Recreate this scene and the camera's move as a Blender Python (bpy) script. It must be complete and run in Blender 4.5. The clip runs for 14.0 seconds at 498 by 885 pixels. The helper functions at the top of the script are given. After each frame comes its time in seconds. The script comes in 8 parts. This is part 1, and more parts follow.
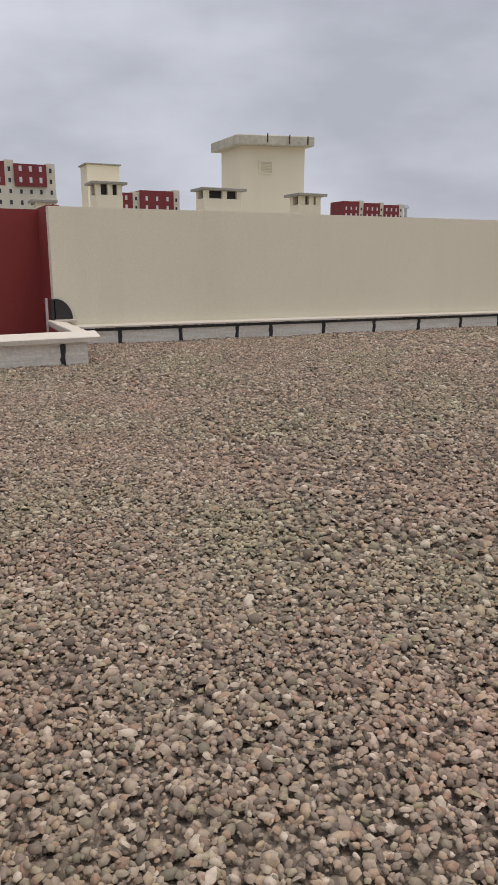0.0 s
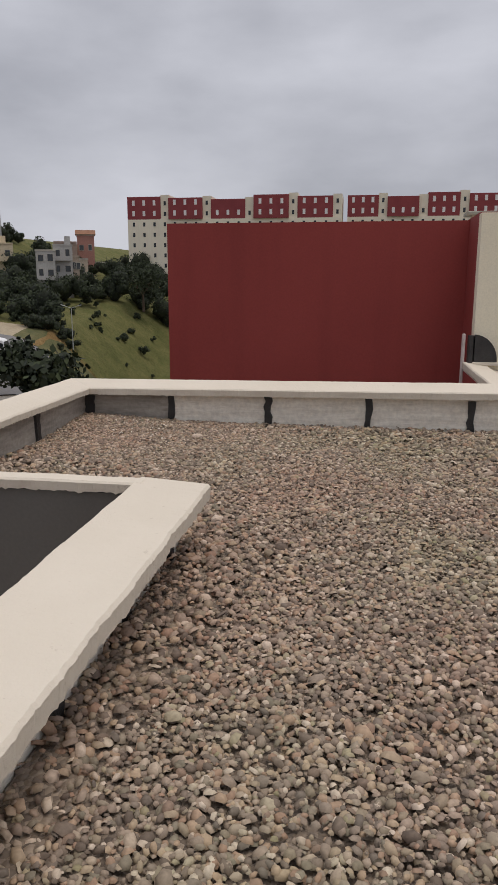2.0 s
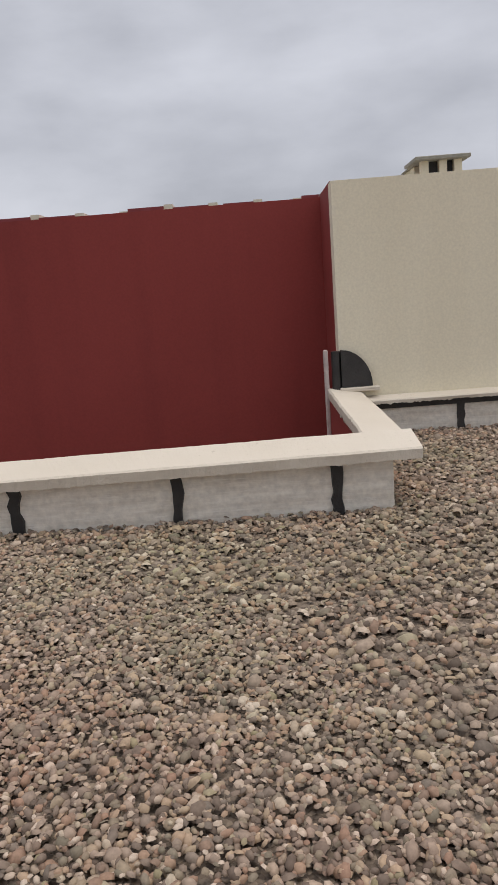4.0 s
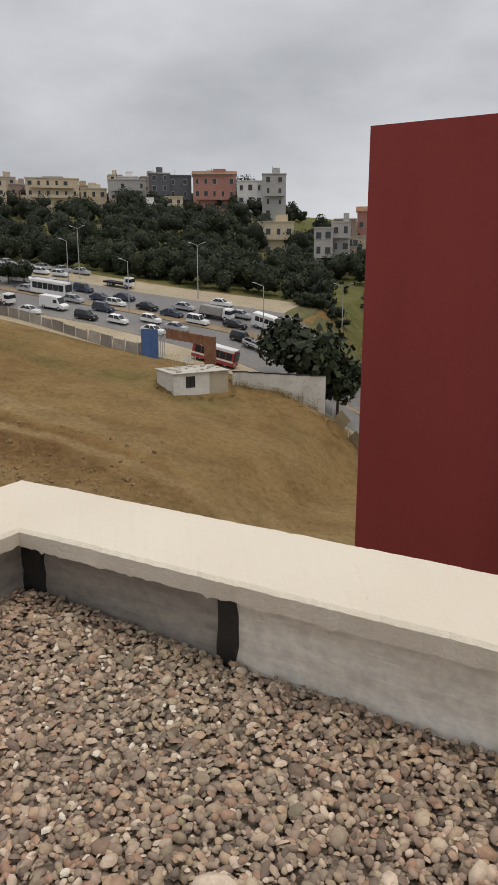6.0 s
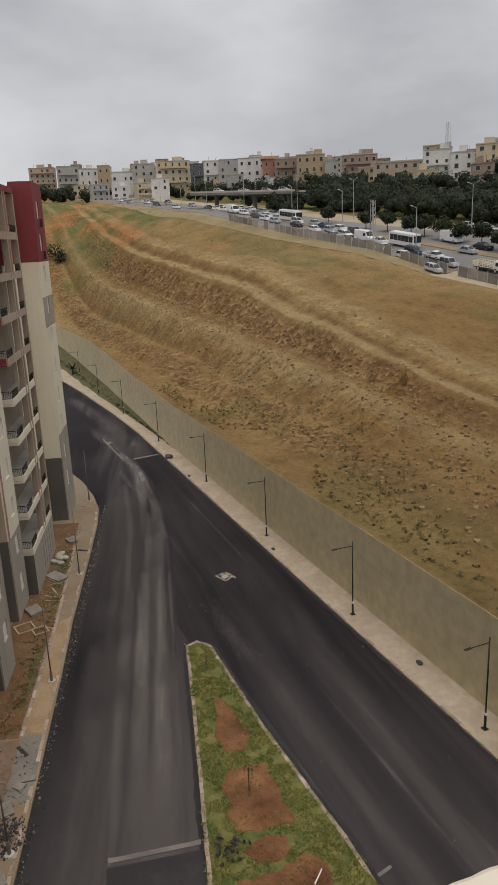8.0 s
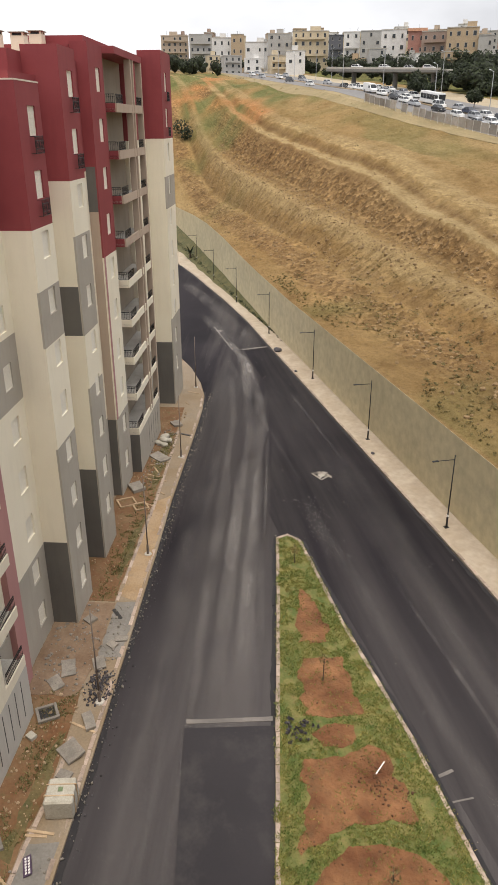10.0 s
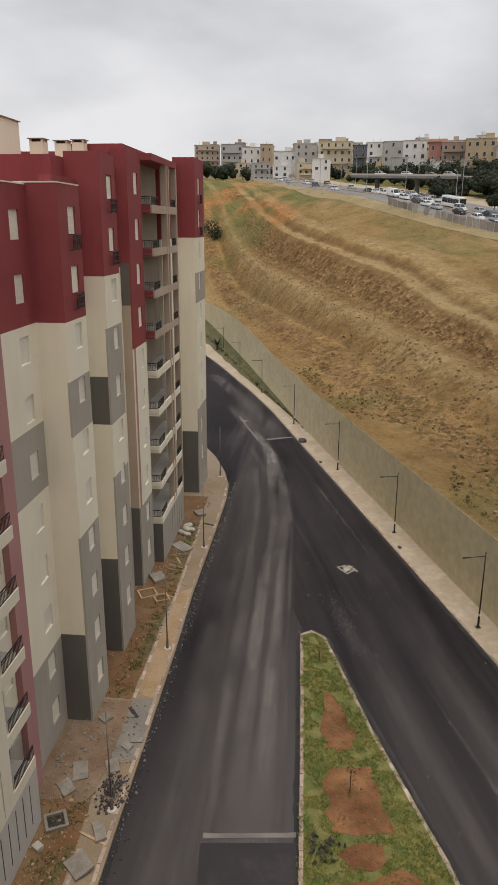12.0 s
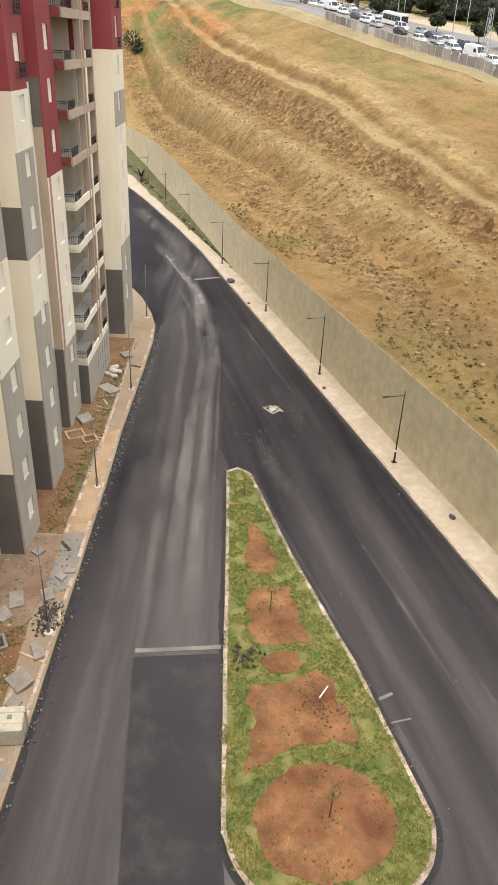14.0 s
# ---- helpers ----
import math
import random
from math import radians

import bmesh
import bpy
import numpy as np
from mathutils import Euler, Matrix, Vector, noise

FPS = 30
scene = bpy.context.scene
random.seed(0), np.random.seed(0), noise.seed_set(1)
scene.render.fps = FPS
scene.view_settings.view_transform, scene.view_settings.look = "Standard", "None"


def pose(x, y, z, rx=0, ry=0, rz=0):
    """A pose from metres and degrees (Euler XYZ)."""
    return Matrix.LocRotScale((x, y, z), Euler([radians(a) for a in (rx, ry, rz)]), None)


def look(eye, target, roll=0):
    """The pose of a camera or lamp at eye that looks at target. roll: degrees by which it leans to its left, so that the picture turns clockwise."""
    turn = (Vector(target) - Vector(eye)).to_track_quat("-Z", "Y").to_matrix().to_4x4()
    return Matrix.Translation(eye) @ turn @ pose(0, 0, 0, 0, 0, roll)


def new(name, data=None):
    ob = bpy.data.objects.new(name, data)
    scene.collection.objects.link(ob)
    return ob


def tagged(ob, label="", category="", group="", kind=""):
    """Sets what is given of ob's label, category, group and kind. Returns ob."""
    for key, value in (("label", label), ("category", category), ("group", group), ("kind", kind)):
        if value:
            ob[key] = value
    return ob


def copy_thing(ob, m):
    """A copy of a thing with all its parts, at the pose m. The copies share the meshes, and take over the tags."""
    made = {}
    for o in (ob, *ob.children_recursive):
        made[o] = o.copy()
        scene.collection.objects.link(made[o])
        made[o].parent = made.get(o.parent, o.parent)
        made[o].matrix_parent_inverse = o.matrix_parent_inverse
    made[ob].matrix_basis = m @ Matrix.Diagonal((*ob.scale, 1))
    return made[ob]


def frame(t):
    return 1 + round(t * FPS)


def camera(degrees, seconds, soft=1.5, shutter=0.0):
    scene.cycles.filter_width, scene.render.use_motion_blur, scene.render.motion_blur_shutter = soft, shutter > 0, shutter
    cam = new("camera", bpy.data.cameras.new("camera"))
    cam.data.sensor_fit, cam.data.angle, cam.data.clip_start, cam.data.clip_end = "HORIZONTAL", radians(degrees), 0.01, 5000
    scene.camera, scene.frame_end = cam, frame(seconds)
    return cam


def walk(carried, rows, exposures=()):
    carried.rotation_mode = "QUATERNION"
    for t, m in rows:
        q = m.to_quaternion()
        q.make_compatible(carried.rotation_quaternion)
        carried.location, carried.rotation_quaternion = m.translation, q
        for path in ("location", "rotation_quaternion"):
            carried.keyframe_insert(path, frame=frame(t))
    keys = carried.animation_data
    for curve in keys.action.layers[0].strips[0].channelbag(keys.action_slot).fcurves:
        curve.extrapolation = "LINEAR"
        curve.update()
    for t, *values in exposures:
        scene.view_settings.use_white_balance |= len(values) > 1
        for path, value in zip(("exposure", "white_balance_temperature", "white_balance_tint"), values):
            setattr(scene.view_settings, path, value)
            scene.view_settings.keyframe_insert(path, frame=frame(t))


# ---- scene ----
cam = camera(38.26, 14.0)
PATH = [
    (0, (-0.814, -10.432, 1.507), (3.206, -1.621, -0.986), 0.24),
    (0.5, (-0.512, -9.531, 1.493), (2.798, -0.260, -0.266), 0.73),
    (1, (-0.363, -8.896, 1.425), (0.489, 0.940, -0.166), 0.26),
    (1.5, (-0.180, -8.072, 1.415), (-0.076, 1.773, -0.341), 0.15),
    (2, (-0.062, -7.363, 1.433), (-1.603, 2.283, -0.708), 0.13),
    (2.5, (0.122, -6.581, 1.398), (0.540, 3.041, -1.295), -3.74),
    (3, (0.375, -5.831, 1.407), (1.393, 3.778, -1.169), -3.45),
    (3.5, (0.457, -5.144, 1.410), (0.474, 4.523, -1.150), -2.19),
    (4, (0.579, -4.385, 1.409), (0.367, 5.401, -0.636), -4.39),
    (4.2, (0.516, -4.112, 1.498), (-1.580, 5.490, -0.346), -3.55),
    (6.3, (-1.148, -1.585, 1.325), (-6.900, 5.718, -1.272), 0.33),
    (6.5, (-1.314, -1.450, 1.362), (-8.090, 4.931, -1.199), 0.46),
    (7, (-1.880, -1.240, 1.375), (-9.819, 3.607, -1.192), 2.85),
    (7.5, (-2.251, -1.008, 1.425), (-10.499, 3.972, -1.251), 2.32),
    (8.0, (-2.560, -0.965, 1.425), (-11.487, 2.637, -1.290), -2.46),
    (8.2, (-2.660, -1.065, 1.384), (-11.775, 1.991, -1.368), -4.44),
    (10.3, (-2.893, -0.635, 1.505), (-11.731, 1.207, -2.796), 0.20),
    (10.5, (-2.909, -0.622, 1.426), (-11.677, 1.053, -3.083), 0.06),
    (11, (-3.119, -0.671, 1.323), (-11.667, 0.690, -3.684), 0.24),
    (11.5, (-2.971, -0.764, 1.328), (-11.921, 0.759, -2.863), -0.13),
    (12, (-3.460, -0.752, 1.461), (-12.858, 1.052, -1.443), 0.23),
    (12.5, (-3.490, -0.630, 1.479), (-13.106, 1.310, -0.460), 0.42),
    (13, (-3.387, -0.631, 1.449), (-13.011, 1.228, -0.531), 0.85),
    (13.5, (-3.025, -0.717, 1.398), (-12.125, 1.318, -2.216), 1.53),
    (14, (-3.197, -0.563, 1.366), (-11.534, 2.025, -3.512), 2.62),
]
EXPOSURES = [
    (0, 0.10, 6200, 14.5), (0.5, 0.14, 6200, 14.5), (1.2, 0.0, 6250, 14.5), (2.2, -0.06, 6350, 15), (3, 0.08, 6300, 15), (3.5, 0.05, 6300, 14.5), (4.2, 0.08, 6300, 14), (6.3, 0.10, 6550, 11), (7.0, 0.01, 6550, 11.5), (7.6, 0.05, 6600, 12), (8.2, 0.08, 6650, 12), (9.3, 0.5, 6650, 12), (10.3, 1.0, 6700, 12),
    (10.6, 1.12, 6700, 12), (11, 1.42, 6600, 11), (11.5, 1.5, 6400, 11), (12, 0.36, 6700, 12), (12.5, 0.08, 6800, 11.5), (13, 0.02, 6850, 11.5), (13.5, 0.32, 6850, 12), (14, 1.35, 6600, 11),
]
walk(cam, [(t, look(eye, target, roll)) for t, eye, target, roll in PATH], EXPOSURES)

# ---- world, light ----
world = bpy.data.worlds.new("sky")
scene.world = world
world.use_nodes = True
wn, wl = world.node_tree.nodes, world.node_tree.links
wbg = wn["Background"]
sky = wn.new("ShaderNodeTexSky")
sky.sky_type, sky.sun_disc = "NISHITA", False
sky.sun_elevation, sky.sun_rotation = radians(76), radians(95)
sky.air_density, sky.dust_density = 1.0, 4.0
wtc = wn.new("ShaderNodeTexCoord")
wmap = wn.new("ShaderNodeMapping")
wmap.inputs["Scale"].default_value = (1.0, 1.0, 2.4)
wl.new(wtc.outputs["Generated"], wmap.inputs["Vector"])
cl1 = wn.new("ShaderNodeTexNoise")
cl1.inputs["Scale"].default_value, cl1.inputs["Detail"].default_value = 2.6, 8
wl.new(wmap.outputs["Vector"], cl1.inputs["Vector"])
clr = wn.new("ShaderNodeValToRGB")
clr.color_ramp.elements[0].position, clr.color_ramp.elements[1].position = 0.36, 0.66
clr.color_ramp.elements[0].color = (0.458, 0.474, 0.500, 1)
clr.color_ramp.elements[1].color = (0.695, 0.714, 0.740, 1)
wl.new(cl1.outputs["Fac"], clr.inputs["Fac"])
skym = wn.new("ShaderNodeMix")
skym.data_type, skym.inputs["Factor"].default_value = "RGBA", 0.93
skys = wn.new("ShaderNodeMix")
skys.data_type, skys.blend_type, skys.inputs["Factor"].default_value = "RGBA", "MULTIPLY", 1.0
skys.inputs["B"].default_value = (0.1, 0.1, 0.1, 1)
wl.new(sky.outputs["Color"], skys.inputs["A"])
wl.new(skys.outputs["Result"], skym.inputs["A"])
wl.new(clr.outputs["Color"], skym.inputs["B"])
wsep = wn.new("ShaderNodeSeparateXYZ")
wl.new(wtc.outputs["Generated"], wsep.inputs["Vector"])
zen = wn.new("ShaderNodeMapRange")
zen.inputs["From Min"].default_value, zen.inputs["From Max"].default_value = 0.45, 1.0
zen.inputs["To Min"].default_value, zen.inputs["To Max"].default_value = 1.0, 1.9
wl.new(wsep.outputs["Z"], zen.inputs["Value"])
skyz = wn.new("ShaderNodeVectorMath")
skyz.operation = "SCALE"
wl.new(skym.outputs["Result"], skyz.inputs[0])
wl.new(zen.outputs["Result"], skyz.inputs["Scale"])
wl.new(skyz.outputs["Vector"], wbg.inputs["Color"])
wbg.inputs["Strength"].default_value = 0.92

sun_data = bpy.data.lights.new("sun", "SUN")
sun_data.energy, sun_data.angle, sun_data.color = 1.25, radians(30), (1.0, 0.92, 0.79)
sun = new("sun", sun_data)
sun.matrix_world = look((0, 0, 60), (-15, 3, 0))


# ---- materials ----
def nodes_of(name):
    m = bpy.data.materials.new(name)
    m.use_nodes = True
    return m, m.node_tree.nodes, m.node_tree.links, m.node_tree.nodes["Principled BSDF"]


def rgb(c):
    return (c[0], c[1], c[2], 1)


def noise_node(n, l, scale, detail=5, stretch=None, rough=0.55):
    geo = n.new("ShaderNodeNewGeometry")
    tex = n.new("ShaderNodeTexNoise")
    tex.inputs["Scale"].default_value, tex.inputs["Detail"].default_value = scale, detail
    tex.inputs["Roughness"].default_value = rough
    if stretch:
        turn = n.new("ShaderNodeMapping")
        turn.inputs["Rotation"].default_value = (0, 0, stretch[3] if len(stretch) > 3 else 0)
        mp = n.new("ShaderNodeMapping")
        mp.inputs["Scale"].default_value = stretch[:3]
        l.new(geo.outputs["Position"], turn.inputs["Vector"])
        l.new(turn.outputs["Vector"], mp.inputs["Vector"])
        l.new(mp.outputs["Vector"], tex.inputs["Vector"])
    else:
        l.new(geo.outputs["Position"], tex.inputs["Vector"])
    return tex


def ramp(n, l, source, stops):
    r = n.new("ShaderNodeValToRGB")
    e = r.color_ramp.elements
    while len(e) < len(stops):
        e.new(0.5)
    for k, (p, c) in enumerate(stops):
        e[k].position, e[k].color = p, rgb(c)
    l.new(source, r.inputs["Fac"])
    return r


def mixed(n, l, a, b, fac, mode="MIX"):
    m = n.new("ShaderNodeMix")
    m.data_type, m.blend_type = "RGBA", mode
    for key, v in (("A", a), ("B", b)):
        if isinstance(v, tuple):
            m.inputs[key].default_value = rgb(v)
        else:
            l.new(v, m.inputs[key])
    if isinstance(fac, (int, float)):
        m.inputs["Factor"].default_value = fac
    else:
        l.new(fac, m.inputs["Factor"])
    return m.outputs["Result"]


def bumped(n, l, b, height, strength, dist=0.02):
    bp = n.new("ShaderNodeBump")
    bp.inputs["Strength"].default_value, bp.inputs["Distance"].default_value = strength, dist
    l.new(height, bp.inputs["Height"])
    l.new(bp.outputs["Normal"], b.inputs["Normal"])


def mat(name, c1, c2, big=0.6, fine=18, rough=0.85, bump=0.25, metal=0.0, stretch=None, dirt=None, dist=0.01, vary=0.0):
    """Two-scale surface: broad patches between c1 and c2, fine grain, optional dirt stains, optional variation per object."""
    m, n, l, b = nodes_of(name)
    a = noise_node(n, l, big, 5, stretch)
    f = noise_node(n, l, fine, 6)
    ra = ramp(n, l, a.outputs["Fac"], ((0.34, c1), (0.66, c2)))
    rf = ramp(n, l, f.outputs["Fac"], ((0.3, (0.82, 0.82, 0.82)), (0.7, (1.08, 1.08, 1.08))))
    col = mixed(n, l, ra.outputs["Color"], rf.outputs["Color"], 1.0, "MULTIPLY")
    if dirt:
        d = noise_node(n, l, big * 2.7, 8, stretch, 0.7)
        rd = ramp(n, l, d.outputs["Fac"], ((0.52, (0, 0, 0)), (0.72, (0.75, 0.75, 0.75))))
        col = mixed(n, l, col, dirt, rd.outputs["Color"])
    if vary:
        oi = n.new("ShaderNodeObjectInfo")
        rv = ramp(n, l, oi.outputs["Random"], ((0.0, (1 - vary,) * 3), (1.0, (1 + vary,) * 3)))
        col = mixed(n, l, col, rv.outputs["Color"], 1.0, "MULTIPLY")
    l.new(col, b.inputs["Base Color"])
    b.inputs["Roughness"].default_value, b.inputs["Metallic"].default_value = rough, metal
    if bump:
        bumped(n, l, b, f.outputs["Fac"], bump, dist)
    return m


def streaked(name, c1, c2, dirt, rough=0.9):
    """Painted render with faint runs down the wall and broad patches."""
    m, n, l, b = nodes_of(name)
    a = noise_node(n, l, 0.35, 5)
    s = noise_node(n, l, 1.0, 6, (2.2, 2.2, 0.22))
    f = noise_node(n, l, 45, 5)
    col = ramp(n, l, a.outputs["Fac"], ((0.3, c1), (0.7, c2))).outputs["Color"]
    rs = ramp(n, l, s.outputs["Fac"], ((0.5, (0, 0, 0)), (0.8, (0.4, 0.4, 0.4))))
    col = mixed(n, l, col, dirt, rs.outputs["Color"])
    rf = ramp(n, l, f.outputs["Fac"], ((0.3, (0.93, 0.93, 0.93)), (0.7, (1.04, 1.04, 1.04))))
    col = mixed(n, l, col, rf.outputs["Color"], 1.0, "MULTIPLY")
    l.new(col, b.inputs["Base Color"])
    b.inputs["Roughness"].default_value = rough
    b.inputs["Specular IOR Level"].default_value = 0.25
    bumped(n, l, b, f.outputs["Fac"], 0.15, 0.004)
    return m


CREAM = streaked("cream_paint", (0.79, 0.72, 0.545), (0.83, 0.765, 0.59), (0.72, 0.65, 0.48))
RED = streaked("red_paint", (0.228, 0.039, 0.0335), (0.278, 0.050, 0.043), (0.182, 0.031, 0.028), 0.75)


def mortar_material(name, c1, c2, spot):
    """Trowelled painted mortar: nearly even colour, small pits and soft hollows."""
    m, n, l, b = nodes_of(name)
    a = noise_node(n, l, 1.1, 4)
    f = noise_node(n, l, 90, 5)
    p = noise_node(n, l, 22, 6, None, 0.65)
    col = ramp(n, l, a.outputs["Fac"], ((0.3, c1), (0.7, c2))).outputs["Color"]
    rp = ramp(n, l, p.outputs["Fac"], ((0.27, (0.6, 0.6, 0.6)), (0.35, (0, 0, 0))))
    col = mixed(n, l, col, spot, rp.outputs["Color"])
    l.new(col, b.inputs["Base Color"])
    b.inputs["Roughness"].default_value = 0.9
    b.inputs["Specular IOR Level"].default_value = 0.25
    h = mixed(n, l, p.outputs["Color"], f.outputs["Color"], 0.3)
    bumped(n, l, b, h, 0.7, 0.015)
    return m


CAPW = mortar_material("cap_paint", (0.61, 0.545, 0.445), (0.66, 0.595, 0.495), (0.44, 0.37, 0.29))
UPSTAND = mat("grey_membrane", (0.72, 0.655, 0.55), (0.88, 0.83, 0.73), 2.0, 25, 0.7, 0.5, stretch=(1.0, 1.0, 9.0), dirt=(0.92, 0.88, 0.80))
# membrane darkened so that the parapet corner's shade lies in its colour
UPSTAND_SHADE = mat("corner_shade_membrane", (0.25, 0.222, 0.19), (0.40, 0.36, 0.31), 2.4, 25, 0.8, 0.6, stretch=(1.0, 1.0, 7.0), dirt=(0.40, 0.37, 0.33))
BITUMEN = mat("bitumen", (0.018, 0.016, 0.015), (0.035, 0.032, 0.03), 6, 60, 0.55, 0.6)
CHARCOAL = streaked("charcoal_paint", (0.118, 0.110, 0.100), (0.145, 0.136, 0.122), (0.095, 0.088, 0.078))
GREYP = streaked("grey_paint", (0.345, 0.315, 0.265), (0.40, 0.365, 0.31), (0.28, 0.255, 0.21))
LIGHTG = streaked("pale_grey_paint", (0.44, 0.42, 0.375), (0.50, 0.475, 0.43), (0.36, 0.34, 0.30))
MAUVE = streaked("faded_red_paint", (0.38, 0.195, 0.185), (0.43, 0.225, 0.21), (0.31, 0.155, 0.145))
TAUPE = streaked("beige_brown_paint", (0.40, 0.31, 0.24), (0.46, 0.37, 0.29), (0.34, 0.25, 0.20))
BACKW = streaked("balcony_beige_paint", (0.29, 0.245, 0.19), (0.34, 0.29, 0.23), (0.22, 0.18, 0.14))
FACRED = streaked("facade_red_paint", (0.225, 0.045, 0.049), (0.27, 0.058, 0.061), (0.185, 0.039, 0.043), 0.7)
FACCREAM = streaked("facade_cream_paint", (0.74, 0.68, 0.54), (0.79, 0.73, 0.59), (0.64, 0.58, 0.46))
SHUTTER = mat("white_shutter", (0.72, 0.71, 0.69), (0.78, 0.77, 0.75), 0.8, 20, 0.5, 0.1)
BLIND = mat("ivory_blind", (0.72, 0.675, 0.57), (0.78, 0.735, 0.63), 0.8, 20, 0.6, 0.1, vary=0.06)
CONC = mat("concrete", (0.42, 0.39, 0.34), (0.50, 0.47, 0.41), 0.8, 20, 0.9, 0.3, dirt=(0.33, 0.29, 0.24))
PAVE = mat("pavement_concrete", (0.225, 0.16, 0.095), (0.285, 0.23, 0.165), 0.22, 8, 0.92, 0.4, dirt=(0.20, 0.165, 0.125))
PAVE_EAST = mat("sandy_pavement", (0.35, 0.285, 0.21), (0.42, 0.355, 0.275), 0.25, 1.6, 0.92, 0.1, dirt=(0.30, 0.24, 0.17))
MUD = mat("trodden_mud", (0.165, 0.102, 0.060), (0.25, 0.172, 0.112), 0.7, 7, 0.9, 0.7, dirt=(0.16, 0.10, 0.06), dist=0.05)
KERB = mat("kerb_concrete", (0.31, 0.235, 0.185), (0.41, 0.325, 0.265), 1.3, 15, 0.92, 0.4, dirt=(0.10, 0.085, 0.075), vary=0.25)
SITEWALL = mat("site_wall_render", (0.50, 0.428, 0.268), (0.555, 0.480, 0.305), 0.12, 1.1, 0.95, 0.03, dirt=(0.42, 0.36, 0.24))
IRON = mat("black_iron", (0.015, 0.015, 0.016), (0.03, 0.03, 0.03), 3, 40, 0.5, 0.1, metal=0.4)
GALV = mat("galvanised_steel", (0.42, 0.43, 0.44), (0.52, 0.53, 0.54), 2, 30, 0.45, 0.05, metal=0.7)
REDSOIL = mat("red_soil", (0.105, 0.036, 0.011), (0.245, 0.115, 0.048), 0.5, 3.5, 0.95, 1.0, dirt=(0.100, 0.058, 0.024), dist=0.12)
EARTH = mat("brown_earth", (0.152, 0.070, 0.028), (0.205, 0.122, 0.062), 0.6, 5, 0.95, 0.8, dirt=(0.105, 0.098, 0.036), dist=0.05)
DRYWEED = mat("weedy_earth", (0.078, 0.074, 0.026), (0.155, 0.115, 0.048), 1.3, 6, 0.95, 0.9, dirt=(0.16, 0.082, 0.036), dist=0.06)
LAWN = mat("thin_lawn", (0.070, 0.100, 0.020), (0.190, 0.165, 0.052), 1.1, 6, 0.95, 0.9, dirt=(0.205, 0.130, 0.062), dist=0.06)
GLASSD = mat("dark_glass", (0.02, 0.024, 0.028), (0.035, 0.04, 0.045), 0.7, 5, 0.08, 0.0)


def pebble_material():
    m, n, l, b = nodes_of("river_pebble")
    geo = n.new("ShaderNodeNewGeometry")
    r = ramp(n, l, geo.outputs["Random Per Island"], (
        (0.0, (0.115, 0.095, 0.080)), (0.12, (0.22, 0.185, 0.155)), (0.28, (0.35, 0.295, 0.245)), (0.40, (0.15, 0.135, 0.118)), (0.5, (0.29, 0.205, 0.155)),
        (0.62, (0.40, 0.33, 0.245)), (0.76, (0.18, 0.17, 0.135)), (0.86, (0.38, 0.325, 0.265)), (0.94, (0.52, 0.47, 0.41)), (1.0, (0.25, 0.235, 0.15))))
    big = noise_node(n, l, 0.55, 3)
    rb = ramp(n, l, big.outputs["Fac"], ((0.32, (1.18, 0.985, 0.88)), (0.5, (1.12, 1.02, 0.915)), (0.68, (1.07, 1.045, 0.85))))
    f = noise_node(n, l, 70, 4)
    rf = ramp(n, l, f.outputs["Fac"], ((0.3, (0.8, 0.8, 0.8)), (0.7, (1.12, 1.12, 1.12))))
    col = mixed(n, l, r.outputs["Color"], rb.outputs["Color"], 1.0, "MULTIPLY")
    col = mixed(n, l, col, rf.outputs["Color"], 1.0, "MULTIPLY")
    l.new(col, b.inputs["Base Color"])
    b.inputs["Roughness"].default_value = 0.8
    b.inputs["Specular IOR Level"].default_value = 0.3
    return m


def gravel_bed_material():
    m, n, l, b = nodes_of("gravel_bed")
    geo = n.new("ShaderNodeNewGeometry")
    v = n.new("ShaderNodeTexVoronoi")
    v.inputs["Scale"].default_value = 42
    l.new(geo.outputs["Position"], v.inputs["Vector"])
    sep = n.new("ShaderNodeSeparateColor")
    l.new(v.outputs["Color"], sep.inputs["Color"])
    r = ramp(n, l, sep.outputs["Red"], ((0.0, (0.11, 0.083, 0.062)), (0.5, (0.22, 0.170, 0.125)), (1.0, (0.34, 0.27, 0.20))))
    l.new(r.outputs["Color"], b.inputs["Base Color"])
    b.inputs["Roughness"].default_value = 0.9
    inv = n.new("ShaderNodeMath")
    inv.operation, inv.inputs[0].default_value = "SUBTRACT", 1.0
    l.new(v.outputs["Distance"], inv.inputs[1])
    bumped(n, l, b, inv.outputs[0], 0.9, 0.02)
    return m


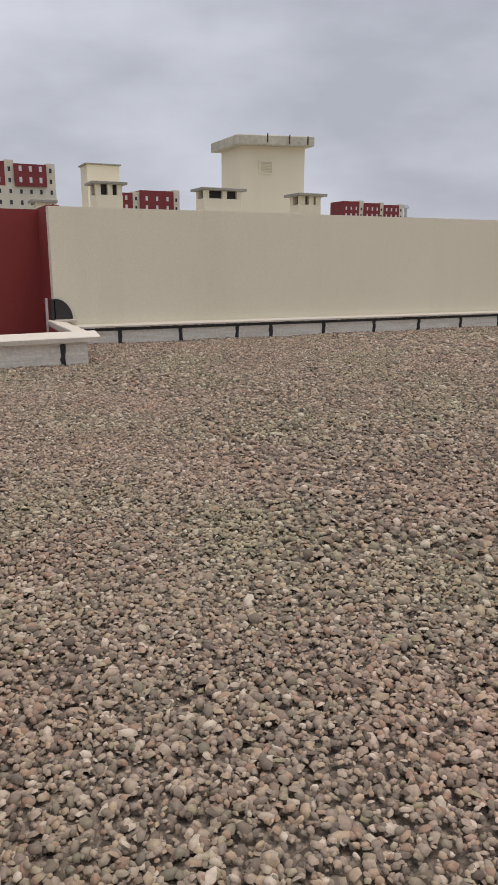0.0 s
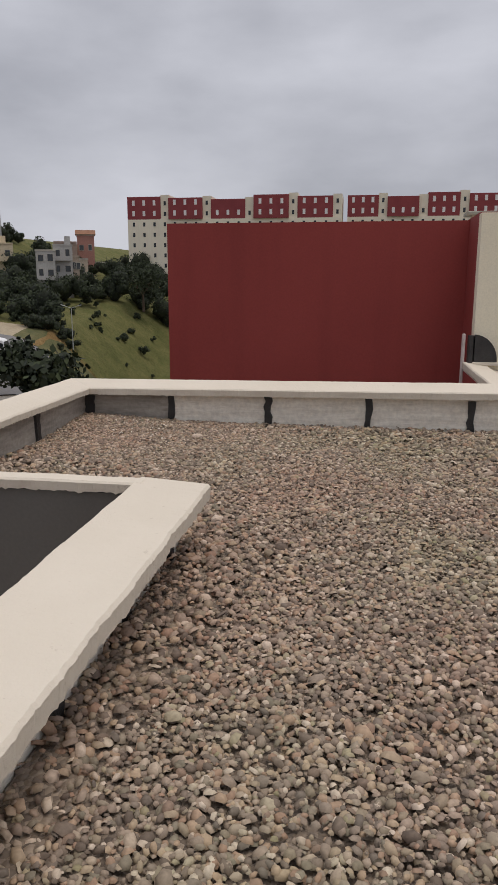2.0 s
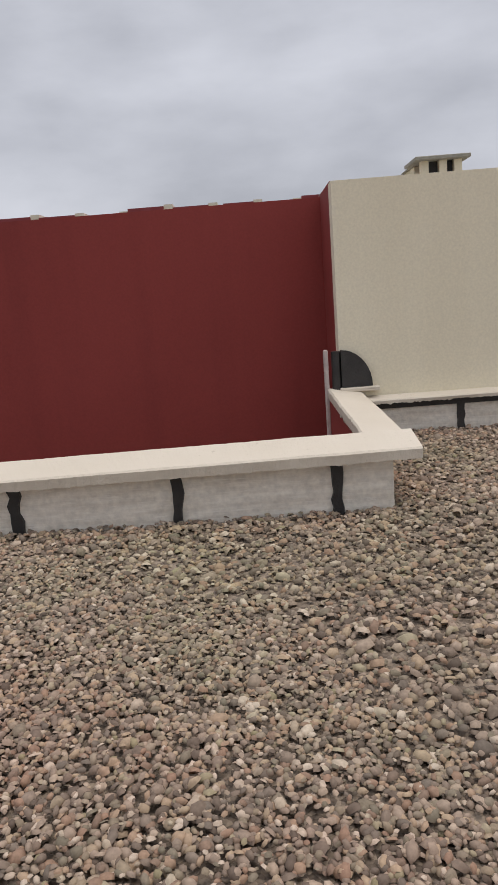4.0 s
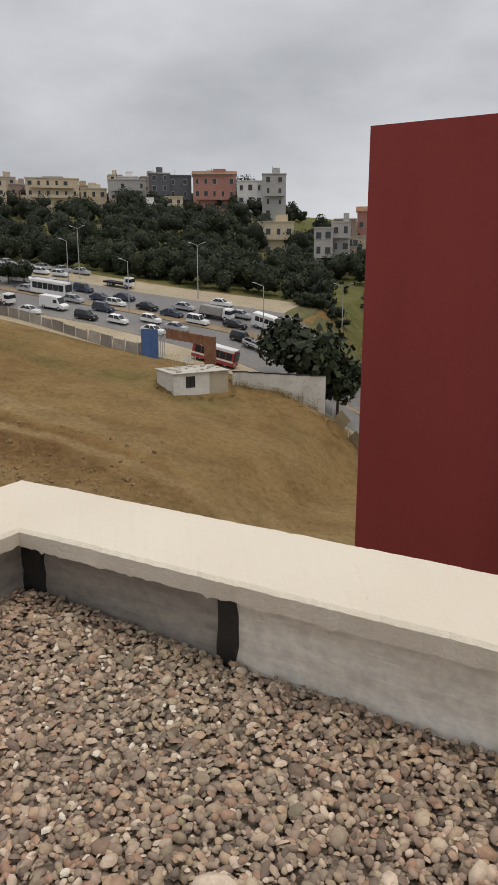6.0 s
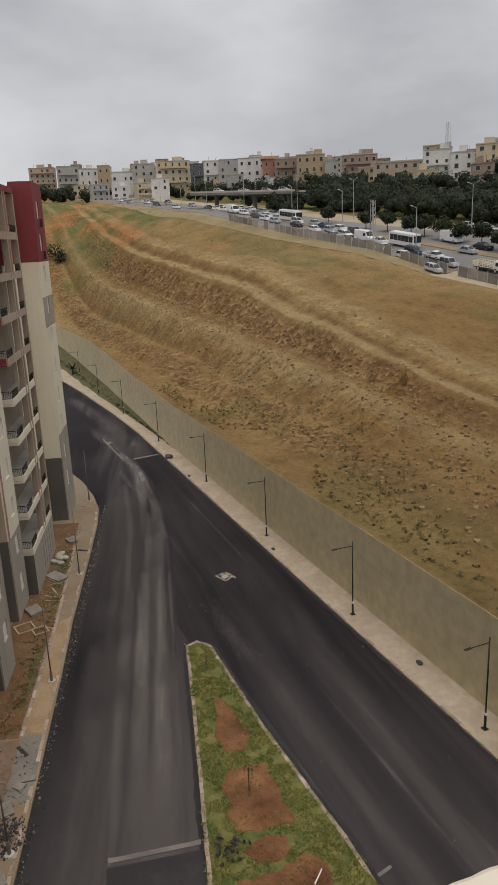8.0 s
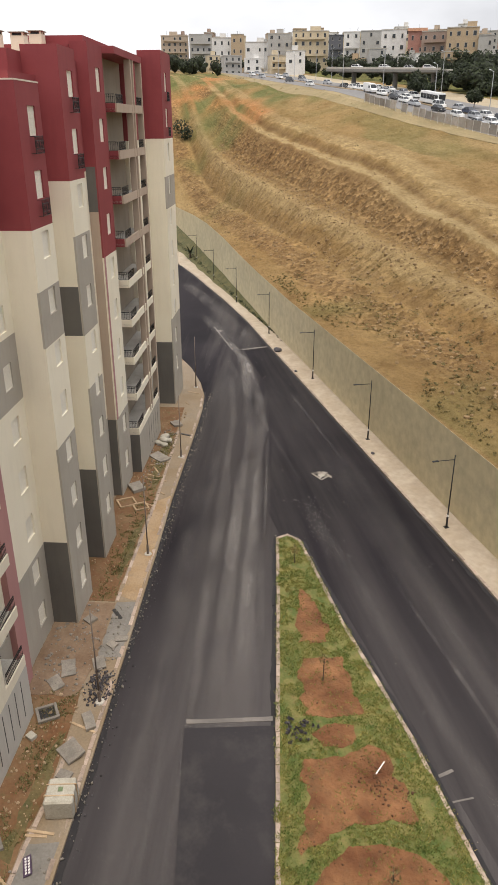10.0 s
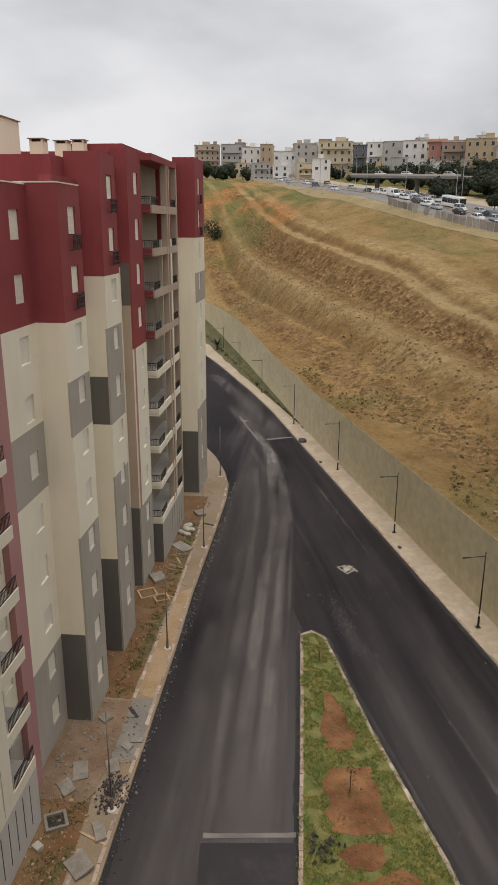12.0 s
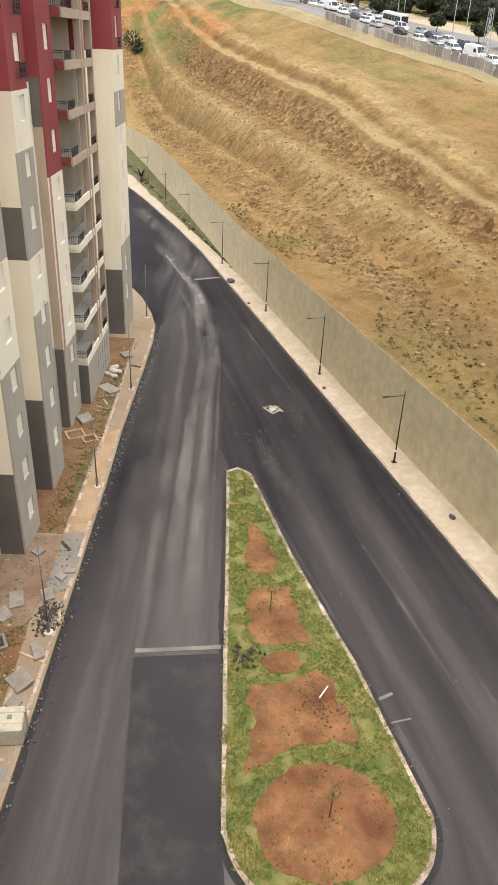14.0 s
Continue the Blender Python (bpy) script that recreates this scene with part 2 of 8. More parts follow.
def asphalt_material(name="asphalt", c1=(0.0105, 0.0088, 0.0112), c2=(0.0225, 0.0190, 0.0222), worn=0.40, dusty=(-50.0, -26.0), turn=16.5):
    m, n, l, b = nodes_of(name)
    big = noise_node(n, l, 0.10, 5)
    st = noise_node(n, l, 0.30, 6, (0.05, 1.0, 1.0, radians(turn)), 0.6)
    sp = noise_node(n, l, 0.7, 7, None, 0.7)
    f = noise_node(n, l, 30, 4)
    col = ramp(n, l, big.outputs["Fac"], ((0.3, c1), (0.7, c2))).outputs["Color"]
    rs = ramp(n, l, st.outputs["Fac"], ((0.50, (0, 0, 0)), (0.75, (worn, worn, worn))))
    col = mixed(n, l, col, (0.135, 0.122, 0.112), rs.outputs["Color"])
    rp = ramp(n, l, sp.outputs["Fac"], ((0.66, (0, 0, 0)), (0.80, (0.5, 0.5, 0.5))))
    col = mixed(n, l, col, (0.16, 0.145, 0.13), rp.outputs["Color"])
    geo = n.new("ShaderNodeNewGeometry")
    along = n.new("ShaderNodeSeparateXYZ")
    l.new(geo.outputs["Position"], along.inputs["Vector"])
    mr = n.new("ShaderNodeMapRange")
    mr.inputs["From Min"].default_value, mr.inputs["From Max"].default_value = dusty
    l.new(along.outputs["X"], mr.inputs["Value"])
    rd = ramp(n, l, st.outputs["Fac"], ((0.30, (0.10, 0.10, 0.10)), (0.62, (0.62, 0.62, 0.62))))
    dust = mixed(n, l, (0, 0, 0), rd.outputs["Color"], mr.outputs["Result"])
    col = mixed(n, l, col, (0.112, 0.102, 0.100), dust)
    rf = ramp(n, l, f.outputs["Fac"], ((0.3, (0.85, 0.85, 0.85)), (0.7, (1.15, 1.15, 1.15))))
    col = mixed(n, l, col, rf.outputs["Color"], 1.0, "MULTIPLY")
    l.new(col, b.inputs["Base Color"])
    b.inputs["Roughness"].default_value = 0.95
    b.inputs["Specular IOR Level"].default_value = 0.2
    bumped(n, l, b, f.outputs["Fac"], 0.3, 0.01)
    return m


def dirt_material():
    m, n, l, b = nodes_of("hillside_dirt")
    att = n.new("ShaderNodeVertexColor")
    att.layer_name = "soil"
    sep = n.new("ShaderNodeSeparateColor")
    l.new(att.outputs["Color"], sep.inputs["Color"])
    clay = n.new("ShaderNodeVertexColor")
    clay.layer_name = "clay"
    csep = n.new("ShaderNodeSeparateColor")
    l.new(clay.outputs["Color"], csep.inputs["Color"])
    big = noise_node(n, l, 0.028, 6, (0.5, 1.2, 1.0, radians(-12)))
    mid = noise_node(n, l, 0.20, 8, (0.7, 1.1, 1.0, radians(-8)), 0.66)
    f = noise_node(n, l, 1.6, 8, None, 0.72)
    rill = noise_node(n, l, 0.9, 6, (1.0, 0.22, 0.5, radians(18)), 0.6)
    col = ramp(n, l, big.outputs["Fac"], ((0.28, (0.234, 0.140, 0.054)), (0.5, (0.274, 0.183, 0.080)), (0.72, (0.308, 0.227, 0.112)))).outputs["Color"]
    # red channel: banks and bench edges darkened in colour; blue: paler benches and tracks
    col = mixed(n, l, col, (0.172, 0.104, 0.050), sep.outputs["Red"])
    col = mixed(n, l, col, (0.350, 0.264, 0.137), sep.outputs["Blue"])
    col = mixed(n, l, col, (0.41, 0.185, 0.076), csep.outputs["Red"])
    rm = ramp(n, l, mid.outputs["Fac"], ((0.30, (0.70, 0.65, 0.57)), (0.5, (0.99, 0.98, 0.96)), (0.70, (1.20, 1.20, 1.19))))
    col = mixed(n, l, col, rm.outputs["Color"], 1.0, "MULTIPLY")
    # clods: broken lumps; their weak shading is put in as pale and dark tone
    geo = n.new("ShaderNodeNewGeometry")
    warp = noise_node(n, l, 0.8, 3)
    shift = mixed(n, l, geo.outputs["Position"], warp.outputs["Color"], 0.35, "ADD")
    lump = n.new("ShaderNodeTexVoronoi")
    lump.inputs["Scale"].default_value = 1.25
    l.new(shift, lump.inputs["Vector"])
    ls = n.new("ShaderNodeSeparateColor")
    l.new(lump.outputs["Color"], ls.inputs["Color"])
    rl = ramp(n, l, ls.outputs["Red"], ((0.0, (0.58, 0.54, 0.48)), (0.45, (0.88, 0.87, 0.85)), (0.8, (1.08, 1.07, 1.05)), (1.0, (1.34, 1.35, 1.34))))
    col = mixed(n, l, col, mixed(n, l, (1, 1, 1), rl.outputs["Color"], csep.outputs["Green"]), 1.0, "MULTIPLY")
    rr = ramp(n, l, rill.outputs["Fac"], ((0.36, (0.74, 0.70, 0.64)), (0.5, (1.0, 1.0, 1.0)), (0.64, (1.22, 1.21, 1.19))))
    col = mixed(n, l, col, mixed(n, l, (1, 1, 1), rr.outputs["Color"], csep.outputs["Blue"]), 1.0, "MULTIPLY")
    rg = ramp(n, l, mid.outputs["Fac"], ((0.3, (0.085, 0.100, 0.030)), (0.7, (0.185, 0.170, 0.066))))
    col = mixed(n, l, col, rg.outputs["Color"], sep.outputs["Green"])
    rf = ramp(n, l, f.outputs["Fac"], ((0.30, (0.64, 0.61, 0.57)), (0.46, (0.97, 0.96, 0.95)), (0.70, (1.20, 1.20, 1.20))))
    col = mixed(n, l, col, rf.outputs["Color"], 1.0, "MULTIPLY")
    l.new(col, b.inputs["Base Color"])
    b.inputs["Roughness"].default_value = 0.96
    b.inputs["Specular IOR Level"].default_value = 0.15
    hgt = mixed(n, l, f.outputs["Color"], lump.outputs["Distance"], mixed(n, l, (0, 0, 0), (0.5, 0.5, 0.5), csep.outputs["Green"]))
    bumped(n, l, b, hgt, 1.0, 0.9)
    return m


def leaf_material(name, stops, scale=0.05, low=(0.7, 0.75, 0.7), high=(1.2, 1.15, 1.0)):
    m, n, l, b = nodes_of(name)
    geo = n.new("ShaderNodeNewGeometry")
    r = ramp(n, l, geo.outputs["Random Per Island"], stops)
    big = noise_node(n, l, scale, 4)
    rb = ramp(n, l, big.outputs["Fac"], ((0.3, low), (0.7, high)))
    l.new(mixed(n, l, r.outputs["Color"], rb.outputs["Color"], 1.0, "MULTIPLY"), b.inputs["Base Color"])
    b.inputs["Roughness"].default_value = 0.8
    return m


PEBBLE, BED, ASPHALT, DIRT = pebble_material(), gravel_bed_material(), asphalt_material(), dirt_material()
LEAF = leaf_material("dark_foliage", ((0.0, (0.008, 0.014, 0.005)), (0.5, (0.017, 0.027, 0.008)), (1.0, (0.034, 0.048, 0.014))))
SHRUB = leaf_material("dry_shrub", ((0.0, (0.085, 0.062, 0.022)), (0.5, (0.165, 0.128, 0.046)), (1.0, (0.26, 0.20, 0.09))))
BARK = mat("bark", (0.07, 0.05, 0.035), (0.11, 0.08, 0.055), 3, 25, 0.95, 0.5)


# ---- mesh helpers ----
def mesh_of(name, bm, material, smooth=False):
    me = bpy.data.meshes.new(name)
    bm.normal_update()
    bm.to_mesh(me)
    bm.free()
    me.materials.append(material)
    if smooth:
        for p in me.polygons:
            p.use_smooth = True
    return me


def part(name, bm, material, parent=None, label="", smooth=False):
    ob = new(name, mesh_of(name, bm, material, smooth))
    ob.parent = parent
    if label:
        ob["label"] = label
    return ob


def shared(name, me, parent, m):
    """One more object on an existing mesh."""
    ob = new(name, me)
    ob.parent = parent
    ob.matrix_basis = m
    return ob


def raw(name, verts, faces, material, parent=None, smooth=False):
    me = bpy.data.meshes.new(name)
    me.from_pydata(verts, [], faces)
    me.materials.append(material)
    me.update()
    if smooth:
        me.polygons.foreach_set("use_smooth", [True] * len(me.polygons))
    ob = new(name, me)
    ob.parent = parent
    return ob


def box(bm, x0, x1, y0, y1, z0, z1, m=None, bevel=0.0):
    v = [bm.verts.new((x, y, z)) for z in (z0, z1) for y in (y0, y1) for x in (x0, x1)]
    fs = [bm.faces.new([v[i] for i in f]) for f in ((0, 2, 3, 1), (4, 5, 7, 6), (0, 1, 5, 4), (2, 6, 7, 3), (0, 4, 6, 2), (1, 3, 7, 5))]
    if bevel:
        es = list({e for f in fs for e in f.edges})
        out = bmesh.ops.bevel(bm, geom=es, offset=bevel, segments=1, affect="EDGES")
        v = list({w for f in out["faces"] for w in f.verts} | {w for w in v if w.is_valid})
    if m is not None:
        bmesh.ops.transform(bm, matrix=m, verts=v)
    return v


def cyl(bm, a, b, r0, r1=None, seg=10):
    a, b = Vector(a), Vector(b)
    d = b - a
    m = Matrix.Translation((a + b) / 2) @ d.to_track_quat("Z", "Y").to_matrix().to_4x4()
    bmesh.ops.create_cone(bm, cap_ends=True, segments=seg, radius1=r0, radius2=r0 if r1 is None else r1, depth=d.length, matrix=m)


def prism(bm, pts, z0, z1):
    lo = [bm.verts.new((x, y, z0)) for x, y in pts]
    hi = [bm.verts.new((x, y, z1)) for x, y in pts]
    k = len(pts)
    bm.faces.new(lo[::-1])
    bm.faces.new(hi)
    for i in range(k):
        bm.faces.new((lo[i], lo[(i + 1) % k], hi[(i + 1) % k], hi[i]))


def empty(name, m=None):
    ob = new(name)
    if m is not None:
        ob.matrix_basis = m
    return ob


STREET = -28.0


# ---- ground ----
def lerp_table(table, x):
    xs = [p[0] for p in table]
    return float(np.interp(x, xs, [p[1] for p in table]))


NEAR_EDGE = [(-900, 46), (-600, 36), (-410, 26), (-226, 10.4), (-170, 2.1), (-140, -1.6), (-118, -6.4), (-102, -8.4), (-82, -12), (-58, -15), (-48, -17.0), (-40, -20.0), (-33, -26.5), (40, -30), (300, -31)]
ROAD_NEAR = [(-900, 46), (-600, 36), (-410, 26), (-226, 10.1), (-180, 3.4), (-160, 0.2), (-140, -2.6), (-121, -5.7), (-100, -8.4), (-89, -9.9), (-77, -12.1), (-64.6, -14.6), (-52, -18.0), (-46, -22.5), (-38, -27), (40, -30), (300, -31)]
ROAD_FAR = [(-900, 46), (-600, 36), (-410, 26), (-226, 10.0), (-190, 5.6), (-158, 2.6), (-133, -0.2), (-117, -1.7), (-96.6, -4.3), (-83.6, -5.6), (-71.6, -6.7), (-66.5, -7.3), (-62, -8.6), (-56, -15.0), (-48, -25), (40, -29.5), (300, -30)]
CITY_EDGE = [(-900, 62), (-400, 36), (-200, 23.5), (-150, 20.5), (-130, 17), (-108, 7), (-60, 4), (0, 3), (100, 3), (300, 3)]
SHELF = [(28, 0), (34, 0.05), (38, 0.11), (41, 0.13), (45.5, 0.37), (49, 0.41), (51, 0.45), (57, 0.68), (60.5, 0.695), (62.5, 0.77), (70, 0.84), (88, 1)]


def near_y(x):
    """Where the hillside meets the highway's near edge."""
    return min(88.0, max(74.0, 97 + 0.13 * (x + 45)))


def far_y(x):
    return min(135.0, max(111.0, 133 + 0.13 * (x + 45)))


def smooth01(t):
    t = min(1.0, max(0.0, t))
    return t * t * (3 - 2 * t)


def bench_shift(x, yy):
    """The upper benches run down towards the near end."""
    return float(np.interp(x, (-144, -120, -95, -60), (0.0, 3.0, 6.0, 7.0))) * smooth01((yy - 47) / 8)


def road_shift(x):
    """The highway runs slightly askew."""
    return max(0.13 * (x + 45), -26.0)


def clod_band(yy):
    """Where the bulldozer left the ground torn up and full of clods."""
    hump = lambda a, b, w: smooth01((yy - a) / w) * smooth01((b - yy) / w)
    return max(hump(49.0, 57.0, 1.5), 0.9 * hump(31.5, 41.5, 2.5), 0.5 * hump(61.5, 66.0, 1.5))


def ground_z(x, y):
    """Height of the land: the street's floor, the dirt hillside, the highway's strip, the wooded slope and the town."""
    if y < 27.15:
        return STREET - 0.06
    zn, zc = lerp_table(NEAR_EDGE, x), lerp_table(CITY_EDGE, x)
    za, zb = lerp_table(ROAD_NEAR, x), lerp_table(ROAD_FAR, x)
    yn, yf = near_y(x), far_y(x)
    ya, yb = 99 + road_shift(x), 126 + road_shift(x)
    zf = zb + 0.8
    if y < yn:
        wob = 1.3 * noise.noise((x * 0.014, 1.0, 3.0)) + 0.3 * noise.noise((x * 0.07, y * 0.05, 3.0))
        flat = smooth01((x + 75) / 45)
        yy = 28 + (y - 28) * 60 / (yn - 28)
        yy = yy + bench_shift(x, yy)
        k = lerp_table(SHELF, min(88, max(28, yy + wob * min(1, (yy - 28) / 8))))
        k = k + ((yy - 28) / 60 - k) * flat
        k = k + (1 - k) * smooth01((-x - 205) / 120)
        steep = max(0.0, lerp_table(SHELF, yy + 1.5) - lerp_table(SHELF, yy - 1.5)) * 6 * (1 - flat)
        torn = clod_band(yy) * (1 - 0.6 * flat)
        rough = 0.7 * noise.noise((x * 0.035, y * 0.05, 0.0)) + 0.3 * noise.noise((x * 0.13, y * 0.16, 7.0)) + (0.10 + 0.6 * steep) * noise.noise((x * 0.42, y * 0.12, 2.0))
        rough += (0.10 + 0.45 * steep + 0.22 * torn) * noise.noise((x * 0.9, y * 0.8, 4.0)) + (0.04 + 0.20 * steep + 0.17 * torn) * noise.noise((x * 2.1, y * 1.7, 6.0))
        return -22.0 + (zn + 22.0) * k + rough * min(1, max(0, y - 28) / 5) * min(1, (yn - y) / 8)
    if y < ya:
        return zn + (za - zn) * (y - yn) / (ya - yn)
    if y < yb:
        return za + (zb - za) * (y - ya) / (yb - ya)
    if y < yf:
        return zb + (zf - zb) * (y - yb) / (yf - yb)
    if y < 240:
        s = (y - yf) / (240 - yf)
        return zf + (zc - zf) * (0.35 * s + 0.65 * smooth01(s)) + 1.2 * noise.noise((x * 0.03, y * 0.03, 5.0)) * min(1, s * 6)
    return zc + (y - 240) * 0.012


CLAY = [(-318, 57), (-300, 50), (-291, 40), (-270, 47), (-254, 54), (-232, 54)]


def build_ground():
    xs = [-3500, -2200, -1400, -900, -650, -520, -440, -390] + list(np.arange(-360, -235, 2.0)) + list(np.arange(-235, -150, 0.9)) + list(np.arange(-150, -40, 0.55)) + list(np.arange(-40, 61, 2.0)) + [75, 100, 140, 200, 350, 700, 1500, 3500]
    ys = [-3500, -1500, -500, -150, -60, -20, 10, 27.1, 27.2, 28.0] + list(np.arange(28.5, 72, 0.36)) + list(np.arange(72, 88, 0.9)) + [88.0] + list(np.arange(90, 135, 2.5)) + list(np.arange(135, 240, 4.2)) + [240, 260, 300, 360, 450, 600, 900, 1500, 3500]
    def sunk(x, y):
        lane = y - road_shift(x)
        return 0.35 if -420 < x < 120 and 93.4 < lane < 131.6 else 0.0

    verts = [(float(x), float(y), ground_z(float(x), float(y)) - sunk(x, y)) for y in ys for x in xs]
    w = len(xs)
    faces = [(j * w + i, j * w + i + 1, (j + 1) * w + i + 1, (j + 1) * w + i) for j in range(len(ys) - 1) for i in range(w - 1)]
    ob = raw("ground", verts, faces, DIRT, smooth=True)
    ob.data.materials.append(EARTH)
    for p in ob.data.polygons:
        if p.center.y < 27.16:
            p.material_index = 1
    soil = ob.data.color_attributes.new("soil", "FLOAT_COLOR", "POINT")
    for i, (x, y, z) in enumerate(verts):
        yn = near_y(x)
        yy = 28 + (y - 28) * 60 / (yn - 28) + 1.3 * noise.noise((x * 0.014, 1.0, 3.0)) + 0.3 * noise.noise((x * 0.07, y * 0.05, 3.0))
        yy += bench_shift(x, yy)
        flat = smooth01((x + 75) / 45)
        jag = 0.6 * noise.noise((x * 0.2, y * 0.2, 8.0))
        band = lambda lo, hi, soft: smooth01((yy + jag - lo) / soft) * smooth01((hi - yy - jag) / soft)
        # Banks and edges darker, benches paler: soil tone with relief shading painted in.
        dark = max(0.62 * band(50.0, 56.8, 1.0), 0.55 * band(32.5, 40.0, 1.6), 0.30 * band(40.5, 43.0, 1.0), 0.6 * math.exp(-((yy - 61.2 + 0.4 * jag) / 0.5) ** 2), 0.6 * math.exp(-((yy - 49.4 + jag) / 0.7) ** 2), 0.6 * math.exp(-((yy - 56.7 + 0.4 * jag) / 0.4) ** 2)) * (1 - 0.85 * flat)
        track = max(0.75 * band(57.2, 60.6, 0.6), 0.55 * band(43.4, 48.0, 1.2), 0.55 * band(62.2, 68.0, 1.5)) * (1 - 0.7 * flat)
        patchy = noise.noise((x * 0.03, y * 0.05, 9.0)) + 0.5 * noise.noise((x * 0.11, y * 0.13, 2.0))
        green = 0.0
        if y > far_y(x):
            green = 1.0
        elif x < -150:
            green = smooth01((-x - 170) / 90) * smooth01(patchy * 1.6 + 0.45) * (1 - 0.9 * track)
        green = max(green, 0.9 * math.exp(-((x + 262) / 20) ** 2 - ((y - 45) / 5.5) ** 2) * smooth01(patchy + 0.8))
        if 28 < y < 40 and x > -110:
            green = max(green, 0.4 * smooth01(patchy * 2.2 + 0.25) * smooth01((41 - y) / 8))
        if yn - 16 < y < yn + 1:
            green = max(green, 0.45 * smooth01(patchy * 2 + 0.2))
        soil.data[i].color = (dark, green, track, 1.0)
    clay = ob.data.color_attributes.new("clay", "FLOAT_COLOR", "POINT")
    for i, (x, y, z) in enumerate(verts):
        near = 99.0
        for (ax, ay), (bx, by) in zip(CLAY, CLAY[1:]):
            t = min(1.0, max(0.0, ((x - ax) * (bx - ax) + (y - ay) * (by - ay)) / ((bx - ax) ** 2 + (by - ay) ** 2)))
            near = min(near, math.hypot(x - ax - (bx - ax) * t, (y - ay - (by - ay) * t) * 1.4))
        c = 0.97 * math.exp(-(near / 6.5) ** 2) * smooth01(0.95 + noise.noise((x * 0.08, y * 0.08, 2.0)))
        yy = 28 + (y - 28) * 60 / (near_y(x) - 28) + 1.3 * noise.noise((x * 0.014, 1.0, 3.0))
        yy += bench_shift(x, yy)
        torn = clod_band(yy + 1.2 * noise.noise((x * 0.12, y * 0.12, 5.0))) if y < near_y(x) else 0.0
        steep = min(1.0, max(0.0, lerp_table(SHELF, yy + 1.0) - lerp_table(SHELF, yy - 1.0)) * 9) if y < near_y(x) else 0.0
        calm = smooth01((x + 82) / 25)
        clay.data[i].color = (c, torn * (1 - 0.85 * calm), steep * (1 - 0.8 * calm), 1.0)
    tagged(ob, "brown bulldozed dirt hillside with terraces and dry grass", "ground", kind="structure")


build_ground()


def ribbon(name, y0, y1, x0, x1, lift, material, label, category, step=3.0):
    """A strip laid along the highway, following the land."""
    n, m = int((x1 - x0) / step), max(1, int((y1 - y0) / 3))
    verts, faces = [], []
    for i in range(n + 1):
        x = x0 + (x1 - x0) * i / n
        row = [(x, y0 + (y1 - y0) * j / m + road_shift(x)) for j in range(m + 1)]
        row = [(a, b, ground_z(a, b) + lift) for a, b in row]
        verts += [(*row[0][:2], row[0][2] - 0.8)] + row + [(*row[-1][:2], row[-1][2] - 0.8)]
    w = m + 3
    faces = [(i * w + j, i * w + w + j, i * w + w + j + 1, i * w + j + 1) for i in range(n) for j in range(w - 1)]
    return tagged(raw(name, verts, faces, material), label, category, kind="structure")


ROADGREY = mat("worn_highway_asphalt", (0.15, 0.145, 0.145), (0.19, 0.185, 0.18), 0.05, 2.0, 0.85, 0.2, dirt=(0.24, 0.21, 0.17))
VERGE = mat("sandy_verge", (0.33, 0.27, 0.18), (0.40, 0.34, 0.24), 0.08, 2.0, 0.95, 0.4, dirt=(0.26, 0.20, 0.12), dist=0.1)
ROUGHVERGE = mat("rough_grass_verge", (0.20, 0.155, 0.075), (0.28, 0.215, 0.11), 0.1, 2.0, 0.95, 0.4, dirt=(0.14, 0.12, 0.05), dist=0.1)
GRASSVERGE = mat("green_verge", (0.060, 0.070, 0.022), (0.130, 0.118, 0.045), 0.3, 4.0, 0.95, 0.6, dirt=(0.16, 0.12, 0.06), dist=0.1)
ribbon("verge", 93.0, 99.5, -420, -118, 0.03, ROUGHVERGE, "rough dry grass verge behind the worn fence", "verge")
ribbon("verge", 93.0, 101.0, -118, 120, 0.03, VERGE, "sandy dirt verge beside the highway", "verge")
ribbon("road", 99.5, 110.0, -420, -118, 0.08, ROADGREY, "grey worn highway carriageway full of queuing traffic", "road")
ribbon("road", 101.0, 110.0, -118, 120, 0.08, ROADGREY, "grey worn highway carriageway full of queuing traffic", "road")
ribbon("median", 110.0, 112.2, -420, 120, 0.22, mat("median_sand", (0.22, 0.16, 0.095), (0.29, 0.22, 0.14), 0.3, 3, 0.95, 0.5, dirt=(0.14, 0.13, 0.05)), "low sandy highway median with a kerb", "median")
ribbon("road", 112.2, 123.5, -420, 120, 0.08, ROADGREY, "grey worn highway carriageway full of queuing traffic", "road")
ribbon("verge", 123.5, 132.0, -420, -66, 0.05, VERGE, "pale gravelly verge below the dark trees", "verge")
ribbon("verge", 123.5, 132.0, -66, 120, 0.05, GRASSVERGE, "rough green grass verge below the slope", "verge")


# ---- own roof ----
def outline_wall(name, pts, z0, z1, material, label):
    bm = bmesh.new()
    prism(bm, pts, z0, z1)
    return tagged(part(name, bm, material), label, "wall", kind="structure")


outline_wall("wall_own", [(-3.28, 0.22), (-3.28, -3.66), (-1.27, -3.66), (-1.27, -14.2), (14.2, -14.2), (14.2, 2.44), (1.14, 2.44), (1.14, 0.22)][::-1],
             STREET, -0.05, FACCREAM, "cream painted walls of the apartment house underfoot")
bm = bmesh.new()
box(bm, -3.27, -1.275, -3.69, -3.66, -12.0, 0.30)
tagged(part("wall_recess", bm, CHARCOAL), "dark charcoal painted wall inside the roof recess", "wall", kind="structure")

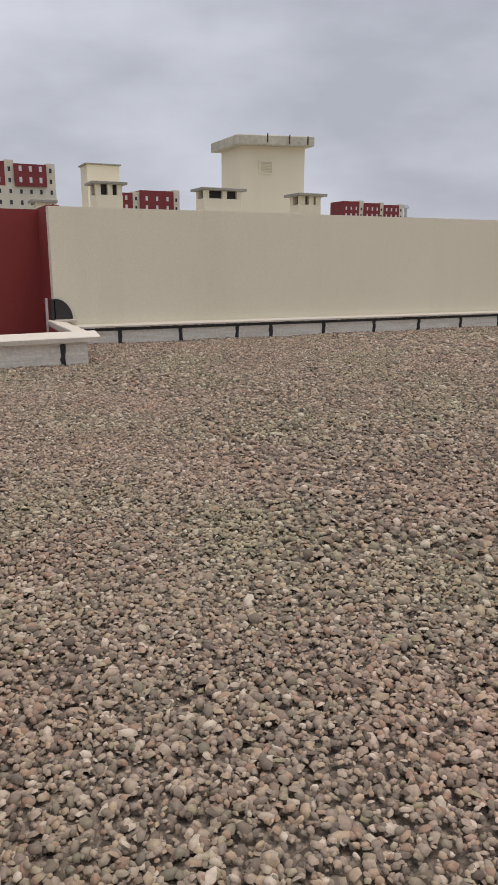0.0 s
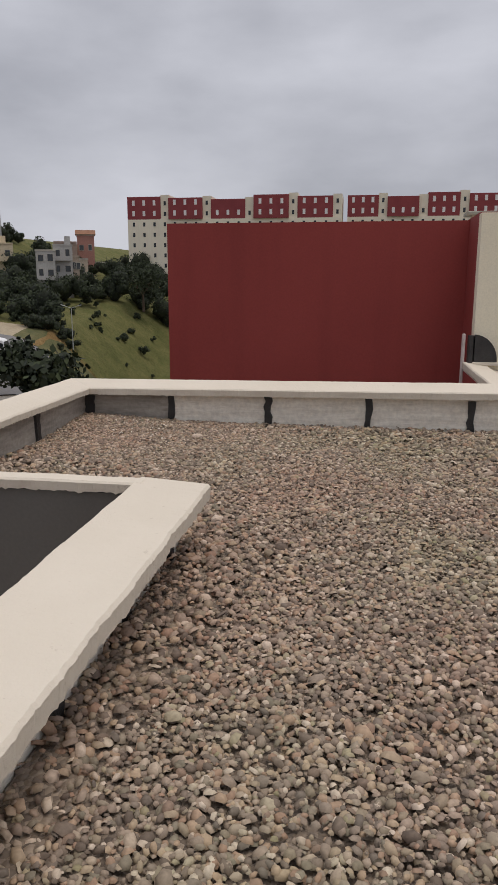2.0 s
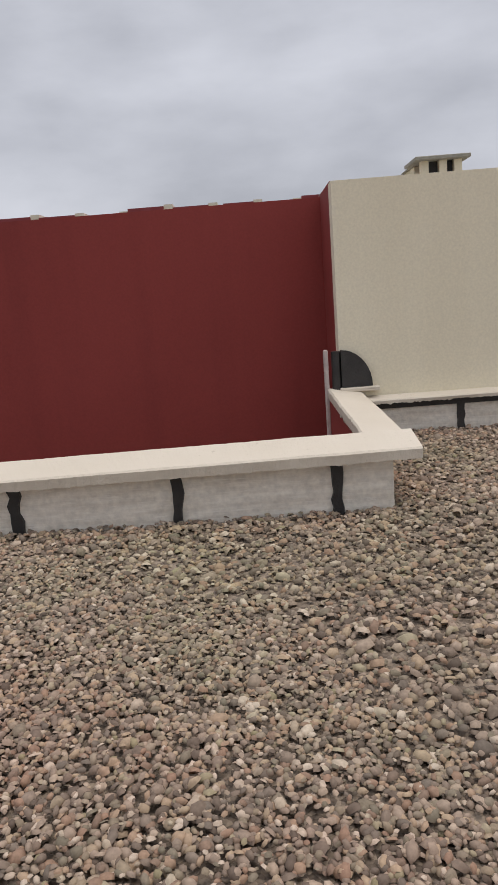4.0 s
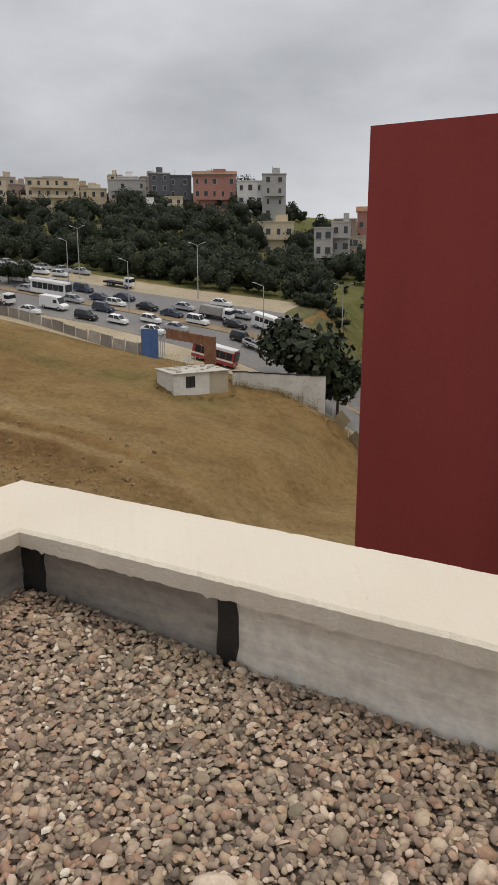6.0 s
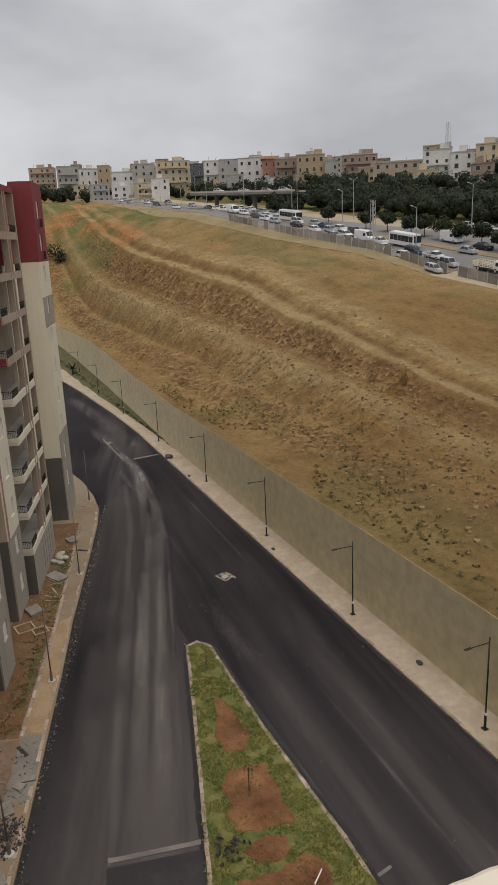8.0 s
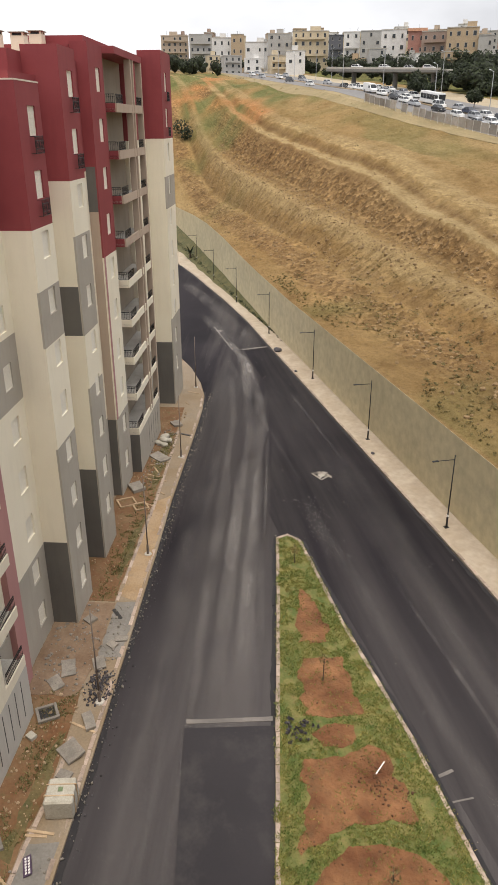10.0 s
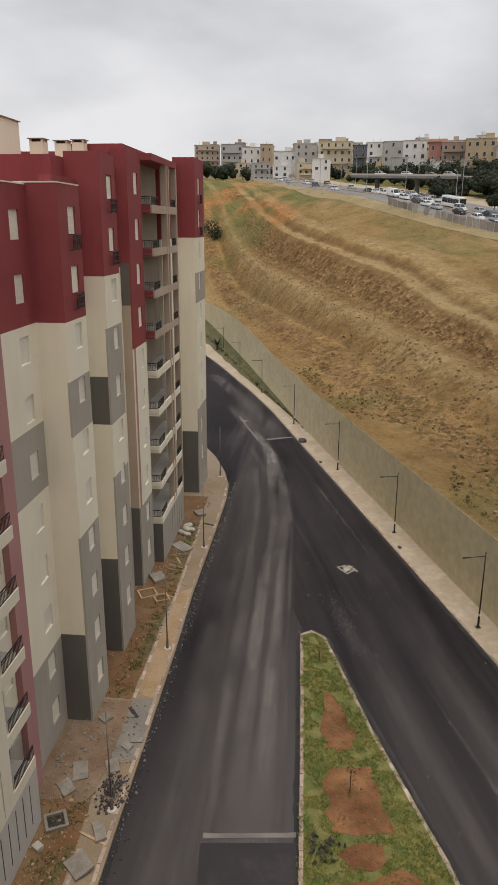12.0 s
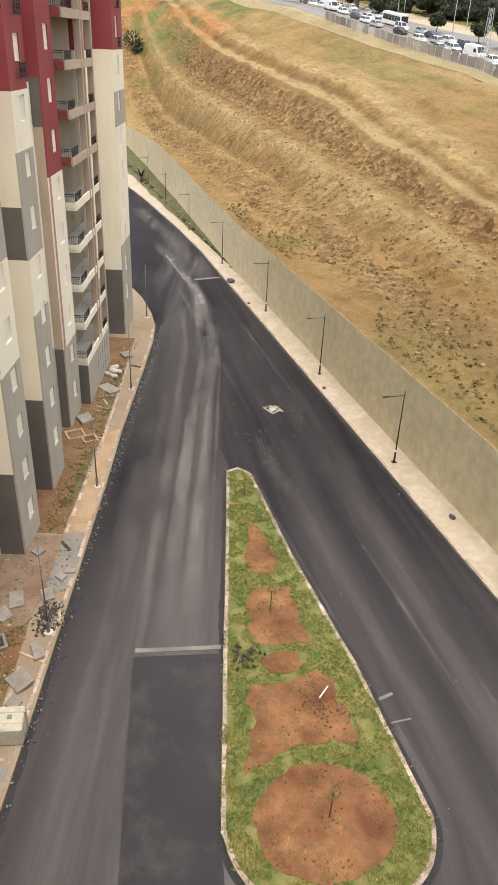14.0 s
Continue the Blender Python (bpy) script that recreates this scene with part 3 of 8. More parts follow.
FLOOR_AREAS = [(-3.06, -1.06, -3.6, 0.02), (-1.06, 1.42, -14.0, 0.02), (1.42, 14.0, -14.0, 2.37)]
bm = bmesh.new()
for x0, x1, y0, y1 in FLOOR_AREAS:
    v = [bm.verts.new(p) for p in ((x0, y0, -0.02), (x1, y0, -0.02), (x1, y1, -0.02), (x0, y1, -0.02))]
    bm.faces.new(v)
tagged(part("floor", bm, BED), "bed of small dark gravel on the flat roof", "floor", kind="structure")


def bank(x, y):
    """The stones are heaped a little into the corner."""
    return 0.06 * np.exp(-((x + 3.05) / 0.9) ** 2 - (y / 0.9) ** 2)


gx, gy = np.linspace(-3.06, -1.06, 21), np.linspace(-1.9, 0.02, 21)
mound = raw("floor_mound", [(float(x), float(y), -0.018 + float(bank(x, y))) for y in gy for x in gx], [(j * 21 + i, j * 21 + i + 1, j * 21 + i + 22, j * 21 + i + 21) for j in range(20) for i in range(20)], BED, smooth=True)
tagged(mound, "gravel heaped against the parapet corner", "floor", kind="structure")


def icosphere(sub):
    bm = bmesh.new()
    bmesh.ops.create_icosphere(bm, subdivisions=sub, radius=1.0)
    v = np.array([p.co[:] for p in bm.verts])
    f = np.array([[p.index for p in q.verts] for q in bm.faces])
    bm.free()
    return v, f


def dome(seg):
    """The upper two thirds of a ball, in two rings."""
    v, f = [(0.0, 0.0, 1.0)], []
    for j, el in enumerate((40, -14)):
        e = radians(el)
        v += [(math.cos(e) * math.cos(6.2832 * (i + 0.5 * j) / seg), math.cos(e) * math.sin(6.2832 * (i + 0.5 * j) / seg), math.sin(e)) for i in range(seg)]
    for i in range(seg):
        k = (i + 1) % seg
        f.append((0, 1 + i, 1 + k))
        f += [(1 + i, 1 + seg + i, 1 + k), (1 + k, 1 + seg + i, 1 + seg + k)]
    return np.array(v), np.array(f)


def pebbles(name, areas, per_m2, size, seg, seed, keep, lift=0.0, smooth=True, material=None):
    """Loose rounded stones, joined into one mesh."""
    rng = np.random.default_rng(seed)
    base, tri = dome(seg)
    pos = []
    for x0, x1, y0, y1 in areas:
        k = int((x1 - x0) * (y1 - y0) * per_m2)
        pos.append(np.c_[rng.uniform(x0, x1, k), rng.uniform(y0, y1, k)])
    pos = np.concatenate(pos)
    pos = pos[keep(pos[:, 0], pos[:, 1])]
    k, n = len(pos), len(base)
    big = size * rng.lognormal(0, 0.30, (k, 1)) * np.c_[rng.uniform(0.9, 1.4, k), rng.uniform(0.66, 1.0, k), rng.uniform(0.40, 0.68, k)]
    bump = 1 + 0.085 * rng.standard_normal((k, n, 1)).clip(-1.5, 1.5)
    v = base[None] * bump * big[:, None, :]
    a, t, s = rng.uniform(0, 6.283, k), rng.normal(0, 0.33, k), rng.normal(0, 0.33, k)
    x, y, z = v[..., 0], v[..., 1], v[..., 2]
    y, z = y * np.cos(t)[:, None] - z * np.sin(t)[:, None], y * np.sin(t)[:, None] + z * np.cos(t)[:, None]
    x, z = x * np.cos(s)[:, None] + z * np.sin(s)[:, None], -x * np.sin(s)[:, None] + z * np.cos(s)[:, None]
    x, y = x * np.cos(a)[:, None] - y * np.sin(a)[:, None], x * np.sin(a)[:, None] + y * np.cos(a)[:, None]
    h = lift + rng.uniform(-0.012, 0.011, k) + 0.012 * np.sin(pos[:, 0] * 2.3 + 1.0) * np.sin(pos[:, 1] * 1.9) + bank(pos[:, 0], pos[:, 1])
    v = np.stack([x + pos[:, 0, None], y + pos[:, 1, None], z + h[:, None]], -1).reshape(-1, 3)
    f = (tri[None] + (np.arange(k) * n)[:, None, None]).reshape(-1, 3)
    me = bpy.data.meshes.new(name)
    me.vertices.add(len(v))
    me.vertices.foreach_set("co", v.ravel())
    me.loops.add(f.size)
    me.loops.foreach_set("vertex_index", f.ravel().astype(np.int32))
    me.polygons.add(len(f))
    me.polygons.foreach_set("loop_start", np.arange(0, f.size, 3, dtype=np.int32))
    me.polygons.foreach_set("use_smooth", np.full(len(f), smooth))
    me.update(calc_edges=True)
    me.materials.append(material or PEBBLE)
    return new(name, me)


def off_walk(x, y):
    """How far a place on the roof lies from the line that is walked."""
    best = np.full(np.shape(x), 99.0)
    for (ax, ay), (bx, by) in (((-0.8, -9.2), (0.0, -6.6)), ((-0.8, -9.0), (0.9, -8.5)), ((0.0, -6.6), (0.6, -3.4)), ((0.6, -3.4), (-0.3, -2.0)), ((-0.3, -2.0), (-2.2, -0.6))):
        t = np.clip(((x - ax) * (bx - ax) + (y - ay) * (by - ay)) / ((bx - ax) ** 2 + (by - ay) ** 2), 0, 1)
        best = np.minimum(best, np.hypot(x - ax - t * (bx - ax), y - ay - t * (by - ay)))
    return best


GRAVEL = "loose rounded beige, grey and brown river pebbles on the roof"
tagged(pebbles("gravel", [(-3.04, -1.2, -1.7, 0.0)], 4700, 0.0112, 7, 1, lambda x, y: (x + y > -4.4)), GRAVEL, "gravel", kind="stuff")
tagged(pebbles("gravel", FLOOR_AREAS, 3300, 0.0130, 5, 2, lambda x, y: (off_walk(x, y) < 1.0) & ~((x < -1.2) & (y > -1.7) & (x + y > -4.4))), GRAVEL, "gravel", kind="stuff")
tagged(pebbles("gravel", FLOOR_AREAS, 1050, 0.0185, 4, 3, lambda x, y: (off_walk(x, y) >= 1.0) & (y > -9.9) & (x < 6.5) & ~((x < -1.2) & (y > -1.7) & (x + y > -4.4))), GRAVEL, "gravel", kind="stuff")
tagged(pebbles("gravel", [(6.5, 12.0, -6.0, 2.37)], 400, 0.0280, 4, 4, lambda x, y: x > 0), GRAVEL, "gravel", kind="stuff")
tagged(pebbles("mortar_crumbs", [(-2.95, -1.9, -0.95, -0.12)], 105, 0.009, 5, 6, lambda x, y: x + 0.6 * y > -2.95, 0.012, False, CAPW), "small whitish mortar crumbs fallen among the pebbles", "rubble", kind="stuff")


def cap(name, p0, p1, inner, outer, z_in, z_out, thick, seed, mitre=(0.0, 0.0), rise=0.0):
    """A hand-trowelled parapet cap from p0 to p1: inner and outer are offsets to the left of the way; ragged lower edges."""
    a, b = Vector((*p0, 0)), Vector((*p1, 0))
    d = (b - a).normalized()
    nrm = Vector((-d.y, d.x, 0))
    n = max(2, int((b - a).length / 0.018))
    rng = random.Random(seed)
    verts, faces = [], []
    m = 8
    for i in range(n + 1):
        q, t = a + (b - a) * (i / n), i / n
        calm = min(1.0, 0.05 + i / 10, 0.05 + (n - i) / 10)
        wob = lambda k, s: calm * s * noise.noise((q.x * 3.1 + k * 7, q.y * 3.1, seed)) + 0.5 * calm * s * noise.noise((q.x * 17 + k * 7, q.y * 17, seed)) + 0.4 * calm * s * noise.noise((q.x * 70 + k * 7, q.y * 70, seed))
        rag = 0.012 * max(0, noise.noise((q.x * 21, q.y * 21, seed + 9)) * 1.6) + 0.014 * max(0, noise.noise((q.x * 60, q.y * 60, seed + 4))) + 0.005 * rng.random()
        prof = ((inner + 0.006 + wob(1, 0.006), z_in - thick - rag), (inner + wob(2, 0.010), z_in - 0.012), (inner + 0.014 + wob(2, 0.008), z_in + wob(3, 0.003)),
                (inner + (outer - inner) * 0.5, (z_in + z_out) / 2 + wob(4, 0.004)), (outer - 0.014 + wob(5, 0.010), z_out + wob(6, 0.003)), (outer + wob(5, 0.014), z_out - 0.014),
                (outer - 0.004 + wob(5, 0.014), z_out - thick - rag), ((inner + outer) / 2, z_in - thick + 0.01))
        verts += [tuple(q + nrm * o + d * (mitre[0] * o * (1 - t) + mitre[1] * o * t) + Vector((0, 0, z + rise * t))) for o, z in prof]
    for i in range(n):
        for k in range(m):
            faces.append((i * m + k, i * m + (k + 1) % m, (i + 1) * m + (k + 1) % m, (i + 1) * m + k))
    faces += [tuple(range(m))[::-1], tuple(n * m + k for k in range(m))]
    return raw(name, verts, faces, CAPW, smooth=False)


def upstand(name, x0, x1, y0, y1, z1, material=UPSTAND):
    bm = bmesh.new()
    box(bm, x0, x1, y0, y1, -0.05, z1)
    return part(name, bm, material)


def joint(x, y, ax, parent, seed, w=0.06, h=0.30):
    """A torn black bitumen lap that stands a little proud of the membrane; ax is the way it faces."""
    rng = random.Random(seed)
    bm = bmesh.new()
    k = 7
    L, R, Lb, Rb = [], [], [], []
    for i in range(k):
        z = -0.03 + (h + 0.03) * i / (k - 1)
        l, r = -w / 2 + rng.uniform(-0.016, 0.010), w / 2 + rng.uniform(-0.010, 0.016)
        for lst, s, dd in ((L, l, 0.022), (R, r, 0.026), (Lb, l - 0.006, -0.004), (Rb, r + 0.006, -0.004)):
            lst.append(bm.verts.new((x + ax[1] * s + ax[0] * dd, y + ax[0] * s + ax[1] * dd, z)))
    for i in range(k - 1):
        bm.faces.new((L[i], R[i], R[i + 1], L[i + 1]))
        bm.faces.new((Lb[i], L[i], L[i + 1], Lb[i + 1]))
        bm.faces.new((R[i], Rb[i], Rb[i + 1], R[i + 1]))
    bm.faces.new((L[-1], R[-1], Rb[-1], Lb[-1]))
    bmesh.ops.recalc_face_normals(bm, faces=bm.faces[:])
    part("joint", bm, BITUMEN, parent)


def parapet(label, caps, ups, joints, seed):
    p = tagged(empty("parapet"), label, "parapet", group="roof parapets", kind="structure")
    for i, c in enumerate(caps):
        o = cap("cap", *c[:7], seed + i, *c[7:])
        o.parent = p
    for u in ups:
        upstand("upstand", *u).parent = p
    for i, (x, y, ax, *wh) in enumerate(joints):
        joint(x, y, ax, p, seed * 31 + i, *wh)
    return p


FS, FN, FE, FW = (0, -1), (0, 1), (1, 0), (-1, 0)
parapet("low roof parapet with a cream cap over grey membrane", [((-3.056, 0), (1.545, 0), -0.09, 0.262, 0.358, 0.408, 0.070, (-1.02, 0.0), 0.05)],
        [(-3.2, -2.09, 0.02, 0.20, 0.33, UPSTAND_SHADE), (-2.085, -1.042, 0.017, 0.20, 0.33), (-1.037, -0.002, 0.02, 0.20, 0.33), (0.002, 1.018, 0.018, 0.20, 0.33), (1.022, 1.38, 0.02, 0.20, 0.33)], [(-2.09, 0.02, FS), (-1.04, 0.02, FS), (0.0, 0.02, FS), (1.02, 0.02, FS), (-3.0, 0.02, FS, 0.10)], 3)
parapet("low roof parapet with a cream cap over grey membrane", [((-2.955, -0.09), (-2.955, -3.70), -0.360, 0.0, 0.408, 0.358, 0.062, (0.97, 0.0))],
        [(-3.24, -3.05, -1.2, 0.02, 0.32, UPSTAND_SHADE), (-3.24, -3.052, -2.2, -1.204, 0.32, UPSTAND_SHADE), (-3.24, -3.05, -3.66, -2.204, 0.32)], [(-3.05, -1.2, FE), (-3.05, -2.2, FE), (-3.05, -3.1, FE)], 5)
parapet("thin cream cap along the roof recess", [((-2.95, -3.58), (-1.25, -3.58), -0.13, 0.0, 0.37, 0.37, 0.06)], [(-3.05, -1.27, -3.66, -3.60, 0.32)], [], 7)
parapet("wide cream cap beside the roof recess", [((-0.885, -3.57), (-0.885, -14.1), -0.415, 0.0, 0.37, 0.345, 0.08)],
        [(-1.27, -1.07, -14.2, -3.60, 0.30)], [(-1.07, -3.81 - 0.74 * i, FE, 0.05) for i in range(9)], 9)
parapet("short cream-capped parapet running back to the taller house", [((1.545, 0.262), (1.545, 2.44), 0.0, 0.33, 0.405, 0.455, 0.085)],
        [(1.24, 1.385, 0.20, 2.44, 0.34)], [(1.385, 1.1, FE)], 11)
parapet("long grey membrane upstand with a thin cream cap", [((1.5, 2.36), (14.1, 2.36), -0.10, 0.085, 0.335, 0.355, 0.035)],
        [(1.4, 14.1, 2.36, 2.44, 0.30)], [(x, 2.36, FS, 0.055, 0.29) for x in (2.47, 3.61, 4.76, 5.48, 6.68, 7.9, 9.05, 10.2, 11.3, 12.5)], 13)
bm = bmesh.new()
box(bm, 1.233, 1.2365, 0.24, 2.44, -1.0, 0.335)
tagged(part("trim", bm, RED), "dark red paint on the outer side of the short parapet", "trim", kind="structure")
# black strip that paints in the shadow gap under the cap's overhang
bm = bmesh.new()
box(bm, 1.42, 14.1, 2.335, 2.358, 0.235, 0.298)
tagged(part("trim", bm, BITUMEN), "black strip standing in for the shadow gap under the cream cap", "trim", kind="structure")
outline_wall("wall_south", [(-1.06, -14.2), (14.2, -14.2), (14.2, -14.0), (-1.06, -14.0)], -0.05, 0.34, CAPW, "low cream parapet at the roof's far side")
outline_wall("wall_east", [(14.0, -14.0), (14.2, -14.0), (14.2, 2.44), (14.0, 2.44)], -0.05, 0.34, CAPW, "low cream parapet at the roof's far side")

# ---- taller house next door ----
def wall_box(name, x0, x1, y0, y1, z0, z1, material, label):
    bm = bmesh.new()
    box(bm, x0, x1, y0, y1, z0, z1)
    return tagged(part(name, bm, material), label, "wall", kind="structure")


wall_box("wall_red", -3.1, 1.36, 3.68, 3.90, STREET, 2.345, RED, "dark red painted blank wall of the taller house")
wall_box("wall_return", 1.36, 1.58, 2.68, 3.90, STREET, 2.365, RED, "dark red painted return wall")
wall_box("wall_cream", 1.345, 20.0, 2.45, 2.68, STREET, 2.335, CREAM, "plain cream painted wall of the taller house")
wall_box("wall_west", -3.1, -2.9, 3.90, 16.0, STREET, 2.3, RED, "dark red painted wall of the taller house")
outline_wall("roof_slab", [(-2.9, 3.9), (1.58, 3.9), (1.58, 2.68), (20, 2.68), (20, 16), (-2.9, 16)], 1.0, 1.25, CONC, "plain concrete flat roof of the taller house")
outline_wall("wall_north", [(4, 16.2), (20, 16.2), (20, 34), (4, 34)], STREET, 1.25, CREAM, "plain cream house block beyond the taller house")


# ---- the street ----
CO, SI = math.cos(radians(16.5)), math.sin(radians(16.5))
A0 = (-41.98, -3.36)


def fpt(u, v):
    """Plan place of a point u metres along the opposite facade and v metres out from it."""
    return (A0[0] - CO * u + SI * v, A0[1] + SI * u + CO * v)


FM = Matrix.Translation((A0[0], A0[1], 0)) @ Matrix.Rotation(radians(-16.5), 4, "Z")


def wobbled(pts, amount, seed, per=0.35):
    """The same outline with ragged edges."""
    out = []
    for (x0, y0), (x1, y1) in zip(pts, pts[1:] + pts[:1]):
        k = max(1, int(math.hypot(x1 - x0, y1 - y0) / per))
        for i in range(k):
            x, y = x0 + (x1 - x0) * i / k, y0 + (y1 - y0) * i / k
            out.append((x + amount * (noise.noise((x, y, seed)) + 0.5 * noise.noise((x * 3, y * 3, seed))), y + amount * (noise.noise((x, y, seed + 5)) + 0.5 * noise.noise((x * 3, y * 3, seed + 5)))))
    return out


def sheet(name, pts, z0, z1, material, label, category):
    bm = bmesh.new()
    prism(bm, pts, z0, z1)
    return tagged(part(name, bm, material), label, category, kind="structure")


sheet("road", [(40, -60), (40, 24.5), (-210, 24.5), (-210, -60)], STREET - 0.3, STREET, ASPHALT, "new grey asphalt street with pale dusty wheel tracks", "road")
DARKASPH = asphalt_material("fresh_asphalt", (0.0090, 0.0075, 0.0096), (0.0180, 0.0152, 0.0180), 0.20, (-46.0, -10.0), 4.0)
DARKASPH.node_tree.nodes["Principled BSDF"].inputs["Specular IOR Level"].default_value = 0.2
sheet("road_surface", [(40, 14.6), (40, 24.45), (-99.8, 24.45), (-99.6, 20.55), (-86.4, 20.05), (-79, 19.0), (-68.5, 16.6), (-60.4, 14.5), (-53, 12.4), (-49.5, 12.4), (-48, 13.9), (-16, 14.6)], STREET - 0.1, STREET + 0.006,
      DARKASPH, "freshly laid darker asphalt lane", "road")
PATCHASPH = mat("patch_asphalt", (0.019, 0.0165, 0.0195), (0.030, 0.0265, 0.029), 0.12, 25, 0.95, 0.25, dirt=(0.055, 0.050, 0.048))
sheet("road_patch", [(-31.76, 2.31), (-30.88, 7.0), (-20.35, 4.4), (-10, 2.5), (-10, -1.9), (-21.12, 0.27), (-28.2, 1.6)], STREET - 0.1, STREET + 0.029, PATCHASPH, "square patch of darker asphalt", "road")
DUST = mat("dust_streak", (0.13, 0.118, 0.108), (0.20, 0.18, 0.162), 0.6, 14, 0.95, 0.1)


def joint_line(pts, width, lift, seed):
    """A thin pale ragged line across the asphalt."""
    (x0, y0), (x1, y1) = pts
    d = Vector((x1 - x0, y1 - y0)).normalized() * width / 2
    o = wobbled([(x0 + d.y, y0 - d.x), (x1 + d.y, y1 - d.x), (x1 - d.y, y1 + d.x), (x0 - d.y, y0 + d.x)], width * 0.25, seed, 0.4)
    sheet("road_joint", o, STREET - 0.05, STREET + lift, DUST, "pale dusty joint across the asphalt", "road")


joint_line([(-32.2, 2.45), (-31.35, 7.1)], 0.30, 0.031, 3)
joint_line([(-99.8, 20.4), (-100.4, 24.4)], 0.5, 0.014, 4)
joint_line([(-113.1, 18.75), (-99.8, 19.0)], 0.22, 0.014, 5)
joint_line([(-25.9, 14.1), (-26.1, 15.0)], 0.18, 0.014, 6)
joint_line([(-24.4, 14.1), (-24.4, 15.2)], 0.10, 0.014, 7)
joint_line([(-110.8, 18.6), (-110.2, 19.4)], 0.8, 0.016, 8)


def dust_material():
    m, n, l, b = nodes_of("dusty_wheel_track")
    att = n.new("ShaderNodeVertexColor")
    att.layer_name = "fade"
    a = noise_node(n, l, 0.5, 6, (0.07, 1.5, 1.0, radians(16.5)), 0.6)
    f = noise_node(n, l, 20, 4)
    ra = ramp(n, l, a.outputs["Fac"], ((0.32, (0.10, 0.10, 0.10)), (0.66, (0.85, 0.85, 0.85))))
    blot = noise_node(n, l, 0.55, 7, (0.45, 1.0, 1.0, radians(16.5)), 0.7)
    rt = ramp(n, l, blot.outputs["Fac"], ((0.36, (0.25, 0.25, 0.25)), (0.62, (1.15, 1.15, 1.15))))
    ra = mixed(n, l, ra.outputs["Color"], rt.outputs["Color"], 1.0, "MULTIPLY")
    al = mixed(n, l, ra, att.outputs["Color"], 1.0, "MULTIPLY")
    rf = ramp(n, l, f.outputs["Fac"], ((0.3, (0.150, 0.137, 0.130)), (0.7, (0.235, 0.216, 0.203))))
    l.new(rf.outputs["Color"], b.inputs["Base Color"])
    b.inputs["Roughness"].default_value = 0.95
    l.new(al, b.inputs["Alpha"])
    return m


DUSTY = dust_material()


def dust_track(pts, width, lift, seed, strength=1.0):
    """A worn pale wheel track along pts that fades out to its sides and ends."""
    verts, faces, fade = [], [], []
    dense = []
    for (x0, y0), (x1, y1) in zip(pts, pts[1:]):
        k = max(1, int(math.hypot(x1 - x0, y1 - y0) / 1.5))
        dense += [(x0 + (x1 - x0) * i / k, y0 + (y1 - y0) * i / k) for i in range(k)]
    dense.append(pts[-1])
    n = len(dense)
    for i, (x, y) in enumerate(dense):
        a, b = dense[max(0, i - 1)], dense[min(n - 1, i + 1)]
        d = Vector((b[0] - a[0], b[1] - a[1])).normalized()
        end = min(1, i / 4, (n - 1 - i) / 4)
        for k, f in enumerate((0.0, 0.8, 1.0, 0.7, 0.0)):
            o = (k / 4 - 0.5) * width * (1 + 0.25 * noise.noise((x * 0.15, y * 0.15, seed)))
            verts.append((x - d.y * o, y + d.x * o, STREET + lift))
            fade.append(f * end * strength)
    for i in range(n - 1):
        for k in range(4):
            a = i * 5 + k
            faces.append((a, a + 5, a + 6, a + 1))
    ob = raw("dust_track", verts, faces, DUSTY)
    at = ob.data.color_attributes.new("fade", "FLOAT_COLOR", "POINT")
    for i, f in enumerate(fade):
        at.data[i].color = (f, f, f, 1)
    tagged(ob, "pale dusty wheel track on the asphalt", "road", kind="structure")


dust_track([(-32.2, 5.6), (-45.1, 8.86), (-62.4, 13.5), (-71, 16.0), (-80.2, 18.1), (-95.5, 19.7), (-110.4, 18.9)], 1.5, 0.016, 1, 1.0)
dust_track([(-32.5, 3.9), (-39.2, 5.84), (-53.3, 9.67), (-70.5, 14.6), (-84, 17.6), (-98.2, 19.6)], 1.3, 0.018, 2, 0.95)
dust_track([(-32.6, 2.9), (-44, 5.6), (-58, 9.4), (-74, 13.8), (-90, 16.8)], 0.8, 0.020, 3, 0.6)
dust_track([(-32.4, 6.6), (-42, 9.0), (-50, 11.0)], 0.7, 0.021, 5, 0.5)
dust_track([(-20, -2.6), (-32, 0.4), (-45, 4.0), (-59, 8.3), (-75, 13.0), (-90, 16.5)], 2.4, 0.022, 3, 0.30)
dust_track([(-14, 19.4), (-30, 19.8), (-50, 20.6), (-66, 21.2), (-84, 21.9)], 4.2, 0.016, 4, 0.16)
dust_track([(-99, 22.3), (-112, 21.8), (-128, 21.2), (-150, 19)], 3.6, 0.022, 6, 0.55)
dust_track([(-101, 19.6), (-110, 19.2), (-122, 18.4)], 2.6, 0.023, 10, 0.6)
dust_track([(-17, 5.0), (-22, 3.4), (-29.5, 4.0)], 2.6, 0.018, 7, 0.25)
dust_track([(-12, -0.5), (-22, 1.4), (-36, 4.6), (-50, 8.8), (-64, 13.0)], 6.0, 0.023, 9, 0.22)
dust_track([(-44, 15.9), (-50, 15.6), (-55, 16.4)], 1.5, 0.018, 8, 0.45)
dust_track([(-20.0, 15.9), (-22.8, 16.3), (-27.8, 16.0), (-36.7, 15.9), (-48, 16.2)], 1.3, 0.019, 11, 0.35)
dust_track([(-17.5, 15.4), (-20.0, 15.7)], 0.9, 0.025, 12, 1.0)

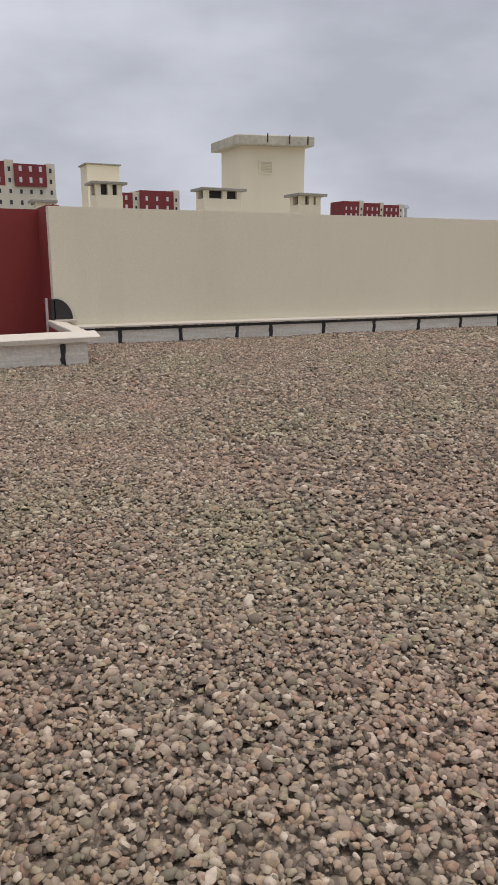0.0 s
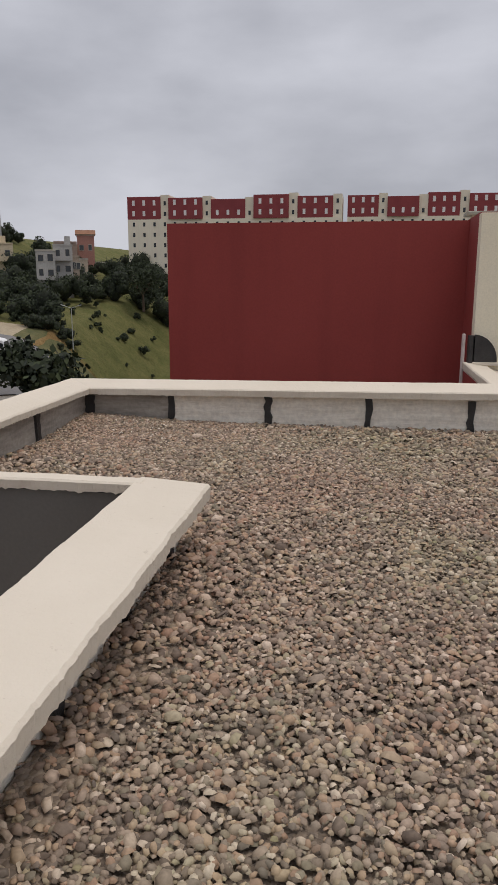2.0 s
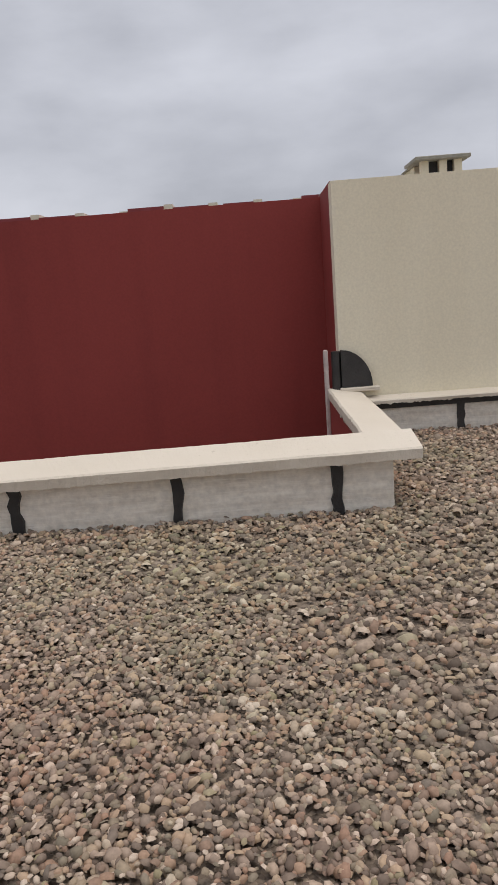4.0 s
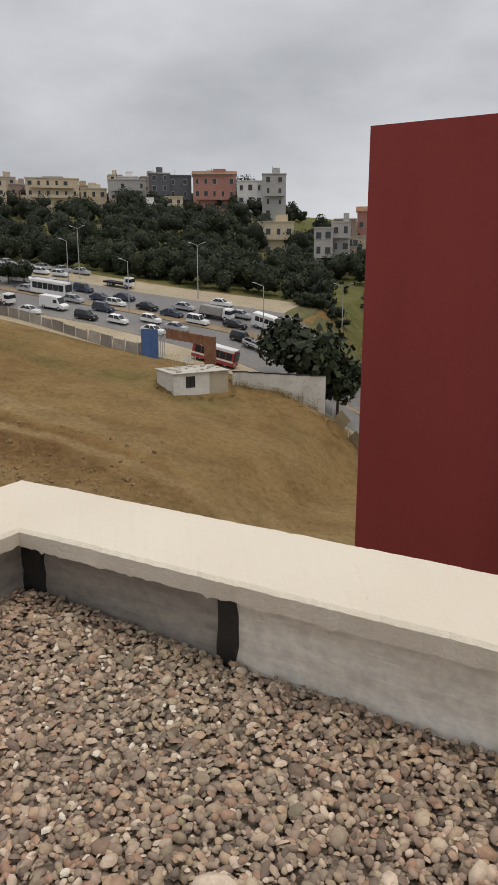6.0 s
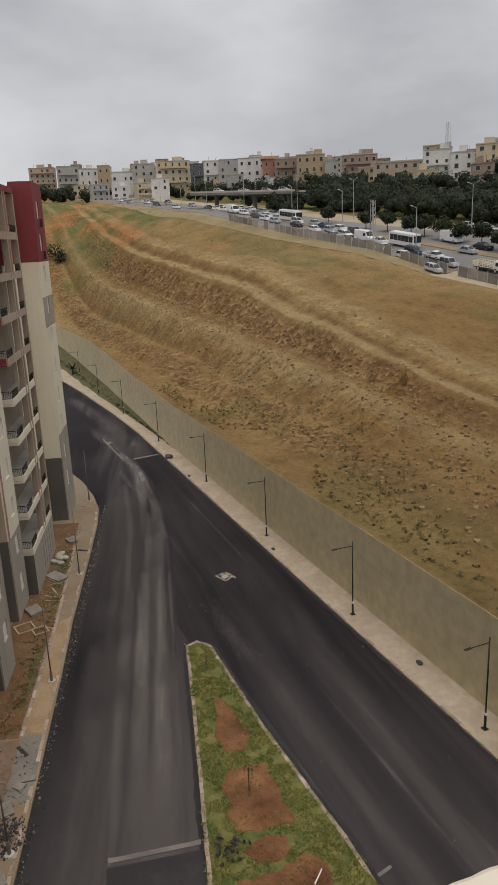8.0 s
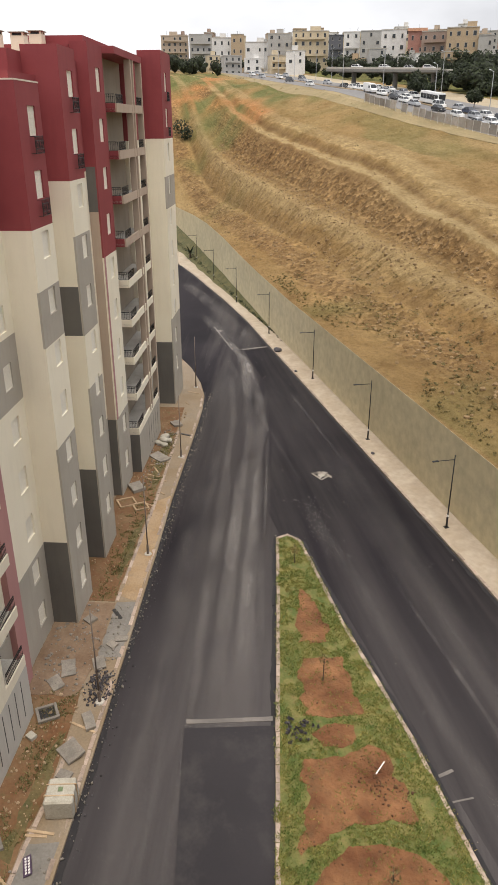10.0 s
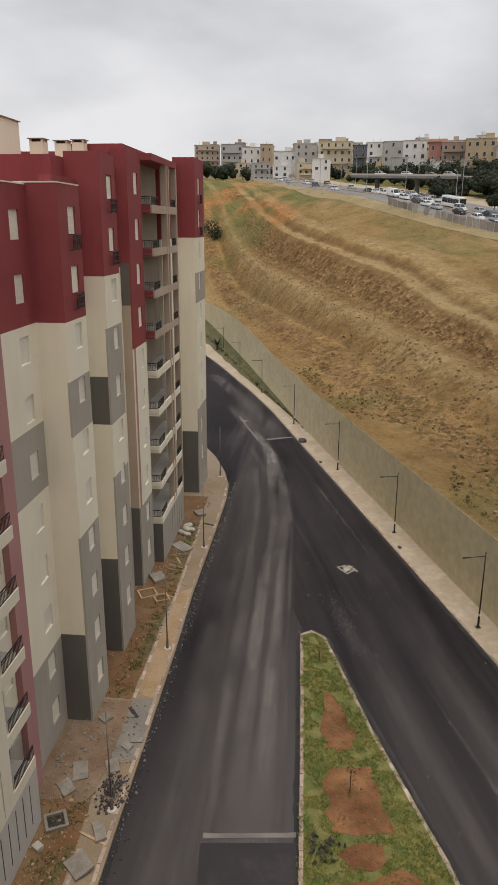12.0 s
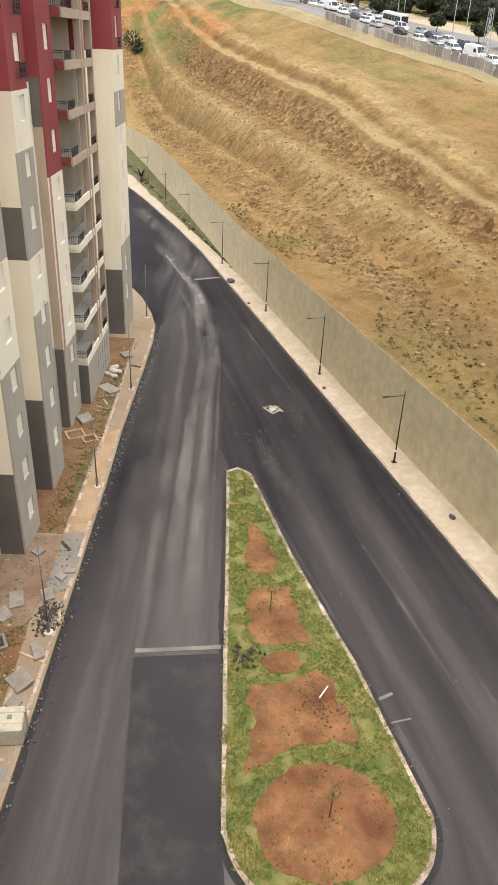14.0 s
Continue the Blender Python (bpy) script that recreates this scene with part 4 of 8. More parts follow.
rng = random.Random(77)
for k in range(7):
    s, o = rng.uniform(0, 40), rng.uniform(-3.8, 0.3)
    w0 = [(-14 - s - 9 * i, 1.2 + 0.27 * (s + 9 * i) + o + rng.uniform(-0.15, 0.15)) for i in range(3 + k % 3)]
    dust_track([(x, min(y, 19.0)) for x, y in w0], rng.uniform(0.25, 0.6), 0.026 + 0.0004 * k, 40 + k, rng.uniform(0.3, 0.7))
for k in range(5):
    s, y = rng.uniform(0, 60), rng.uniform(16.2, 23.5)
    dust_track([(-15 - s - 8 * i, y + 0.12 * i) for i in range(4)], rng.uniform(0.3, 0.9), 0.026 + 0.0004 * k, 60 + k, rng.uniform(0.15, 0.35))

left_edge = [fpt(u, v) for u, v in ((-60, 4.0), (-12, 4.0), (-1, 3.9), (8, 3.8), (17, 3.6), (30, 3.65), (38, 3.6), (42.5, 3.3), (47, 2.3), (53, 0.3), (60, -3), (75, -12))]
pavement_west = sheet("pavement", left_edge + [fpt(75, -30), fpt(-60, -30)], STREET - 0.2, STREET + 0.14, PAVE, "unfinished sandy concrete pavement strewn with rubble", "pavement")
sheet("garden_strip", wobbled([fpt(u, v) for u, v in ((-60, 2.0), (-19, 2.0), (-15.7, 2.1), (-12.3, 2.4), (-9.2, 2.3), (-5.9, 2.1), (-5.3, -1.3), (-60, -1.3))], 0.08, 11), STREET, STREET + 0.165, EARTH, "bare red-brown earth strip with weeds below the facade", "planting bed")
sheet("yard", wobbled([fpt(u, v) for u, v in ((-6.4, 2.1), (-3.4, 2.3), (0.4, 2.2), (2.2, 2.1), (2.2, -1.3), (-6.4, -1.3))], 0.2, 12), STREET, STREET + 0.185, MUD, "trodden mud yard between the blocks", "yard")
sheet("garden_strip", wobbled([fpt(u, v) for u, v in ((2.4, 2.05), (10.3, 2.05), (15.9, 2.1), (25.4, 1.9), (31.8, 1.7), (38.5, 1.5), (38.5, -1.3), (2.4, -1.3))], 0.06, 13), STREET, STREET + 0.165, EARTH, "reddish earth strip with dry weeds below the facade", "planting bed")
for k, o in enumerate((((-16.5, 1.9), (-12.2, 2.2), (-9, 2.1), (-10.2, 1.6), (-13.8, 1.5), (-16, 1.0)), ((4, 1.9), (10, 1.95), (14, 1.95), (12, 1.4), (8, 1.3)), ((17.5, 1.9), (31, 1.6), (31, 0.9), (22, 1.0)), ((-23.5, 1.9), (-20.9, 1.9), (-20.9, 0.4), (-23.5, 0.2)))):
    sheet("weed_patch", wobbled([fpt(u, v) for u, v in o], 0.3, 20 + k, 0.4), STREET, STREET + 0.172, DRYWEED, "patchy olive weeds on bare earth", "weeds")
SANDY = mat("orange_sand", (0.30, 0.195, 0.10), (0.38, 0.27, 0.165), 0.6, 9, 0.95, 0.4, dirt=(0.24, 0.18, 0.12))
GREYSLAB = mat("grey_screed", (0.165, 0.152, 0.134), (0.23, 0.212, 0.186), 0.5, 9, 0.92, 0.4, dirt=(0.20, 0.175, 0.14))
sheet("pavement_sand", wobbled([fpt(u, v) for u, v in ((3.0, 2.3), (16.5, 2.35), (17.5, 3.4), (9, 3.55), (2.6, 3.6))], 0.12, 41), STREET, STREET + 0.148, SANDY, "loose orange sand on the pavement", "sand")
sheet("pavement_slab", wobbled([fpt(u, v) for u, v in ((-22, 2.2), (-15.4, 2.35), (-15.2, 3.75), (-22, 3.75))], 0.10, 42), STREET, STREET + 0.148, GREYSLAB, "pale grey concrete stretch of the pavement", "pavement")
sheet("pavement_slab", wobbled([fpt(u, v) for u, v in ((-3.0, 2.3), (2.4, 2.25), (2.4, 3.6), (-3.0, 3.7))], 0.12, 43), STREET, STREET + 0.148, GREYSLAB, "pale grey concrete stretch of the pavement", "pavement")
pavement_east = sheet("pavement_east", [(60, 24.5), (60, 27.05), (-230, 27.05), (-230, 13.0), (-190, 18.2), (-166.5, 21.1), (-155, 22.2), (-143, 23.0), (-130, 23.9), (-115, 24.5)][::-1], STREET - 0.2, STREET + 0.15, PAVE_EAST, "pale sandy pavement along the site wall", "pavement")
bm = bmesh.new()
TOP = [(60, -21.3), (-100, -21.2), (-120, -20.7), (-132, -20.2), (-148, -19.3), (-167, -18.8), (-186, -19.1), (-214, -20.2), (-260, -21.5)]
lower, upper = [[bm.verts.new((x, y, z)) for x, z in [(a, STREET - 0.5) for a, b in TOP] + TOP] for y in (27.05, 27.075)]
n = len(TOP)
for i in range(n - 1):
    for row in (lower, upper):
        bm.faces.new((row[i], row[i + 1], row[n + i + 1], row[n + i]))
    bm.faces.new((lower[n + i], lower[n + i + 1], upper[n + i + 1], upper[n + i]))
bmesh.ops.recalc_face_normals(bm, faces=bm.faces[:])
wall_site = tagged(part("wall_site", bm, SITEWALL), "long plain beige rendered retaining wall", "wall", kind="structure")
TARRED = mat("tar_splash", (0.010, 0.009, 0.010), (0.020, 0.018, 0.019), 1.2, 25, 0.8, 0.3)


def tar_edge(pts, width, seed):
    """A blackish ragged tar strip on the road along a kerb."""
    for (x0, y0), (x1, y1) in zip(pts, pts[1:]):
        d = Vector((x1 - x0, y1 - y0)).normalized()
        o = [(x0, y0), (x1, y1)] + [(x1 - d.y * width, y1 + d.x * width), (x0 - d.y * width, y0 + d.x * width)]
        far = wobbled([o[2], o[3]], width * 0.45, seed, 0.5)[:-1]
        k = max(1, int(math.hypot(o[2][0] - o[3][0], o[2][1] - o[3][1]) / 0.5))
        sheet("tar_edge", [o[0], o[1]] + far[:k] + [o[3]], STREET - 0.05, STREET + 0.021, TARRED, "black tar edge along the kerb", "road")


# ---- traffic island ----
ISLAND = [(-49.2, 12.0), (-41, 9.85), (-33.4, 7.8), (-25.2, 5.6), (-21.0, 4.5), (-18.8, 4.65), (-17.0, 6.2), (-16.2, 9.0), (-16.6, 11.6), (-17.9, 13.2), (-20.2, 13.95), (-28.3, 13.9), (-38.1, 13.6), (-48.4, 13.75), (-49.5, 13.0)]
for _ in range(2):  # round the blunt end
    ISLAND = [p for i, p in enumerate(ISLAND) for p in (((0.75 * ISLAND[i - 1][0] + 0.25 * p[0], 0.75 * ISLAND[i - 1][1] + 0.25 * p[1]), (0.25 * ISLAND[i - 1][0] + 0.75 * p[0], 0.25 * ISLAND[i - 1][1] + 0.75 * p[1])) if ISLAND[i - 1][0] > -25 and p[0] > -25 else (p,))]
island = tagged(empty("traffic_island"), "tapering grass traffic island with red soil beds and pale kerb", "traffic island")
bm = bmesh.new()
prism(bm, ISLAND[::-1], STREET - 0.1, STREET + 0.13)
bmesh.ops.recalc_face_normals(bm, faces=bm.faces[:])
part("lawn", bm, LAWN, island, "patchy mown grass")


def bed(pts, z):
    bm = bmesh.new()
    prism(bm, pts, STREET, z)
    bmesh.ops.recalc_face_normals(bm, faces=bm.faces[:])
    part("soil_bed", bm, REDSOIL, island, "bare red soil")


BEDS = [wobbled([(-20.4 + 2.75 * math.cos(a), 9.0 + 3.15 * math.sin(a)) for a in np.linspace(0, 6.283, 22)[:-1]], 0.34, 1),
        wobbled([(-42.4, 11.75), (-41.6, 12.4), (-37.5, 12.3), (-36.8, 11.8), (-36.9, 10.15)], 0.5, 2),
        wobbled([(-35.4, 9.85), (-31.1, 8.6), (-30.8, 10.5), (-30.7, 12.0), (-33.3, 12.1), (-35.2, 12.3)], 0.5, 3),
        wobbled([(-29.7, 8.8), (-30.3, 10.3), (-29.8, 11.1), (-28.8, 10.9), (-28.5, 10.2), (-28.8, 9.2)][::-1], 0.35, 5),
        wobbled([(-28.25, 7.9), (-23.4, 6.5), (-23.95, 7.5), (-24.2, 8.7), (-24.15, 10.15), (-23.8, 12.1), (-27.8, 12.15), (-28.3, 11.4)], 0.55, 4)]
for k, o in enumerate(BEDS):
    bed(o, STREET + 0.15)

# ---- apartment building across the street corner ----
facade = tagged(empty("apartment_building", FM), "tall red, cream and grey apartment building with staggered blocks and balconies", "building")


def fbox(bm, u0, u1, v0, v1, z0, z1, bevel=0.0):
    box(bm, -u1, -u0, v0, v1, z0, z1, None, bevel)


def fwall(u0, u1, v0, v1, z0, z1, material):
    bm = bmesh.new()
    fbox(bm, u0, u1, v0, v1, z0, z1)
    return part("wall", bm, material, facade)


def stack(u0, u1, v0, v1, zones):
    """One projecting or recessed strip of the facade, painted in bands: (z from, z to, material)."""
    for z0, z1, m in zones:
        fwall(u0, u1, v0, v1, z0, z1, m)


def skin(u0, u1, v, z0, z1, material):
    """A painted panel that stands 2 cm proud of the front."""
    bm = bmesh.new()
    fbox(bm, u0, u1, v, v + 0.02, z0, z1)
    part("panel", bm, material, facade)


G = STREET
# body behind
fwall(-30, 5.5, -14, -1.9, G, 2.9, FACRED)
fwall(5.5, 17.0, -14, -1.9, G, 5.2, FACRED)
fwall(17.0, 39.5, -14, -1.9, G, 6.4, FACRED)
fwall(39.5, 46.0, -14, -1.9, G, 7.5, FACRED)
fwall(21.0, 37.0, -6, -1.92, 6.3, 7.3, FACRED)


def front(u0, u1, v, zones, uc, w, wins):
    """The painted front of a strip, 12 cm thick, with openings of width w centred on uc; wins: (sill, height)."""
    ua, ub = uc - w / 2, uc + w / 2
    holes = sorted((z, z + h) for z, h in wins)
    for z0, z1, m in zones:
        zs = sorted({z0, z1} | {z for p in holes for z in p if z0 < z < z1})
        bm = bmesh.new()
        us = (u0, ua, ub, u1)
        grid = {}

        def at_(i, j, deep):
            key = (i, j, deep)
            if key not in grid:
                grid[key] = bm.verts.new((-us[i], v - 0.12 if deep else v, zs[j]))
            return grid[key]

        is_open = lambda i, j: i == 1 and any(a - 1e-6 <= zs[j] and zs[j + 1] <= b + 1e-6 for a, b in holes)
        for j in range(len(zs) - 1):
            for i in range(3):
                if not is_open(i, j):
                    bm.faces.new((at_(i, j, 0), at_(i + 1, j, 0), at_(i + 1, j + 1, 0), at_(i, j + 1, 0)))
            for i in (0, 3) + ((1, 2) if is_open(1, j) else ()):
                bm.faces.new((at_(i, j, 0), at_(i, j + 1, 0), at_(i, j + 1, 1), at_(i, j, 1)))
            for jj in (j, j + 1):
                if is_open(1, j) and z0 < zs[jj] < z1:
                    bm.faces.new((at_(1, jj, 0), at_(2, jj, 0), at_(2, jj, 1), at_(1, jj, 1)))
        bmesh.ops.recalc_face_normals(bm, faces=bm.faces[:])
        part("wall", bm, m, facade)


def rows_of(top, step, h):
    return [(top - step * k, h) for k in range(11) if top - step * k > G + 0.5]


WIN_S, WIN_P, WIN_A, WIN_B, WIN_C, WIN_D = rows_of(0.73, 3.04, 1.4), rows_of(0.75, 3.06, 1.4), rows_of(0.96, 3.02, 1.38), rows_of(2.95, 3.11, 1.4), rows_of(3.6, 3.3, 1.55), rows_of(4.4, 3.2, 1.7)
# strip with the red pilaster
fwall(-5.0, 0.0, -1.9, -1.42, G, 3.3, FACCREAM)
front(-5.0, 0.0, -1.3, [(G, -21.9, GREYP), (-21.9, -12.4, FACCREAM), (-12.4, -8.7, GREYP), (-8.7, -3.45, FACCREAM), (-3.45, 3.3, FACRED)], -1.6, 1.15, WIN_S)
stack(-6.3, -5.0, -1.9, -0.95, [(G, -3.4, MAUVE), (-3.4, 3.3, FACRED)])
fwall(-7.7, -6.3, -1.9, -1.42, G, 3.3, FACCREAM)
front(-7.7, -6.3, -1.3, [(G, -21.9, GREYP), (-21.9, -9.8, FACCREAM), (-9.8, 3.3, FACRED)], -7.0, 0.9, WIN_P)
stack(-30, -15.2, -1.9, -1.3, [(G, -24.2, CHARCOAL), (-24.2, -3.4, FACCREAM), (-3.4, 3.3, FACRED)])
# block A
stack(0.0, 3.4, -1.9, 0.18, [(G, -21.83, CHARCOAL), (-21.83, -3.45, FACCREAM), (-3.45, 3.4, FACRED)])
front(0.0, 3.4, 0.3, [(G, -15.6, GREYP), (-15.6, -9.63, FACCREAM), (-9.63, -6.6, GREYP), (-6.6, -3.45, FACCREAM), (-3.45, 3.4, FACRED)], 2.0, 1.15, WIN_A)
# block B
stack(7.6, 10.9, -1.9, 0.08, [(G, -20.6, CHARCOAL), (-20.6, -11.0, FACCREAM), (-11.0, -7.85, CHARCOAL), (-7.85, -1.6, FACCREAM), (-1.6, 5.55, FACRED)])
front(7.6, 10.9, 0.2, [(G, -14.6, GREYP), (-14.6, -11.0, FACCREAM), (-11.0, -4.8, GREYP), (-4.8, -1.6, FACCREAM), (-1.6, 5.55, FACRED)], 9.6, 1.15, WIN_B)
stack(3.4, 7.6, -1.9, -1.2, [(G, -21.8, GREYP), (-21.8, -3.4, FACCREAM), (-3.4, 4.0, FACRED)])
stack(10.9, 17.3, -1.9, -1.5, [(G, -20.6, GREYP), (-20.6, -1.6, FACCREAM), (-1.6, 5.4, FACRED)])
# block C
stack(17.3, 21.3, -1.9, -0.82, [(G, -20.8, CHARCOAL), (-20.8, -4.4, TAUPE), (-4.4, -1.3, CHARCOAL), (-1.3, 6.6, FACRED)])
front(17.3, 21.3, -0.7, [(G, -20.8, GREYP), (-20.8, -7.7, FACCREAM), (-7.7, 6.6, FACRED)], 19.7, 1.2, WIN_C)
skin(17.32, 17.75, -0.7, -20.8, -7.7, MAUVE)
# block D
stack(39.7, 45.2, -1.9, 0.23, [(G, -20.6, CHARCOAL), (-20.6, 0.15, FACCREAM), (0.15, 7.9, FACRED)])
front(39.7, 45.2, 0.35, [(G, -18.0, GREYP), (-18.0, -6.5, FACCREAM), (-6.5, -3.4, GREYP), (-3.4, 0.15, FACCREAM), (0.15, 7.9, FACRED)], 42.0, 1.2, WIN_D)
stack(31.8, 39.7, -1.9, -1.5, [(G, -20.6, GREYP), (-20.6, 0.1, FACCREAM), (0.1, 7.3, FACRED)])


def cap_line(u0, u1, v0, v1, z):
    bm = bmesh.new()
    fbox(bm, u0, u1, v0, v1, z, z + 0.07)
    part("roof_cap", bm, CAPW if z < 3.6 else FACRED, facade)


cap_line(-0.02, 3.42, -1.9, 0.32, 3.4)
cap_line(-7.7, -0.03, -1.9, -1.27, 3.3)


def window_meshes():
    """Unit window, 1 m wide and 1 m high, set in the back of its opening; y is outwards."""
    bm = bmesh.new()
    o = [bm.verts.new(p) for p in ((-0.5, 0.035, 0), (0.5, 0.035, 0), (0.5, 0.035, 1), (-0.5, 0.035, 1))]
    i = [bm.verts.new(p) for p in ((-0.46, 0.035, 0.035), (0.46, 0.035, 0.035), (0.46, 0.035, 0.965), (-0.46, 0.035, 0.965))]
    k = [bm.verts.new((v.co.x, 0.0, v.co.z)) for v in i]
    for a in range(4):
        b = (a + 1) % 4
        bm.faces.new((o[a], o[b], i[b], i[a]))
        bm.faces.new((i[a], i[b], k[b], k[a]))
    bmesh.ops.recalc_face_normals(bm, faces=bm.faces[:])
    fr = mesh_of("window", bm, BLIND)
    bm = bmesh.new()
    n = 16
    rows = []
    for j in range(2 * n + 1):
        z = 0.035 + 0.93 * j / (2 * n)
        y = 0.018 if j % 2 else 0.010
        rows.append((bm.verts.new((-0.46, y, z)), bm.verts.new((0.46, y, z))))
    for p, q in zip(rows, rows[1:]):
        bm.faces.new((p[0], p[1], q[1], q[0]))
    bmesh.ops.recalc_face_normals(bm, faces=bm.faces[:])
    sh = mesh_of("roller_shutter", bm, BLIND)
    bm = bmesh.new()
    rail = lambda a, b, r=0.014: cyl(bm, a, b, r, r, 4)
    for x in (-0.62, 0.62):
        rail((x, 0.0, -0.02), (x, 0.26, -0.02))
        rail((x, 0.0, -0.82), (x, 0.26, -0.82))
        rail((x, 0.26, -0.84), (x, 0.26, 0.0), 0.02)
    for z in (-0.02, -0.22, -0.62, -0.82):
        rail((-0.62, 0.26, z), (0.62, 0.26, z), 0.018)
    for j in range(1, 9):
        x = -0.62 + 1.24 * j / 9
        rail((x, 0.26, -0.82), (x, 0.26, -0.02))
    for j in range(4):
        x = -0.62 + 1.24 * (j + 0.5) / 4
        pts = [(x + 0.13 * math.cos(t), 0.27, -0.42 + 0.17 * math.sin(t)) for t in np.linspace(0, 6.283, 9)]
        for p, q in zip(pts, pts[1:]):
            rail(p, q, 0.012)
    gr = mesh_of("grille", bm, IRON)
    return fr, sh, gr


WFRAME, WSHUT, WGRILL = window_meshes()


def fwindow(u, v, z, width, height, grille):
    """A window with its blind down, in an opening whose front plane is v."""
    m = Matrix.Translation((-u, v - 0.12, z)) @ Matrix.Diagonal((width, 1, height, 1))
    w = shared("window", WFRAME, facade, m)
    shared("roller_shutter", WSHUT, w, Matrix())
    if grille:
        shared("grille", WGRILL, w, Matrix.Translation((0, 0.10, 0)) @ Matrix.Diagonal((1 / width, 1, 1 / height, 1)))


for u, v, w, wins, grilles in ((-1.6, -1.3, 1.15, WIN_S, 0), (-7.0, -1.3, 0.9, WIN_P, 0), (2.0, 0.3, 1.15, WIN_A, 2), (9.6, 0.2, 1.15, WIN_B, 2), (19.7, -0.7, 1.2, WIN_C, 0), (42.0, 0.35, 1.2, WIN_D, 2)):
    for k, (z, h) in enumerate(wins):
        fwindow(u, v, z, w, h, k < grilles)


def railing_mesh(length, h=0.62):
    bm = bmesh.new()
    n = int(length / 0.13)
    for i in range(n + 1):
        x = length * i / n
        box(bm, x - 0.010, x + 0.010, -0.010, 0.010, 0.05, h)
    box(bm, 0, length, -0.022, 0.022, h, h + 0.045)
    box(bm, 0, length, -0.016, 0.016, 0.04, 0.075)
    box(bm, 0, length, -0.014, 0.014, h - 0.14, h - 0.115)
    return mesh_of("railing", bm, IRON)


BAYBEIGE = streaked("bay_beige_paint", (0.66, 0.60, 0.47), (0.72, 0.66, 0.53), (0.55, 0.49, 0.37))


def balcony_bay(u0, u1, zs, top, posts, fascia, ground, seed):
    """A bay of stacked open balconies: each has a slab, a solid front band and railings; posts run the full height."""
    rail_front, rail_side = railing_mesh(2.2), railing_mesh(1.0)
    for z in zs:
        b = new("balcony")
        b.parent = facade
        bm = bmesh.new()
        fbox(bm, u0, u1, -1.9, -0.12, z - 0.12, z + 0.06)
        part("slab", bm, CONC, b)
        bm = bmesh.new()
        fbox(bm, u0, u1, -0.12, 0.02, z - 0.20, z + 0.42)
        part("parapet_band", bm, fascia(z), b)
        bm = bmesh.new()
        fbox(bm, u0, u0 + 0.12, -1.25, -0.125, z - 0.20, z + 0.42)
        part("side_band", bm, FACRED if z > -8 and seed == 1 else fascia(z), b)
        shared("railing", rail_front, b, Matrix.Translation((-(u0 + 2.3), -0.05, z + 0.40)))
        shared("railing", rail_front, b, Matrix.Translation((-(u1 - 0.05), -0.05, z + 0.40)))
        shared("railing", rail_side, b, Matrix.Translation((-(u0 + 0.06), -1.15, z + 0.40)) @ Matrix.Rotation(radians(90), 4, "Z"))
        bm = bmesh.new()
        fbox(bm, u0 + 1.0, u0 + 3.2, -1.92, -1.86, z + 0.06, z + 2.25)
        part("balcony_door", bm, SHUTTER if seed == 2 or (int(z * 7) + seed) % 3 else GLASSD, b)
    lo, hi = zs[-1] if zs[-1] < zs[0] else zs[0], top
    for u, w in posts:
        bm = bmesh.new()
        fbox(bm, u, u + w, -0.45, 0.05, lo, hi)
        part("pillar", bm, BAYBEIGE if seed == 2 else TAUPE, facade)
    bm = bmesh.new()
    fbox(bm, u0, u1, -1.9, 0.02, ground, lo - 0.2)
    part("wall", bm, GREYP if seed == 1 else LIGHTG, facade)
    # raised black strips stand in for the shade in the wall's vertical grooves
    for k in range(5):
        bm = bmesh.new()
        us = u0 + (u1 - u0) * (0.42 + 0.11 * k)
        fbox(bm, us, us + 0.07, 0.02, 0.028, ground + 0.9, lo - 0.5)
        part("slot", bm, BITUMEN, facade)
    bm = bmesh.new()
    fbox(bm, u0 - 0.02, u0, -1.3, 0.02, ground, lo - 0.2)
    part("panel", bm, CHARCOAL, facade)
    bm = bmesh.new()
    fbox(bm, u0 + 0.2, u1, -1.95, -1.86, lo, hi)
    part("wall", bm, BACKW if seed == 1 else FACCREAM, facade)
    bm = bmesh.new()
    fbox(bm, u0, u1, -1.9, 0.05, hi, hi + 0.5)
    part("wall", bm, FACRED, facade)


balcony_bay(-15.1, -7.75, [-24.25 + 3.1 * k for k in range(8)], -0.2, [(-12.4, 0.95), (-11.35, 0.95)], lambda z: BAYBEIGE, G, 2)
balcony_bay(21.9, 31.7, [-23.9 + 3.3 * k for k in range(9)], 6.2, [(27.2, 0.3), (28.1, 0.3), (31.4, 0.3)], lambda z: FACCREAM if z < -8 else TAUPE, G, 1)


